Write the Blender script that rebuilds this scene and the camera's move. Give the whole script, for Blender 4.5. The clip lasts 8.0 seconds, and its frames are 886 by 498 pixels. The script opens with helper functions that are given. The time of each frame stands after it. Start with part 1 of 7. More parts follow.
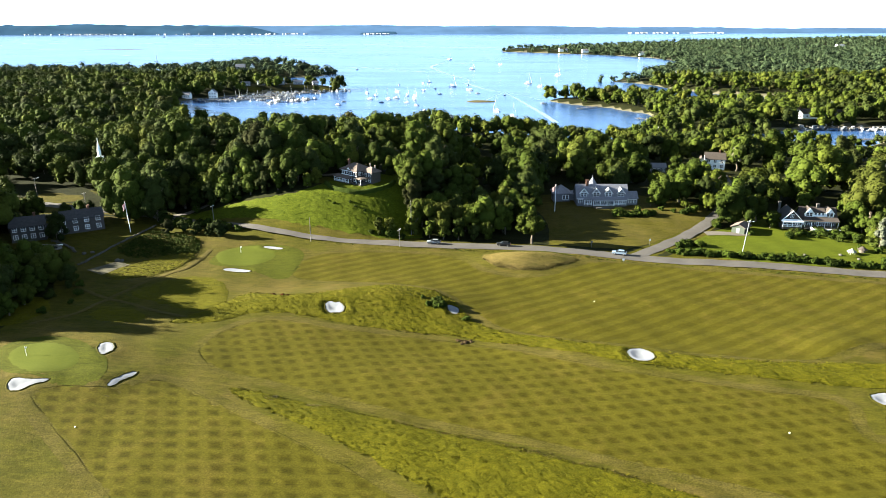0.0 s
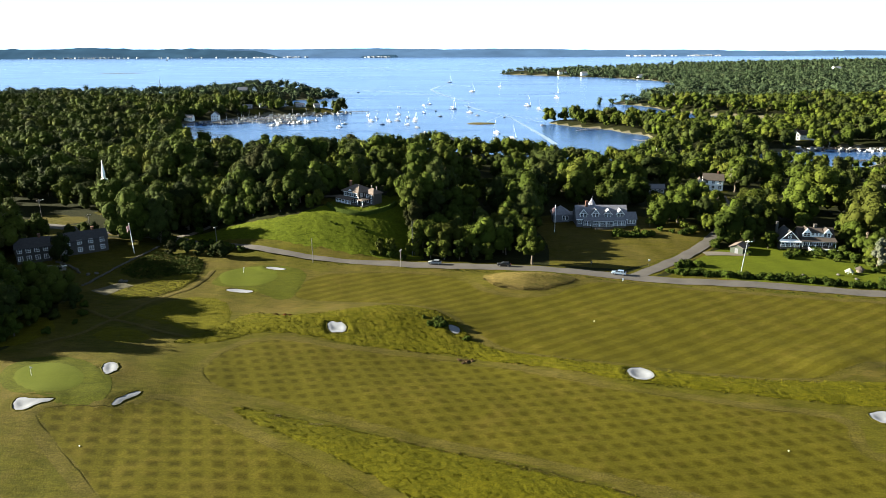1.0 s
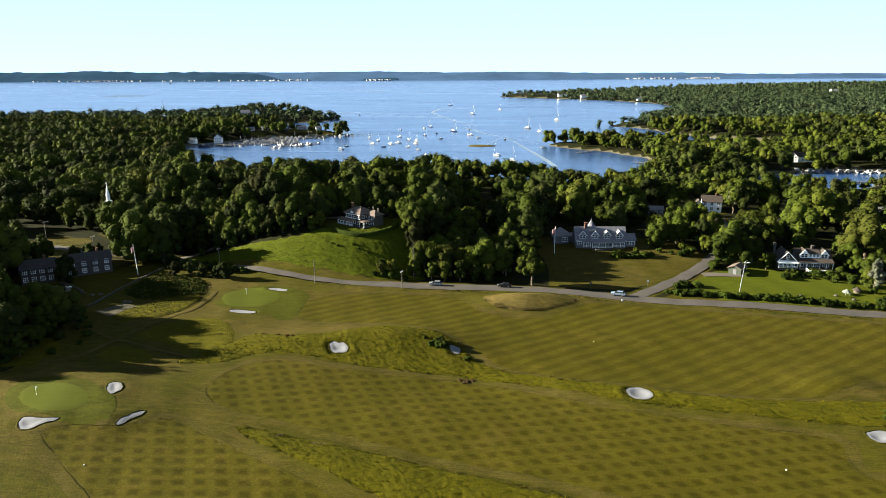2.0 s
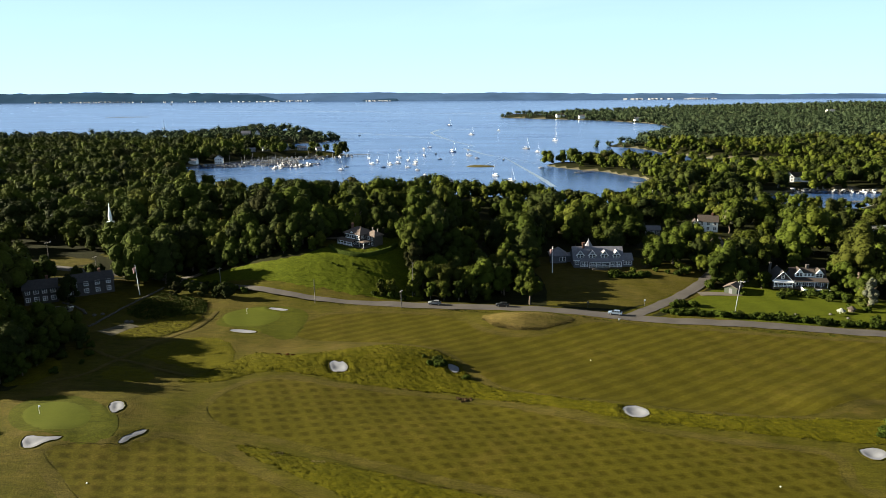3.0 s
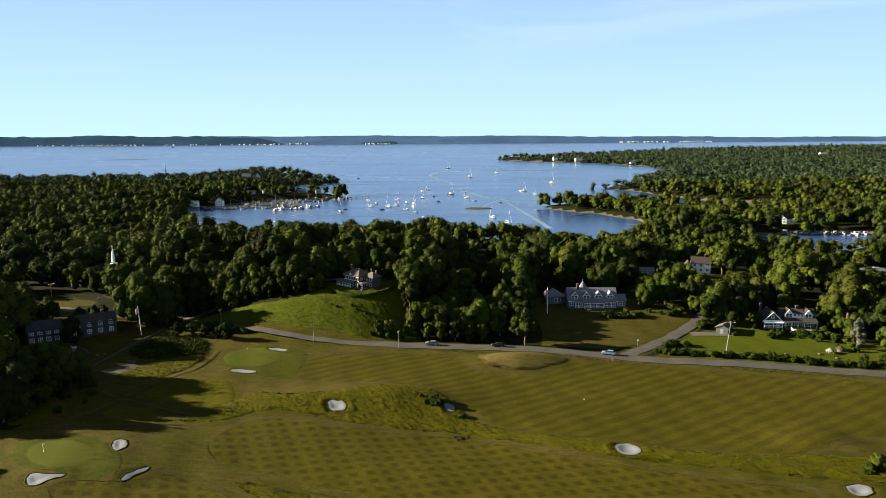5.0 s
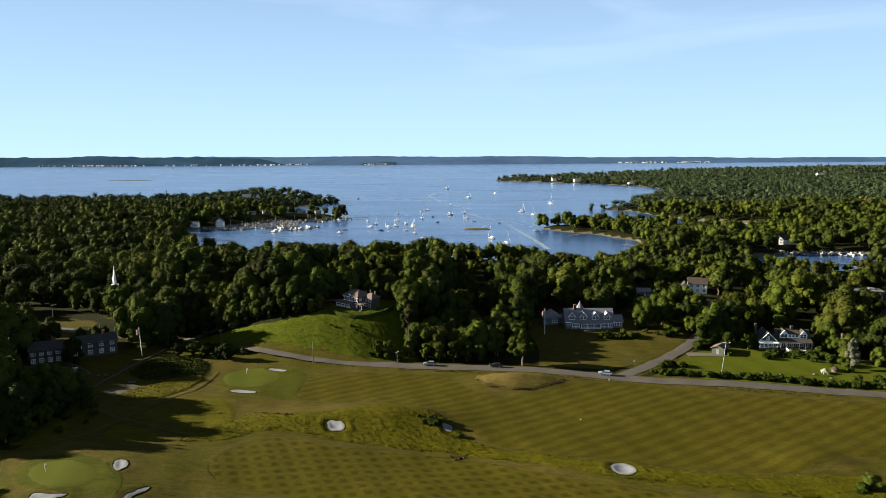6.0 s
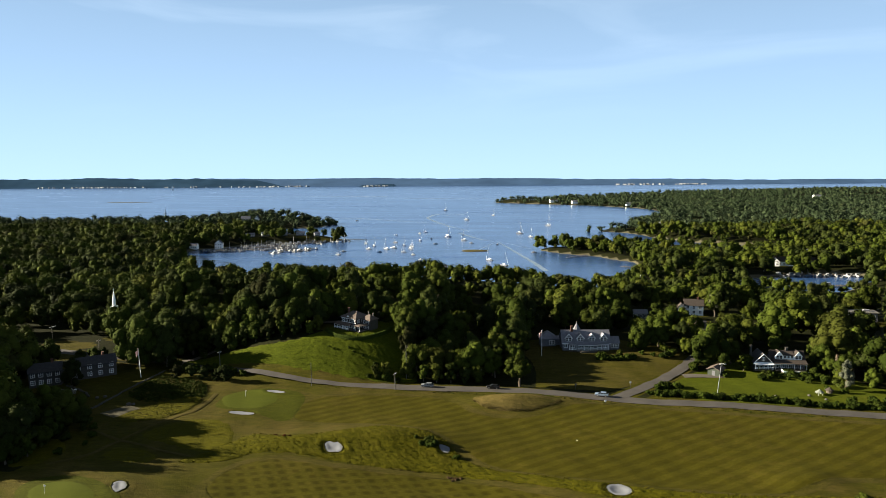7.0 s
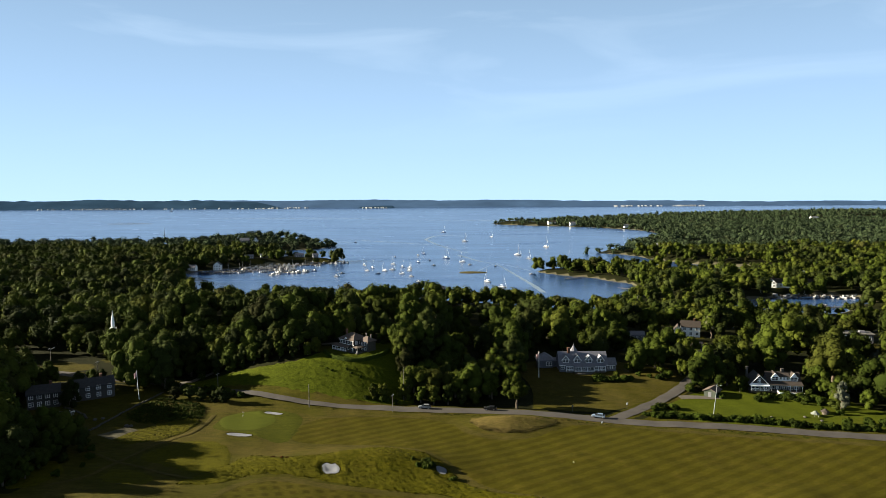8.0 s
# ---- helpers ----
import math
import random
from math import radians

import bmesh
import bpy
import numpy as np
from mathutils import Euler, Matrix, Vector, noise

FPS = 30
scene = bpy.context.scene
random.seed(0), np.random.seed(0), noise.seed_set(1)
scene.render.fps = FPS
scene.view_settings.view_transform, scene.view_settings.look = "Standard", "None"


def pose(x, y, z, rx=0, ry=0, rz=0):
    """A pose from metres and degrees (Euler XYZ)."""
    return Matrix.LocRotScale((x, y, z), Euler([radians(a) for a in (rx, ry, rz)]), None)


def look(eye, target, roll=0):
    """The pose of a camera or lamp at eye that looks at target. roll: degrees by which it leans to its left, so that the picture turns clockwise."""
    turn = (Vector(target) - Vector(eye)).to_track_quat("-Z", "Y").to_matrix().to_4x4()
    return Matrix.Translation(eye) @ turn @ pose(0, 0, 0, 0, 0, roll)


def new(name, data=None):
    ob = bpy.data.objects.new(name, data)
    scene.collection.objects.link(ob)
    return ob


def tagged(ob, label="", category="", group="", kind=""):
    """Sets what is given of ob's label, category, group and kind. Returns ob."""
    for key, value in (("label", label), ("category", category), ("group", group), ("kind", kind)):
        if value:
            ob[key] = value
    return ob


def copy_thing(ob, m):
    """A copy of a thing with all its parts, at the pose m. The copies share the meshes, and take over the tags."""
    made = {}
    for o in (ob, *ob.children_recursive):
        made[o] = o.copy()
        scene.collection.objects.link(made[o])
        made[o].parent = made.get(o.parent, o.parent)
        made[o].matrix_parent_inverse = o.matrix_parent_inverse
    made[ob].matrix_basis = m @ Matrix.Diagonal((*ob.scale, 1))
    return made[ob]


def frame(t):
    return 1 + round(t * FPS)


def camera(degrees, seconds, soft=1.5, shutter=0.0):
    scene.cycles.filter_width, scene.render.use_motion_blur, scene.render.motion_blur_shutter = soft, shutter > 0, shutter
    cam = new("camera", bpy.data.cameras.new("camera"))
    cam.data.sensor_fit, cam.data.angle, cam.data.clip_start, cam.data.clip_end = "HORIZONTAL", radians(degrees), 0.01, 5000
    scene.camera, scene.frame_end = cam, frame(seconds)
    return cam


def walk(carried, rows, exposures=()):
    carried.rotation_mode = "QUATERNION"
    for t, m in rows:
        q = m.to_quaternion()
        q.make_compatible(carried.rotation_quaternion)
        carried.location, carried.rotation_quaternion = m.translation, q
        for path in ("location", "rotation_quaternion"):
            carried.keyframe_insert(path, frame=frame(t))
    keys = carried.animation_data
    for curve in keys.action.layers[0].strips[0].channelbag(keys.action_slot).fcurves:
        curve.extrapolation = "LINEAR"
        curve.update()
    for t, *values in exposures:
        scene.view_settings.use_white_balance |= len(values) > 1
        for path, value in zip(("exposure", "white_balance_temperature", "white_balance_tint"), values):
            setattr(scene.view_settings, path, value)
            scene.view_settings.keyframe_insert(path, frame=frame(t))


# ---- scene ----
cam = camera(64.6, 8.0, 0.5)
PATH = [
    (0, (-1.287, 10.93, 84.002), (-1.4, 12.828, 83.381), -0.2),
    (0.5, (-1.316, 9.925, 84.181), (-1.431, 11.832, 83.589), -0.3),
    (1, (-1.338, 8.804, 84.416), (-1.453, 10.719, 83.853), -0.3),
    (1.5, (-1.289, 7.607, 84.678), (-1.406, 9.531, 84.145), -0.3),
    (3, (-0.745, 3.529, 85.844), (-0.862, 5.474, 85.394), -0.4),
    (3.5, (-0.517, 2.139, 86.13), (-0.632, 4.09, 85.708), -0.4),
    (4, (-0.316, 0.638, 86.415), (-0.431, 2.596, 86.022), -0.4),
    (4.5, (-0.049, -0.924, 86.715), (-0.163, 1.039, 86.352), -0.4),
    (6, (0.939, -5.693, 88.165), (0.827, -3.715, 87.887), -0.4),
    (6.5, (1.249, -7.163, 88.488), (1.139, -5.182, 88.24), -0.4),
    (7, (1.527, -8.538, 88.758), (1.419, -6.553, 88.541), -0.4),
    (7.5, (1.836, -9.761, 89.014), (1.73, -7.772, 88.828), -0.4),
    (8, (2.17, -10.96, 89.197), (2.066, -8.969, 89.041), -0.4),
]
EXPOSURES = [(0.0, 3.82, 6100, 7.5), (0.5, 3.58, 6160, 7.5), (1.0, 3.33, 6240, 8), (1.5, 3.12, 6320, 8.5), (3.0, 2.72, 6600, 10.5), (4.5, 2.52, 6620, 10.5), (6.0, 2.43, 6620, 10.5), (8.0, 2.38, 6600, 10)]
walk(cam, [(t, look(eye, target, roll)) for t, eye, target, roll in PATH], EXPOSURES)

# ---- light ----
SUN_EL, SUN_AZ = 17.0, 174.0  # azimuth counter-clockwise from +x, where the sun stands
world = bpy.data.worlds.new("world")
scene.world = world
world.use_nodes = True
wn, wl = world.node_tree.nodes, world.node_tree.links
wn.clear()
sky = wn.new("ShaderNodeTexSky")
sky.sky_type, sky.sun_disc = "NISHITA", False
sky.sun_elevation, sky.sun_rotation = radians(SUN_EL), radians(90 - SUN_AZ)
sky.altitude, sky.air_density, sky.dust_density, sky.ozone_density = 0, 1.0, 0.0, 2.0
back = wn.new("ShaderNodeBackground")
back.inputs["Strength"].default_value = 0.05
wout = wn.new("ShaderNodeOutputWorld")
tone = wn.new("ShaderNodeMix")
tone.data_type, tone.blend_type = "RGBA", "MULTIPLY"
tone.inputs[0].default_value, tone.inputs[7].default_value = 1.0, (0.0165, 0.022, 0.033, 1)
wl.new(sky.outputs[0], tone.inputs[6])
# summer haze that thins out with height, and a little high cirrus
way = wn.new("ShaderNodeTexCoord")
split = wn.new("ShaderNodeSeparateXYZ")
wl.new(way.outputs["Generated"], split.inputs[0])


def wmath(how, a, b=0.0):
    k = wn.new("ShaderNodeMath")
    k.operation, k.use_clamp = how, how == "SUBTRACT"
    for sock, v in zip(k.inputs, (a, b)):
        if isinstance(v, (int, float)):
            sock.default_value = v
        else:
            wl.new(v, sock)
    return k.outputs[0]


def wadd(fac, a, color):
    k = wn.new("ShaderNodeMix")
    k.data_type, k.blend_type, k.clamp_factor = "RGBA", "ADD", False
    wl.new(fac, k.inputs[0])
    wl.new(a, k.inputs[6])
    k.inputs[7].default_value = (*color, 1)
    return k.outputs[2]


thin = wmath("POWER", wmath("SUBTRACT", 1.0, split.outputs[2]), 1.85)
air = wadd(thin, tone.outputs[2], (2.15, 2.8, 3.6))
air = wadd(wmath("POWER", wmath("SUBTRACT", 1.0, split.outputs[2]), 1.6), air, (0.04, 0.57, 1.24))
lay = wn.new("ShaderNodeMapping")
lay.inputs["Scale"].default_value, lay.inputs["Rotation"].default_value = (1.2, 1.2, 7.0), (0.0, radians(8), radians(25))
wl.new(way.outputs["Generated"], lay.inputs[0])
wisp = wn.new("ShaderNodeTexNoise")
wisp.inputs["Scale"].default_value, wisp.inputs["Detail"].default_value, wisp.inputs["Distortion"].default_value = 1.8, 7.0, 0.7
wl.new(lay.outputs[0], wisp.inputs["Vector"])
veil = wmath("MULTIPLY", wmath("SUBTRACT", wisp.outputs["Fac"], 0.5), wmath("MULTIPLY", wmath("SUBTRACT", split.outputs[2], 0.06), 22.0))
air = wadd(veil, air, (0.82, 0.85, 0.82))
wl.new(air, back.inputs[0])
wl.new(back.outputs[0], wout.inputs[0])
sun = new("sun", bpy.data.lights.new("sun", "SUN"))
sun.data.energy, sun.data.angle, sun.data.color = 5.0, radians(0.6), (1.0, 0.91, 0.71)
sd_ = Vector((math.cos(radians(SUN_AZ)) * math.cos(radians(SUN_EL)), math.sin(radians(SUN_AZ)) * math.cos(radians(SUN_EL)), math.sin(radians(SUN_EL))))
sun.matrix_world = look(sd_ * 100, (0, 0, 0))

# ---- material helpers ----
def material(name, rough=0.8, metal=0.0, spec=0.3):
    m = bpy.data.materials.new(name)
    m.use_nodes = True
    b = m.node_tree.nodes["Principled BSDF"]
    b.inputs["Roughness"].default_value, b.inputs["Metallic"].default_value = rough, metal
    b.inputs["Specular IOR Level"].default_value = spec
    return m, m.node_tree.nodes, m.node_tree.links, b


def coords(n, l, scale=(1, 1, 1), turn=0.0, world_space=False):
    c, mp = n.new("ShaderNodeTexCoord"), n.new("ShaderNodeMapping")
    mp.inputs["Scale"].default_value, mp.inputs["Rotation"].default_value = scale, (0, 0, radians(turn))
    if world_space:
        g = n.new("ShaderNodeNewGeometry")
        l.new(g.outputs["Position"], mp.inputs[0])
    else:
        l.new(c.outputs["Object"], mp.inputs[0])
    return mp.outputs[0]


def grain(n, l, vec, scale, detail=4.0, rough=0.6, distort=0.0):
    t = n.new("ShaderNodeTexNoise")
    t.inputs["Scale"].default_value, t.inputs["Detail"].default_value = scale, detail
    t.inputs["Roughness"].default_value, t.inputs["Distortion"].default_value = rough, distort
    l.new(vec, t.inputs["Vector"])
    return t.outputs["Fac"]


def ramp(n, l, fac, stops):
    r = n.new("ShaderNodeValToRGB")
    e = r.color_ramp.elements
    while len(e) < len(stops):
        e.new(0.5)
    for el, (p, c) in zip(e, stops):
        el.position, el.color = p, (*c, 1) if len(c) == 3 else c
    l.new(fac, r.inputs[0])
    return r.outputs[0]


def mix(n, l, fac, a, b, how="MIX"):
    m = n.new("ShaderNodeMix")
    m.data_type, m.blend_type = "RGBA", how
    for sock, v in ((m.inputs[0], fac), (m.inputs[6], a), (m.inputs[7], b)):
        if isinstance(v, (int, float)):
            sock.default_value = v
        elif isinstance(v, tuple):
            sock.default_value = (*v, 1)
        else:
            l.new(v, sock)
    return m.outputs[2]


def maths(n, l, how, a, b=0.5, c=None):
    m = n.new("ShaderNodeMath")
    m.operation = how
    for sock, v in zip(m.inputs, (a, b, c)):
        if v is None:
            continue
        if isinstance(v, (int, float)):
            sock.default_value = v
        else:
            l.new(v, sock)
    return m.outputs[0]


def bump(n, l, b, height, strength=0.4, dist=0.1):
    k = n.new("ShaderNodeBump")
    k.inputs["Strength"].default_value, k.inputs["Distance"].default_value = strength, dist
    l.new(height, k.inputs["Height"])
    l.new(k.outputs[0], b.inputs["Normal"])


def plain(name, color, rough=0.7, metal=0.0, vary=0.25, scale=1.5, bumpy=0.15, spec=0.15):
    """A surface of one hue with blotches at two scales and slight relief."""
    m, n, l, b = material(name, rough, metal, spec)
    v = coords(n, l)
    a, f = grain(n, l, v, scale), grain(n, l, v, scale * 9, 3)
    s = maths(n, l, "ADD", maths(n, l, "MULTIPLY", a, 0.65), maths(n, l, "MULTIPLY", f, 0.35))
    lo, hi = tuple(c * (1 - vary) for c in color), tuple(min(c * (1 + vary), 0.95) for c in color)
    l.new(ramp(n, l, s, [(0.3, lo), (0.7, hi)]), b.inputs["Base Color"])
    if bumpy:
        bump(n, l, b, f, bumpy, 0.03)
    return m


def grass(name, dark, light, straw, straw_at=0.62, relief=0.5, stripes=(), fine=3.0, stripe_mix=0.35, checks=False, fleck=0.8):
    """Turf: clumps, dry patches, blades; stripes are (turn in degrees, width, offset, edge)."""
    m, n, l, b = material(name, 0.95, 0, 0.02)
    v = coords(n, l)
    big, mid, tiny = grain(n, l, v, 0.035, 5, 0.65, 0.6), grain(n, l, v, 0.35, 5, 0.7), grain(n, l, v, fine, 4, 0.75)
    col = mix(n, l, mid, dark, light)
    dry = maths(n, l, "ADD", maths(n, l, "MULTIPLY", big, 0.6), maths(n, l, "MULTIPLY", mid, 0.4))
    col = mix(n, l, ramp(n, l, dry, [(straw_at - 0.17, (0, 0, 0)), (straw_at + 0.1, (1, 1, 1))]), col, straw)
    col = mix(n, l, fleck, col, ramp(n, l, tiny, [(0.34, (0.4, 0.42, 0.42)), (0.68, (1.42, 1.4, 1.36))]), "MULTIPLY")
    drift = grain(n, l, coords(n, l, (0.16, 0.55, 1), 24), 1.0, 6, 0.72, 1.2)
    col = mix(n, l, fleck, col, ramp(n, l, drift, [(0.34, (0.7, 0.72, 0.74)), (0.66, (1.24, 1.2, 1.14))]), "MULTIPLY")
    if stripes:
        total = None
        for turn, width, offset, edge in stripes:
            w = n.new("ShaderNodeSeparateXYZ")
            c2 = coords(n, l, (1, 1, 1), turn)
            l.new(c2, w.inputs[0])
            wob = maths(n, l, "MULTIPLY", maths(n, l, "SUBTRACT", grain(n, l, v, 0.2, 3), 0.5), 1.1)
            sx = maths(n, l, "ADD", maths(n, l, "ADD", w.outputs[0], wob), offset)
            sn = maths(n, l, "SINE", maths(n, l, "MULTIPLY", sx, math.pi / width))
            st = maths(n, l, "MULTIPLY_ADD", sn, edge, 0.5)
            st = maths(n, l, "MINIMUM", maths(n, l, "MAXIMUM", st, 0.0), 1.0)
            total = st if total is None else maths(n, l, "MAXIMUM" if checks else "ADD", total, st)
        total = maths(n, l, "DIVIDE", total, 1.0 if checks else float(len(stripes)))
        total = maths(n, l, "ADD", maths(n, l, "MULTIPLY", total, 0.8), 0.1)
        total = maths(n, l, "ADD", maths(n, l, "MULTIPLY", total, 0.85), maths(n, l, "MULTIPLY", mid, 0.22))
        lo, hi = 1 - stripe_mix, 1 + stripe_mix * 0.45
        col = mix(n, l, 1.0, col, ramp(n, l, total, [(0.15, (lo, lo * 0.98, lo * 0.86)), (0.9, (hi, hi, hi * 1.02))]), "MULTIPLY")
    l.new(col, b.inputs["Base Color"])
    bump(n, l, b, maths(n, l, "ADD", tiny, mid), relief, 0.15)
    return m


# ---- materials ----
FAIR = ((0.0265, 0.0242, 0.0024), (0.0392, 0.0348, 0.0036), (0.0476, 0.0370, 0.0066))
M_FAIR_A = grass("fairway_check", *FAIR, 0.68, 0.25, [(-102, 1.93, 0.24, 1.1), (-26, 1.75, 3.125, 0.7)], stripe_mix=0.3, checks=True, fleck=0.5)
M_FAIR_B = grass("fairway_stripe", *(tuple(c * 1.12 for c in t) for t in FAIR), 0.68, 0.25, [(-125.5, 2.2, 0.0, 1.3), (-40, 4.4, 1.0, 0.12)], stripe_mix=0.32, fleck=0.4)
M_FAIR_C = grass("fairway_faint", *FAIR, 0.66, 0.25, [(-91.5, 1.75, 0.0, 0.6), (-22, 1.95, 0.5, 0.75)], stripe_mix=0.34, checks=True, fleck=0.55)
M_GREEN = grass("green_turf", (0.0345, 0.0422, 0.0045), (0.0427, 0.0489, 0.0060), (0.0470, 0.0469, 0.0077), 0.85, 0.08, fine=3.0, fleck=0.2)
M_COLLAR = grass("collar_turf", (0.0262, 0.0313, 0.0028), (0.0373, 0.0392, 0.0041), (0.0432, 0.0381, 0.0077), 0.72, 0.2)
M_ROUGH = grass("mown_rough", (0.0245, 0.0238, 0.0027), (0.0380, 0.0338, 0.0042), (0.0476, 0.0381, 0.0104), 0.56, 0.6)
M_NATIVE = grass("tall_rough", (0.0295, 0.0300, 0.0017), (0.0590, 0.0535, 0.0031), (0.0590, 0.0489, 0.0074), 0.72, 1.0, fine=3.2)
M_CUT = grass("first_cut", (0.0268, 0.0258, 0.0030), (0.0412, 0.0366, 0.0046), (0.0497, 0.0408, 0.0110), 0.54, 0.5)
M_EDGE = grass("mown_edge", (0.0172, 0.0184, 0.0020), (0.0276, 0.0259, 0.0031), (0.0362, 0.0293, 0.0061), 0.6, 0.6)
M_STRAW = grass("dry_fescue", (0.0345, 0.0335, 0.0066), (0.0586, 0.0502, 0.0115), (0.0897, 0.0670, 0.0231), 0.55, 0.9, fine=2.5)
M_LAWN = grass("hill_lawn", (0.0285, 0.0390, 0.0026), (0.0490, 0.0585, 0.0043), (0.0524, 0.0502, 0.0078), 0.72, 0.8, fine=2.0)
M_LAWN_PALE = grass("front_lawn", (0.0311, 0.0408, 0.0031), (0.0483, 0.0569, 0.0049), (0.0593, 0.0563, 0.0087), 0.7, 0.3, fine=2.5, fleck=0.5)
M_SAND = plain("bunker_sand", (0.115, 0.12, 0.135), 0.95, vary=0.12, scale=0.6, bumpy=0.3)
M_SPIT = plain("pale_beach_sand", (0.12, 0.11, 0.09), 0.95, vary=0.15, scale=0.2)
M_ASPHALT = plain("asphalt", (0.0432, 0.0389, 0.0354), 0.9, vary=0.22, scale=0.25, bumpy=0.1)
M_EARTH = plain("bare_earth", (0.045, 0.04, 0.022), 0.95, vary=0.3, scale=0.5)
M_TRACK = grass("worn_track", (0.0248, 0.0241, 0.0049), (0.0401, 0.0355, 0.0083), (0.0551, 0.0442, 0.0132), 0.5, 0.4)
M_GRAVEL = plain("gravel_drive", (0.0691, 0.0605, 0.0497), 0.95, vary=0.25, scale=0.4)


def ground_material():
    m, n, l, b = material("ground_cover", 0.95, 0, 0.02)
    v = coords(n, l)
    mid, tiny, big = grain(n, l, v, 0.3, 5, 0.7), grain(n, l, v, 2.6, 4, 0.75), grain(n, l, v, 0.03, 4, 0.65, 0.5)
    turf = mix(n, l, mid, (0.0270, 0.0272, 0.0033), (0.0425, 0.0392, 0.0050))
    turf = mix(n, l, ramp(n, l, big, [(0.46, (0, 0, 0)), (0.7, (1, 1, 1))]), turf, (0.055, 0.043, 0.0115))
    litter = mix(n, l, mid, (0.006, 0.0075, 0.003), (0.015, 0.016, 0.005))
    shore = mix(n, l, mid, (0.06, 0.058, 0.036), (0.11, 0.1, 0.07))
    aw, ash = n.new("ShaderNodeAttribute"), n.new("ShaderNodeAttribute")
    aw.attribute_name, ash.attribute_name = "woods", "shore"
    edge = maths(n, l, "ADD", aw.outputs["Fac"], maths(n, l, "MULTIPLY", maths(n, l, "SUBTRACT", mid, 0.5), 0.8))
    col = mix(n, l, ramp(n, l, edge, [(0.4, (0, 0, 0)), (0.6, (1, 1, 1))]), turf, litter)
    col = mix(n, l, ramp(n, l, ash.outputs["Fac"], [(0.4, (0, 0, 0)), (0.6, (1, 1, 1))]), col, shore)
    col = mix(n, l, 0.8, col, ramp(n, l, tiny, [(0.3, (0.5, 0.5, 0.5)), (0.72, (1.35, 1.35, 1.35))]), "MULTIPLY")
    drift = grain(n, l, coords(n, l, (0.16, 0.55, 1), 24), 1.0, 6, 0.72, 1.2)
    col = mix(n, l, 0.9, col, ramp(n, l, drift, [(0.34, (0.68, 0.7, 0.72)), (0.66, (1.28, 1.22, 1.14))]), "MULTIPLY")
    l.new(col, b.inputs["Base Color"])
    bump(n, l, b, maths(n, l, "ADD", tiny, mid), 0.6, 0.2)
    return m


def foliage(name, dark, light, warm):
    m, n, l, b = material(name, 0.85, 0, 0.02)
    v = coords(n, l)
    g, oi, at = n.new("ShaderNodeNewGeometry"), n.new("ShaderNodeObjectInfo"), n.new("ShaderNodeAttribute")
    at.attribute_name = "tint"
    isl = g.outputs["Random Per Island"]
    col = mix(n, l, maths(n, l, "MULTIPLY_ADD", isl, 0.4, 0.35), dark, light)
    hue = maths(n, l, "FRACT", maths(n, l, "ADD", at.outputs["Fac"], oi.outputs["Random"]), 0)
    col = mix(n, l, ramp(n, l, hue, [(0.8, (0, 0, 0)), (1.0, (0.45, 0.45, 0.45))]), col, warm)
    val = ramp(n, l, maths(n, l, "FRACT", maths(n, l, "MULTIPLY", hue, 7.31), 0), [(0.0, (0.45, 0.48, 0.52)), (0.5, (0.95, 0.95, 0.95)), (1.0, (1.18, 1.16, 1.1))])
    col = mix(n, l, 1.0, col, val, "MULTIPLY")
    fine = grain(n, l, v, 1.7, 3, 0.7)
    col = mix(n, l, 0.7, col, ramp(n, l, fine, [(0.3, (0.6, 0.6, 0.6)), (0.7, (1.3, 1.3, 1.3))]), "MULTIPLY")
    l.new(col, b.inputs["Base Color"])
    bm_ = n.new("ShaderNodeBump")
    bm_.inputs["Strength"].default_value, bm_.inputs["Distance"].default_value = 0.65, 0.5
    l.new(fine, bm_.inputs["Height"])
    l.new(bm_.outputs[0], b.inputs["Normal"])
    tr, ms = n.new("ShaderNodeBsdfTranslucent"), n.new("ShaderNodeMixShader")
    l.new(col, tr.inputs[0])
    ms.inputs[0].default_value = 0.035
    out = n["Material Output"]
    l.new(b.outputs[0], ms.inputs[1])
    l.new(tr.outputs[0], ms.inputs[2])
    l.new(ms.outputs[0], out.inputs[0])
    return m


M_GROUND = ground_material()
M_LEAF = foliage("leaves", (0.0110, 0.0188, 0.0027), (0.0431, 0.0555, 0.0077), (0.0568, 0.0538, 0.0100))
M_LEAF_LIGHT = foliage("light_leaves", (0.0150, 0.0222, 0.0029), (0.0485, 0.0580, 0.0077), (0.0560, 0.0540, 0.0098))
M_LEAF_DARK = foliage("dark_leaves", (0.0083, 0.0139, 0.0036), (0.0311, 0.0382, 0.0086), (0.0440, 0.0351, 0.0117))
M_SHRUB = foliage("shrub_leaves", (0.0089, 0.0157, 0.0024), (0.0298, 0.0416, 0.0054), (0.0342, 0.0368, 0.0081))
# far woods: aerial haze put into the leaf colour, bluer and less saturated
M_LEAF_HAZED = foliage("hazed_leaves", (0.0145, 0.0240, 0.0115), (0.037, 0.052, 0.025), (0.045, 0.050, 0.024))
M_REDLEAF = foliage("reddish_leaves", (0.0400, 0.0160, 0.0048), (0.1040, 0.0320, 0.0112), (0.0800, 0.0400, 0.0120))
M_DEAD = foliage("dead_bracken", (0.0360, 0.0240, 0.0120), (0.0680, 0.0464, 0.0240), (0.0600, 0.0400, 0.0224))
M_PINE = foliage("blue_needles", (0.0480, 0.0560, 0.0368), (0.0920, 0.0960, 0.0672), (0.0880, 0.0864, 0.0576))
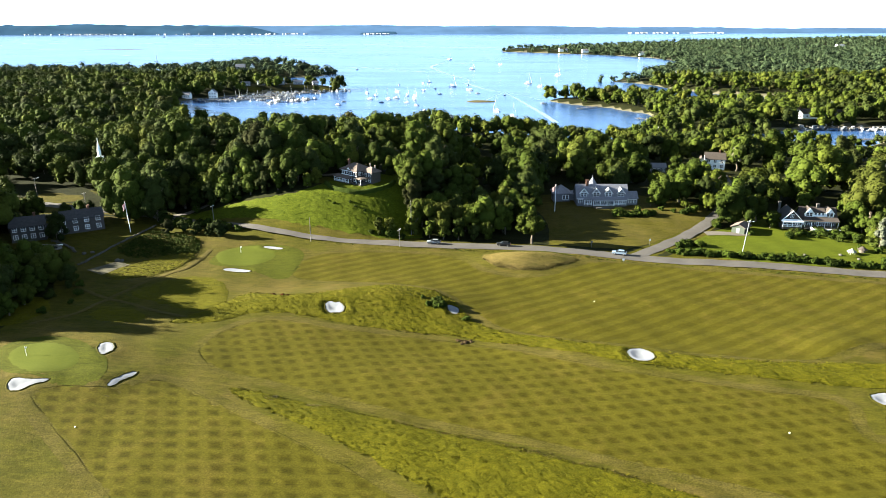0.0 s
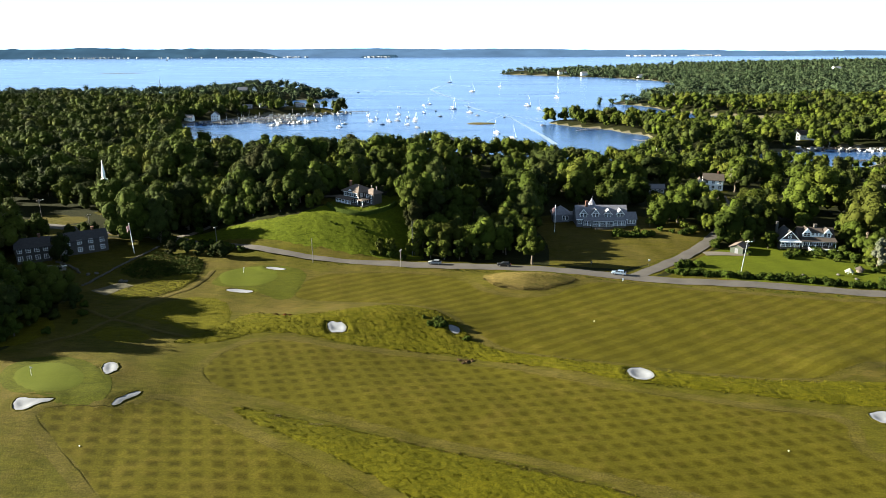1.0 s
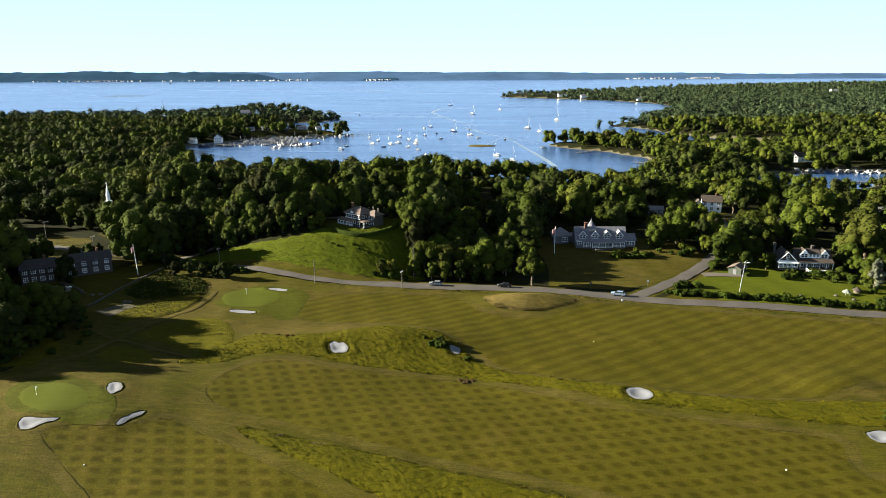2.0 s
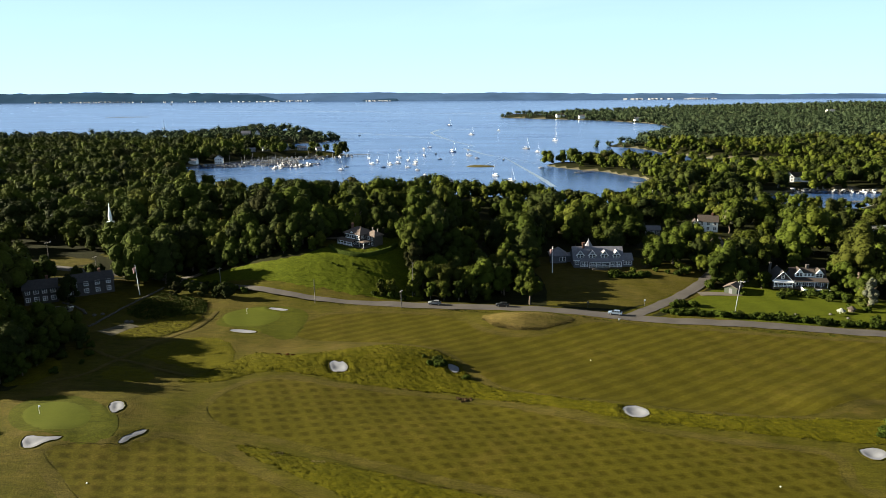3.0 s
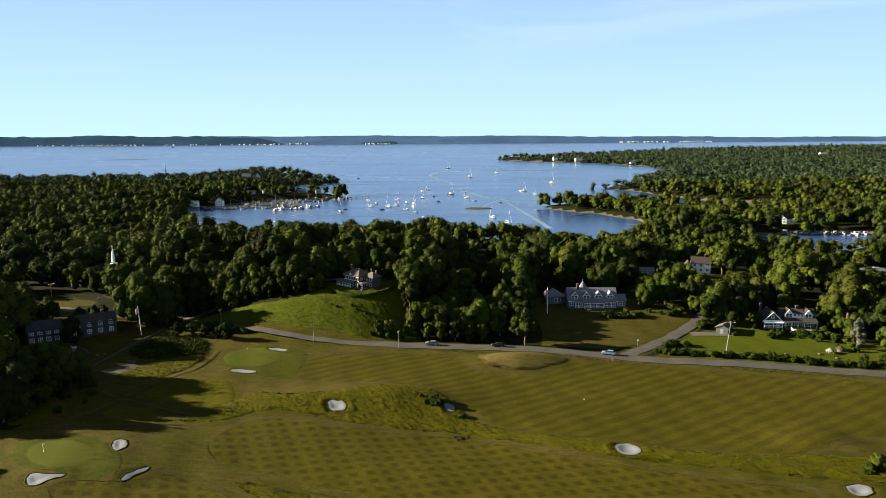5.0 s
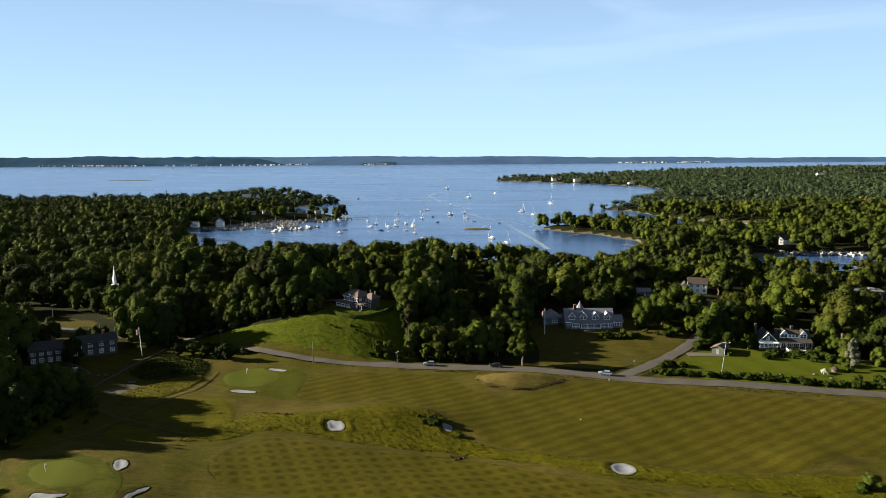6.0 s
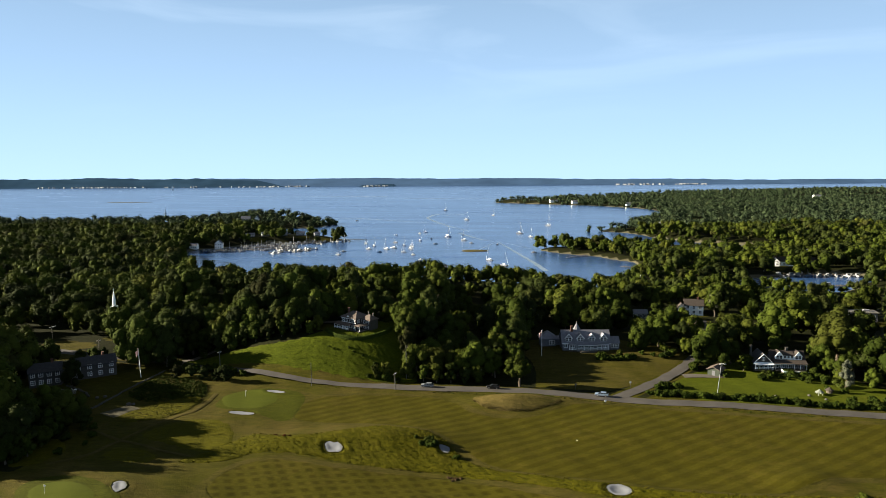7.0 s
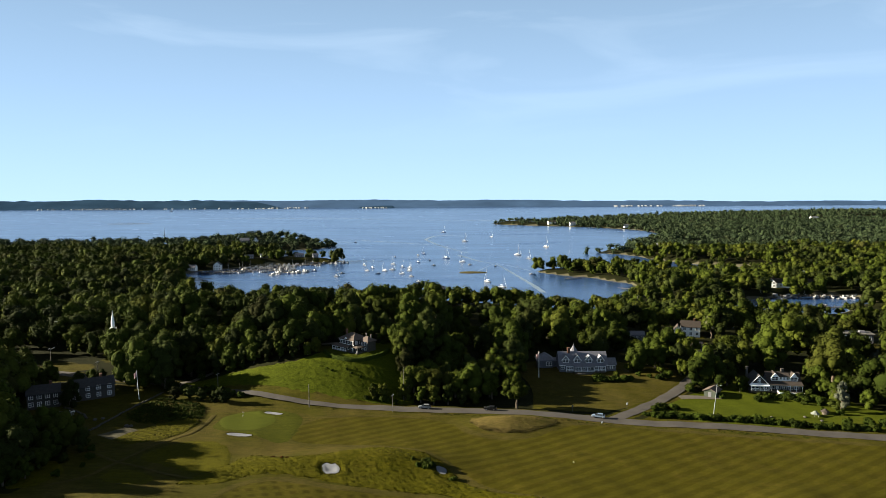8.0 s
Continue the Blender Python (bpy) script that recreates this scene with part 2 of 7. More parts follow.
M_SHEDWALL = plain("pale_green_boards", (0.035, 0.042, 0.032), 0.85, vary=0.15)
M_CANVAS = plain("dull_canvas", (0.12, 0.13, 0.11), 0.8, vary=0.15)
M_PALEPOLE = plain("pale_pole", (0.16, 0.165, 0.175), 0.8, vary=0.1)
M_BARE = foliage("pale_leaves", (0.0480, 0.0512, 0.0288), (0.0960, 0.0944, 0.0576), (0.0960, 0.0896, 0.0592))
M_TUFT = foliage("grass_blades", (0.0390, 0.0385, 0.0024), (0.0730, 0.0665, 0.0048), (0.0720, 0.0624, 0.0108))
M_TUFT_DRY = foliage("dry_blades", (0.046, 0.037, 0.011), (0.082, 0.064, 0.022), (0.09, 0.07, 0.03))
M_TUFT_STRAW = foliage("bleached_blades", (0.09, 0.075, 0.035), (0.15, 0.12, 0.06), (0.15, 0.12, 0.06))
M_TUFT_LAWN = foliage("lawn_blades", (0.0208, 0.0336, 0.0024), (0.0496, 0.0680, 0.0048), (0.0600, 0.0640, 0.0080))
M_BARK = plain("bark", (0.072, 0.057, 0.042), 0.95, vary=0.4, scale=2.0, bumpy=0.6)
M_WHITE = plain("white_paint", (0.78, 0.78, 0.77), 0.55, vary=0.06, scale=0.7, bumpy=0.03)
M_SHINGLE = plain("grey_shingle_wall", (0.1, 0.1, 0.11), 0.9, vary=0.25, scale=1.2, bumpy=0.3)
M_PALESHINGLE = plain("pale_shingle_wall", (0.17, 0.17, 0.18), 0.85, vary=0.12, scale=1.2, bumpy=0.2)
M_DARKSHINGLE = plain("dark_shingle_wall", (0.048, 0.043, 0.039), 0.9, vary=0.25, scale=1.2, bumpy=0.3)
M_ROOF = plain("grey_roof", (0.125, 0.125, 0.145), 0.9, vary=0.25, scale=1.0, bumpy=0.3)
M_ROOFBROWN = plain("brown_roof", (0.036, 0.029, 0.025), 0.9, vary=0.3, scale=1.0, bumpy=0.3)
M_ROOFTAN = plain("tan_roof", (0.085, 0.066, 0.056), 0.9, vary=0.3, scale=1.0, bumpy=0.3)
M_ROOFDARK = plain("dark_roof", (0.033, 0.032, 0.034), 0.9, vary=0.3, scale=1.0, bumpy=0.3)
M_BROWNWALL = plain("brown_shingle_wall", (0.036, 0.032, 0.031), 0.9, vary=0.25, scale=1.2, bumpy=0.3)
M_BRICK = plain("chimney_brick", (0.09, 0.045, 0.03), 0.9, vary=0.3, scale=3.0, bumpy=0.3)
M_WOOD = plain("weathered_wood", (0.07, 0.058, 0.045), 0.85, vary=0.3, scale=2.0, bumpy=0.3)
M_POLE = plain("grey_pole", (0.09, 0.085, 0.078), 0.85, vary=0.2, scale=2.0, bumpy=0.2)
M_WALLSTONE = plain("dark_field_stone", (0.046, 0.043, 0.037), 0.95, vary=0.4, scale=1.1, bumpy=0.5)
M_STONE = plain("field_stone", (0.055, 0.051, 0.046), 0.95, vary=0.35, scale=1.1, bumpy=0.5)
M_GLASS, _n, _l, _b = material("window_glass", 0.05, 0, 0.6)
_b.inputs["Base Color"].default_value = (0.02, 0.025, 0.03, 1)
M_RUBBER = plain("tyre_rubber", (0.02, 0.02, 0.02), 0.9, vary=0.2)
M_RED = plain("faded_cloth", (0.32, 0.22, 0.22), 0.8)
M_LAMP = plain("red_lens", (0.3, 0.02, 0.02), 0.3)
M_HULL = plain("white_gelcoat", (0.2, 0.203, 0.206), 0.25, vary=0.05, spec=0.5)
M_NAVY = plain("navy_hull", (0.02, 0.035, 0.08), 0.25, vary=0.1, spec=0.5)
M_METAL = plain("alloy", (0.6, 0.6, 0.6), 0.35, 0.9, vary=0.1)


def car_paint(name, color):
    m, n, l, b = material(name, 0.3, 0.3, 0.5)
    b.inputs["Base Color"].default_value = (*color, 1)
    b.inputs["Coat Weight"].default_value = 0.6
    return m


def water_material():
    m, n, l, b = material("bay_water", 0.12, 0, 0.5)
    v = coords(n, l, (1, 1, 1))
    long = coords(n, l, (0.004, 0.02, 1), 20)
    drift = grain(n, l, long, 1.0, 6, 0.6, 0.8)
    b.inputs["IOR"].default_value = 1.333
    l.new(mix(n, l, drift, (0.011, 0.034, 0.1), (0.018, 0.05, 0.135)), b.inputs["Base Color"])
    l.new(ramp(n, l, drift, [(0.35, (0.18, 0.18, 0.18)), (0.68, (0.28, 0.28, 0.28))]), b.inputs["Roughness"])
    waves = maths(n, l, "ADD", grain(n, l, v, 0.35, 5, 0.65), maths(n, l, "MULTIPLY", grain(n, l, v, 0.06, 3, 0.6), 2.0))
    bump(n, l, b, waves, 0.35, 0.6)
    return m


M_WATER = water_material()


M_WAKE = plain("foamy_water", (0.125, 0.17, 0.225), 0.4, vary=0.35, scale=0.05, bumpy=0.2)


# aerial haze is put into the colour, with some glow of its own
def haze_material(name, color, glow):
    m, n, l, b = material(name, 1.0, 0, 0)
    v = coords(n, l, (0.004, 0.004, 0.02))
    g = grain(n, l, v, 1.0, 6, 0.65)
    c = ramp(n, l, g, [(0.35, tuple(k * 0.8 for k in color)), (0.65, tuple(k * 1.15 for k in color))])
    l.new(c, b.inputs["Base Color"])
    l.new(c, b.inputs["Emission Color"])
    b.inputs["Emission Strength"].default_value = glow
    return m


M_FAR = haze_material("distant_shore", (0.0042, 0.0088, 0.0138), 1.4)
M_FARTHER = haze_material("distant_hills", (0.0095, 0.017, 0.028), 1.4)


# ---- mesh helpers ----
def mesh_np(name, verts, face_sets, mats, tint=None, smooth=False):
    """A mesh from numpy vertices and sets of equal-sided faces: (faces, material index)."""
    me = bpy.data.meshes.new(name)
    verts = np.asarray(verts, np.float32)
    total = np.concatenate([np.full(len(f), f.shape[1]) for f, _ in face_sets])
    idx = np.concatenate([f.ravel() for f, _ in face_sets])
    mi = np.concatenate([np.full(len(f), k) for f, k in face_sets])
    me.vertices.add(len(verts))
    me.vertices.foreach_set("co", verts.ravel())
    me.loops.add(len(idx))
    me.loops.foreach_set("vertex_index", idx.astype(np.int32))
    me.polygons.add(len(total))
    me.polygons.foreach_set("loop_start", np.concatenate([[0], np.cumsum(total)[:-1]]).astype(np.int32))
    me.polygons.foreach_set("material_index", mi.astype(np.int32))
    if smooth:
        me.polygons.foreach_set("use_smooth", np.ones(len(total), bool))
    for m in mats:
        me.materials.append(m)
    if tint is not None:
        at = me.attributes.new("tint", "FLOAT", "POINT")
        at.data.foreach_set("value", np.asarray(tint, np.float32))
    me.update(calc_edges=True)
    return me


def part(name, bm, mat, parent=None, label=""):
    """Links a bmesh as one mesh object under a thing or a part."""
    me = bpy.data.meshes.new(name)
    bm.to_mesh(me)
    bm.free()
    for m in mat if isinstance(mat, (list, tuple)) else [mat]:
        me.materials.append(m)
    ob = new(name, me)
    ob.parent = parent
    return tagged(ob, label) if label else ob


def thing(name, m, label, category, group="", kind=""):
    ob = tagged(new(name), label, category, group, kind)
    ob.matrix_world = m
    return ob


def box(bm, x0, x1, y0, y1, z0, z1, bevel=0.0):
    vs = [bm.verts.new(p) for p in ((x0, y0, z0), (x1, y0, z0), (x1, y1, z0), (x0, y1, z0), (x0, y0, z1), (x1, y0, z1), (x1, y1, z1), (x0, y1, z1))]
    fs = [bm.faces.new([vs[i] for i in f]) for f in ((3, 2, 1, 0), (4, 5, 6, 7), (0, 1, 5, 4), (1, 2, 6, 5), (2, 3, 7, 6), (3, 0, 4, 7))]
    if bevel:
        bmesh.ops.bevel(bm, geom=list({e for f in fs for e in f.edges}), offset=bevel, segments=2, affect="EDGES", profile=0.6)
    return bm


def boxm(*a, bevel=0.0):
    return box(bmesh.new(), *a, bevel=bevel)


def rod(bm, p, q, r0, r1=None, sides=8):
    """A tapered rod from p to q."""
    p, q = Vector(p), Vector(q)
    r1 = r0 if r1 is None else r1
    m = Matrix.Translation((p + q) / 2) @ (q - p).to_track_quat("Z", "Y").to_matrix().to_4x4()
    bmesh.ops.create_cone(bm, cap_ends=True, segments=sides, radius1=r0, radius2=r1, depth=(q - p).length, matrix=m)
    return bm


def prism(bm, outline, z0, z1):
    """A flat outline raised from z0 to z1."""
    lo, hi = [bm.verts.new((x, y, z0)) for x, y in outline], [bm.verts.new((x, y, z1)) for x, y in outline]
    bm.faces.new(hi)
    bm.faces.new(lo[::-1])
    for i in range(len(lo)):
        j = (i + 1) % len(lo)
        bm.faces.new((lo[i], lo[j], hi[j], hi[i]))
    return bm


def smoothed(poly, times=2):
    """Rounds a closed outline by cutting its corners."""
    p = np.asarray(poly, float)
    for _ in range(times):
        q = np.roll(p, -1, 0)
        p = np.stack([p * 0.75 + q * 0.25, p * 0.25 + q * 0.75], 1).reshape(-1, 2)
    return p


def signed(px, py, poly):
    """Distance to a closed outline, positive inside."""
    px, py = np.asarray(px, float), np.asarray(py, float)
    d, inside = np.full(px.shape, 1e18), np.zeros(px.shape, bool)
    for (ax, ay), (bx, by) in zip(poly, np.roll(poly, -1, 0)):
        ex, ey = bx - ax, by - ay
        k = np.clip(((px - ax) * ex + (py - ay) * ey) / (ex * ex + ey * ey + 1e-12), 0, 1)
        d = np.minimum(d, (px - ax - k * ex) ** 2 + (py - ay - k * ey) ** 2)
        if by != ay:
            inside ^= ((ay > py) != (by > py)) & (px < ex * (py - ay) / ey + ax)
    return np.where(inside, 1, -1) * np.sqrt(d)


def smooth(a, b, x):
    t = np.clip((x - a) / (b - a), 0, 1)
    return t * t * (3 - 2 * t)


def bell(x, y, cx, cy, rx, ry, turn=0.0):
    c, s = math.cos(radians(turn)), math.sin(radians(turn))
    u, w = (x - cx) * c + (y - cy) * s, -(x - cx) * s + (y - cy) * c
    return np.exp(-(u / rx) ** 2 - (w / ry) ** 2)


# ---- plan of the land ----
SHORE_WEST = [(-4900, 1360), (-1500, 1320), (-1000, 1275), (-740, 1235), (-600, 1230), (-480, 1320), (-380, 1300), (-256, 1215), (-252, 1190), (-270, 1124), (-319, 1104),
              (-345, 1060), (-318, 1005), (-288, 975), (-238, 950), (-180, 914), (-190, 898), (-250, 885), (-292, 850), (-332, 800), (-350, 760), (-335, 720), (-304, 690), (-290, 630),
              (-230, 560), (-120, 530), (-20, 512), (45, 500), (64, 496)]
SHORE_EAST = [(85, 505), (112, 540), (140, 590), (152, 632), (153, 685), (128, 732), (100, 752), (70, 797), (80, 812), (150, 826), (200, 836), (255, 802), (335, 768), (400, 758),
              (415, 778), (350, 815), (285, 860), (252, 915), (226, 985), (206, 1030), (165, 1036), (184, 1058), (235, 1090), (262, 1200), (330, 1330), (374, 1416), (398, 1580),
              (385, 1700), (300, 1830), (176, 1937), (34, 2062), (60, 2120), (300, 2330), (790, 2760), (1500, 2950), (4900, 3050), (4900, -2500), (-4900, -2500)]
LAND = np.array(SHORE_WEST + SHORE_EAST, float)
COVE = smoothed([(186, 550), (200, 534), (226, 508), (255, 500), (278, 516), (302, 545), (334, 580), (322, 604), (280, 602), (252, 598), (238, 582), (220, 582), (198, 568)], 1)
FARPOND = np.array([(1150, 2140), (1500, 2180), (1600, 2360), (1230, 2290)], float)
BUNKERS = {"bk_a": [(-91.8, 156.3), (-91.5, 158.2), (-90.2, 158.7), (-88.5, 157.5), (-87.2, 154.9), (-87.4, 153.4), (-88.1, 151.3), (-90.0, 153.3)],
           "bk_b": [(-80.6, 139.1), (-79.6, 141.5), (-78.2, 144.7), (-76.9, 145.2), (-76.6, 143.3), (-78.0, 141.2), (-78.8, 138.7), (-79.4, 138.2)],
           "bk_c": [(-101.3, 137.9), (-101.3, 139.5), (-98.6, 139.2), (-96.0, 139.2), (-93.2, 139.6), (-93.8, 138.5), (-95.4, 137.8), (-96.3, 137.0), (-97.4, 135.5), (-99.1, 135.2), (-100.3, 136.2)],
           "bk_d": [(-44.1, 186.4), (-42.4, 187.0), (-41.2, 186.2), (-40.2, 186.8), (-38.3, 184.5), (-38.3, 182.3), (-40.4, 181.8), (-42.8, 182.0)],
           "bk_e": [(-10.7, 186.7), (-9.8, 187.5), (-7.7, 186.7), (-7.3, 184.2), (-8.6, 183.3), (-10.0, 184.4)],
           "bk_f": [(32.9, 163.4), (35.4, 166.1), (38.5, 165.2), (39.3, 161.5), (38.3, 159.3), (36.3, 158.4), (33.6, 159.1)],
           "bk_g": [(80.1, 146.2), (82.5, 147.3), (85.8, 146.7), (85.2, 143.9), (82.9, 142.2), (80.6, 142.4)],
           "bk_h": [(-83.6, 215.8), (-80.7, 216.9), (-74.3, 215.3), (-74.4, 213.3), (-78.4, 213.4), (-81.9, 214.1)],
           "bk_i": [(-78.2, 239.2), (-76.1, 240.8), (-69.9, 238.2), (-70.5, 236.2), (-75.2, 237.2)]}
BUNKERS = {k: smoothed(np.mean(v, 0) + 1.06 * (np.array(v) - np.mean(v, 0)), 2) for k, v in BUNKERS.items()}


def terrain(x, y):
    """Height of the land over the water, without the shore's fall."""
    z = 9.0 + 2.2 * bell(x, y, -98, 148, 26, 24) - 1.4 * bell(x, y, -6, 168, 26, 14) - 0.8 * bell(x, y, 60, 176, 50, 26)
    z = z + 3.0 * bell(x, y, -26, 192, 20, 9, -8) + 1.6 * bell(x, y, -52, 190, 20, 8, 5)
    z = z + 2.6 * bell(x, y, 13, 228, 14, 6.5, 4) + 1.2 * bell(x, y, 86, 170, 10, 7)
    z = z + 1.3 * bell(x, y, -22, 124, 40, 6, -17) + 0.9 * bell(x, y, 45, 160, 50, 6, -9)
    z = z + 0.7 * bell(x, y, -83, 142, 7, 4.5) + 0.5 * bell(x, y, -100, 141, 8, 4)
    rx = np.where(x > -52, 54.0, 78.0)
    ry = np.where(y < 302, 56.0, 150.0)
    d = np.sqrt(((x + 52) / rx) ** 2 + ((y - 302) / ry) ** 2)
    z = z + 13.5 * smooth(0.0, 0.52, 1 - d)
    z = z + 2.5 * smooth(250, 285, y) * bell(x, y, 60, 300, 75, 60)
    back = smooth(330, 520, y)
    z = z * (1 - back) + back * (4.5 + 3 * bell(x, y, -40, 470, 180, 120))
    low = np.maximum(bell(x, y, 265, 470, 110, 90), bell(x, y, 290, 745, 150, 90))
    z = z * (1 - low) + 2.2 * low
    z = z + 7 * bell(x, y, -150, 420, 90, 70) + 6 * bell(x, y, -30, 470, 60, 40) + 9 * bell(x, y, -380, 1250, 120, 90)
    z = z + 11 * bell(x, y, 1350, 2550, 500, 330) + 4 * bell(x, y, 900, 2350, 420, 260) + 3 * bell(x, y, 150, 2050, 150, 60)
    far = smooth(500, 900, y)
    z = z + far * 2.2 * (np.sin(x * 0.011 + 1) * np.sin(y * 0.013) + 0.6 * np.sin(x * 0.023 + y * 0.009))
    return z


def ground(x, y):
    x, y = np.asarray(x, float), np.asarray(y, float)
    z = terrain(x, y)
    z = z + 0.12 * np.sin(x * 0.31 + 0.4 * y) * np.sin(y * 0.23 - 0.2 * x) + 0.2 * np.sin(x * 0.09) * np.sin(y * 0.11 + 1)
    for k in BUNKERS.values():
        cx, cy = k.mean(0)
        near = (np.abs(x - cx) < 14) & (np.abs(y - cy) < 14)
        if near.any():
            s = signed(x[near], y[near], k)
            z[near] += -0.45 * smooth(0.0, 2.6, s) + 0.22 * np.exp(-((s + 1.6) / 1.0) ** 2)
    s = np.minimum(signed(x, y, LAND), -np.maximum(signed(x, y, COVE), signed(x, y, FARPOND)))
    s = s + 5 * np.sin(x * 0.06 + 0.5 * np.sin(y * 0.05)) * np.sin(y * 0.055) * smooth(400, 600, y)
    wide = 9 + 30 * smooth(600, 1800, y)
    z = np.where(s > 0, 0.25 + (z - 0.25) * smooth(-4, wide, s), np.maximum(s * 0.12, -5.0) + 0.25)
    return z


def gz(x, y):
    return float(ground(np.array([x]), np.array([y]))[0])
# ---- end of plan ----


# ---- clearings in the woods ----
ROAD = [(-300, 318), (-235, 303), (-200, 295), (-160, 285), (-128, 276), (-110, 268), (-90, 260.5), (-63.5, 250.5), (-32, 245.3), (0, 243.6), (19, 241.4), (38, 237.4),
        (59, 231.6), (80, 229), (97, 226.2), (122.5, 221), (180, 211), (300, 192), (600, 165)]
LANE = [(49, 235), (56, 242), (68, 254), (81, 269), (89, 280), (98, 296), (110, 325), (120, 370)]
DRIVE = [(-126, 277), (-118, 284), (-106, 289), (-92, 291.5), (-78, 293), (-68, 294.5), (-60, 296)]
GOLF = np.array([(-700, -400), (700, -400), (700, 150), (125, 219), (60, 230), (0, 242), (-60, 249), (-90, 259), (-130, 274), (-134, 252), (-150, 228), (-165, 214), (-133, 207), (-124, 190), (-124, 166), (-700, 150)], float)
HILL_LAWN = np.array([(-128, 279), (-112, 271), (-92, 265), (-62, 254.5), (-24, 249), (-23, 262), (-29, 280), (-34, 297), (-58, 297), (-63, 285), (-66, 275), (-74.5, 272), (-84, 272.5), (-96, 275.6), (-111, 279.6)], float)
EAST_LAWN = np.array([(22, 247), (48, 243), (62, 253), (84, 277), (92, 298), (72, 305), (66, 312), (24, 314), (19, 292), (24, 270)], float)
SOUTH_LAWN = np.array([(60, 236), (140, 223), (152, 240), (142, 262), (136, 284), (105, 285), (95, 271), (82, 264)], float)
WEST_YARD = np.array([(-178, 228), (-166, 223), (-140, 214), (-131, 214), (-130, 246), (-127, 272), (-160, 277), (-192, 256)], float)
CLEAR = [GOLF, HILL_LAWN, EAST_LAWN, SOUTH_LAWN, WEST_YARD]
GAPS = [(-194, 290, 10), (-187, 302, 8), (-182, 284, 7), (-68, 286, 6), (121, 388, 9), (116, 376, 6), (106, 383, 7), (98, 381, 5), (141, 582, 9), (206, 374, 14), (-315, 812, 13), (-240, 905, 27), (-285, 872, 22), (270, 625, 17), (300, 634, 14), (262, 606, 13), (286, 613, 13), (246, 592, 8), (310, 612, 12), (-205, 910, 20), (-190, 908, 12), (-262, 938, 18), (-300, 960, 16), (-386, 1122, 22), (-560, 1000, 12), (276, 1050, 14),
        (170, 562, 15), (150, 600, 12), (-197, 304, 9), (-183, 331, 6.5), (-176, 317, 5), (88, 372, 6), (63, 500, 12), (200, 1950, 16), (252, 1888, 14), (368, 1750, 14), (-30, 505, 9), (-330, 795, 14),
        (1000, 2140, 30), (1330, 1990, 26), (300, 645, 12), (64, 470, 9)]


def bare(x, y, margin):
    """How far a place lies outside every clearing, water and road."""
    s = np.minimum(signed(x, y, LAND), -np.maximum(signed(x, y, COVE), signed(x, y, FARPOND)))
    for c in CLEAR:
        s = np.minimum(s, -signed(x, y, c))
    for gx, gy, gr in GAPS:
        s = np.minimum(s, np.hypot(x - gx, y - gy) - gr)
    for line, keep in ((ROAD, 4.5), (LANE, 4.0), (DRIVE, 1.5)):
        for (ax, ay), (bx, by) in zip(line, line[1:]):
            k = np.clip(((x - ax) * (bx - ax) + (y - ay) * (by - ay)) / ((bx - ax) ** 2 + (by - ay) ** 2), 0, 1)
            s = np.minimum(s, np.hypot(x - ax - k * (bx - ax), y - ay - k * (by - ay)) - keep)
    return s - margin


# ---- ground, water, distance ----
def steps(lo, a, b, hi, fine, grow):
    mid = list(np.arange(a, b + fine, fine))
    out, d = mid[-1], fine
    up, down = [], []
    while out < hi:
        d *= grow
        out += d
        up.append(min(out, hi))
    out, d = a, fine
    while out > lo:
        d *= grow
        out -= d
        down.append(max(out, lo))
    return np.array(down[::-1] + mid + up)


gx_, gy_ = steps(-4800, -140, 140, 4800, 1.5, 1.07), steps(-600, 96, 300, 4880, 1.5, 1.026)
GX, GY = np.meshgrid(gx_, gy_)
GZ = ground(GX, GY)
nx, ny = len(gx_), len(gy_)
ids = np.arange(nx * ny).reshape(ny, nx)
quads = np.stack([ids[:-1, :-1], ids[:-1, 1:], ids[1:, 1:], ids[1:, :-1]], -1).reshape(-1, 4)
me = mesh_np("ground", np.stack([GX, GY, GZ], -1).reshape(-1, 3), [(quads, 0)], [M_GROUND], smooth=True)
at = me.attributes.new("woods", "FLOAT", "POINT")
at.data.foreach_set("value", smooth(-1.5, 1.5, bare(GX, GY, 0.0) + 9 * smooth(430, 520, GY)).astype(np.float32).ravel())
at = me.attributes.new("shore", "FLOAT", "POINT")
at.data.foreach_set("value", (1 - smooth(0.25, 0.5, GZ)).astype(np.float32).ravel())
tagged(new("ground", me), "rolling coastal land with turf and woodland floor", "ground", kind="structure")

wx, wy = np.linspace(-4850, 4850, 60), np.concatenate([np.linspace(470, 1600, 40), np.linspace(1700, 4880, 40)])
WX, WY = np.meshgrid(wx, wy)
wid = np.arange(WX.size).reshape(WX.shape)
wq = np.stack([wid[:-1, :-1], wid[:-1, 1:], wid[1:, 1:], wid[1:, :-1]], -1).reshape(-1, 4)
tagged(new("water", mesh_np("water", np.stack([WX, WY, WX * 0], -1).reshape(-1, 3), [(wq, 0)], [M_WATER], smooth=True)), "calm blue bay water with faint drift streaks", "water", kind="structure")


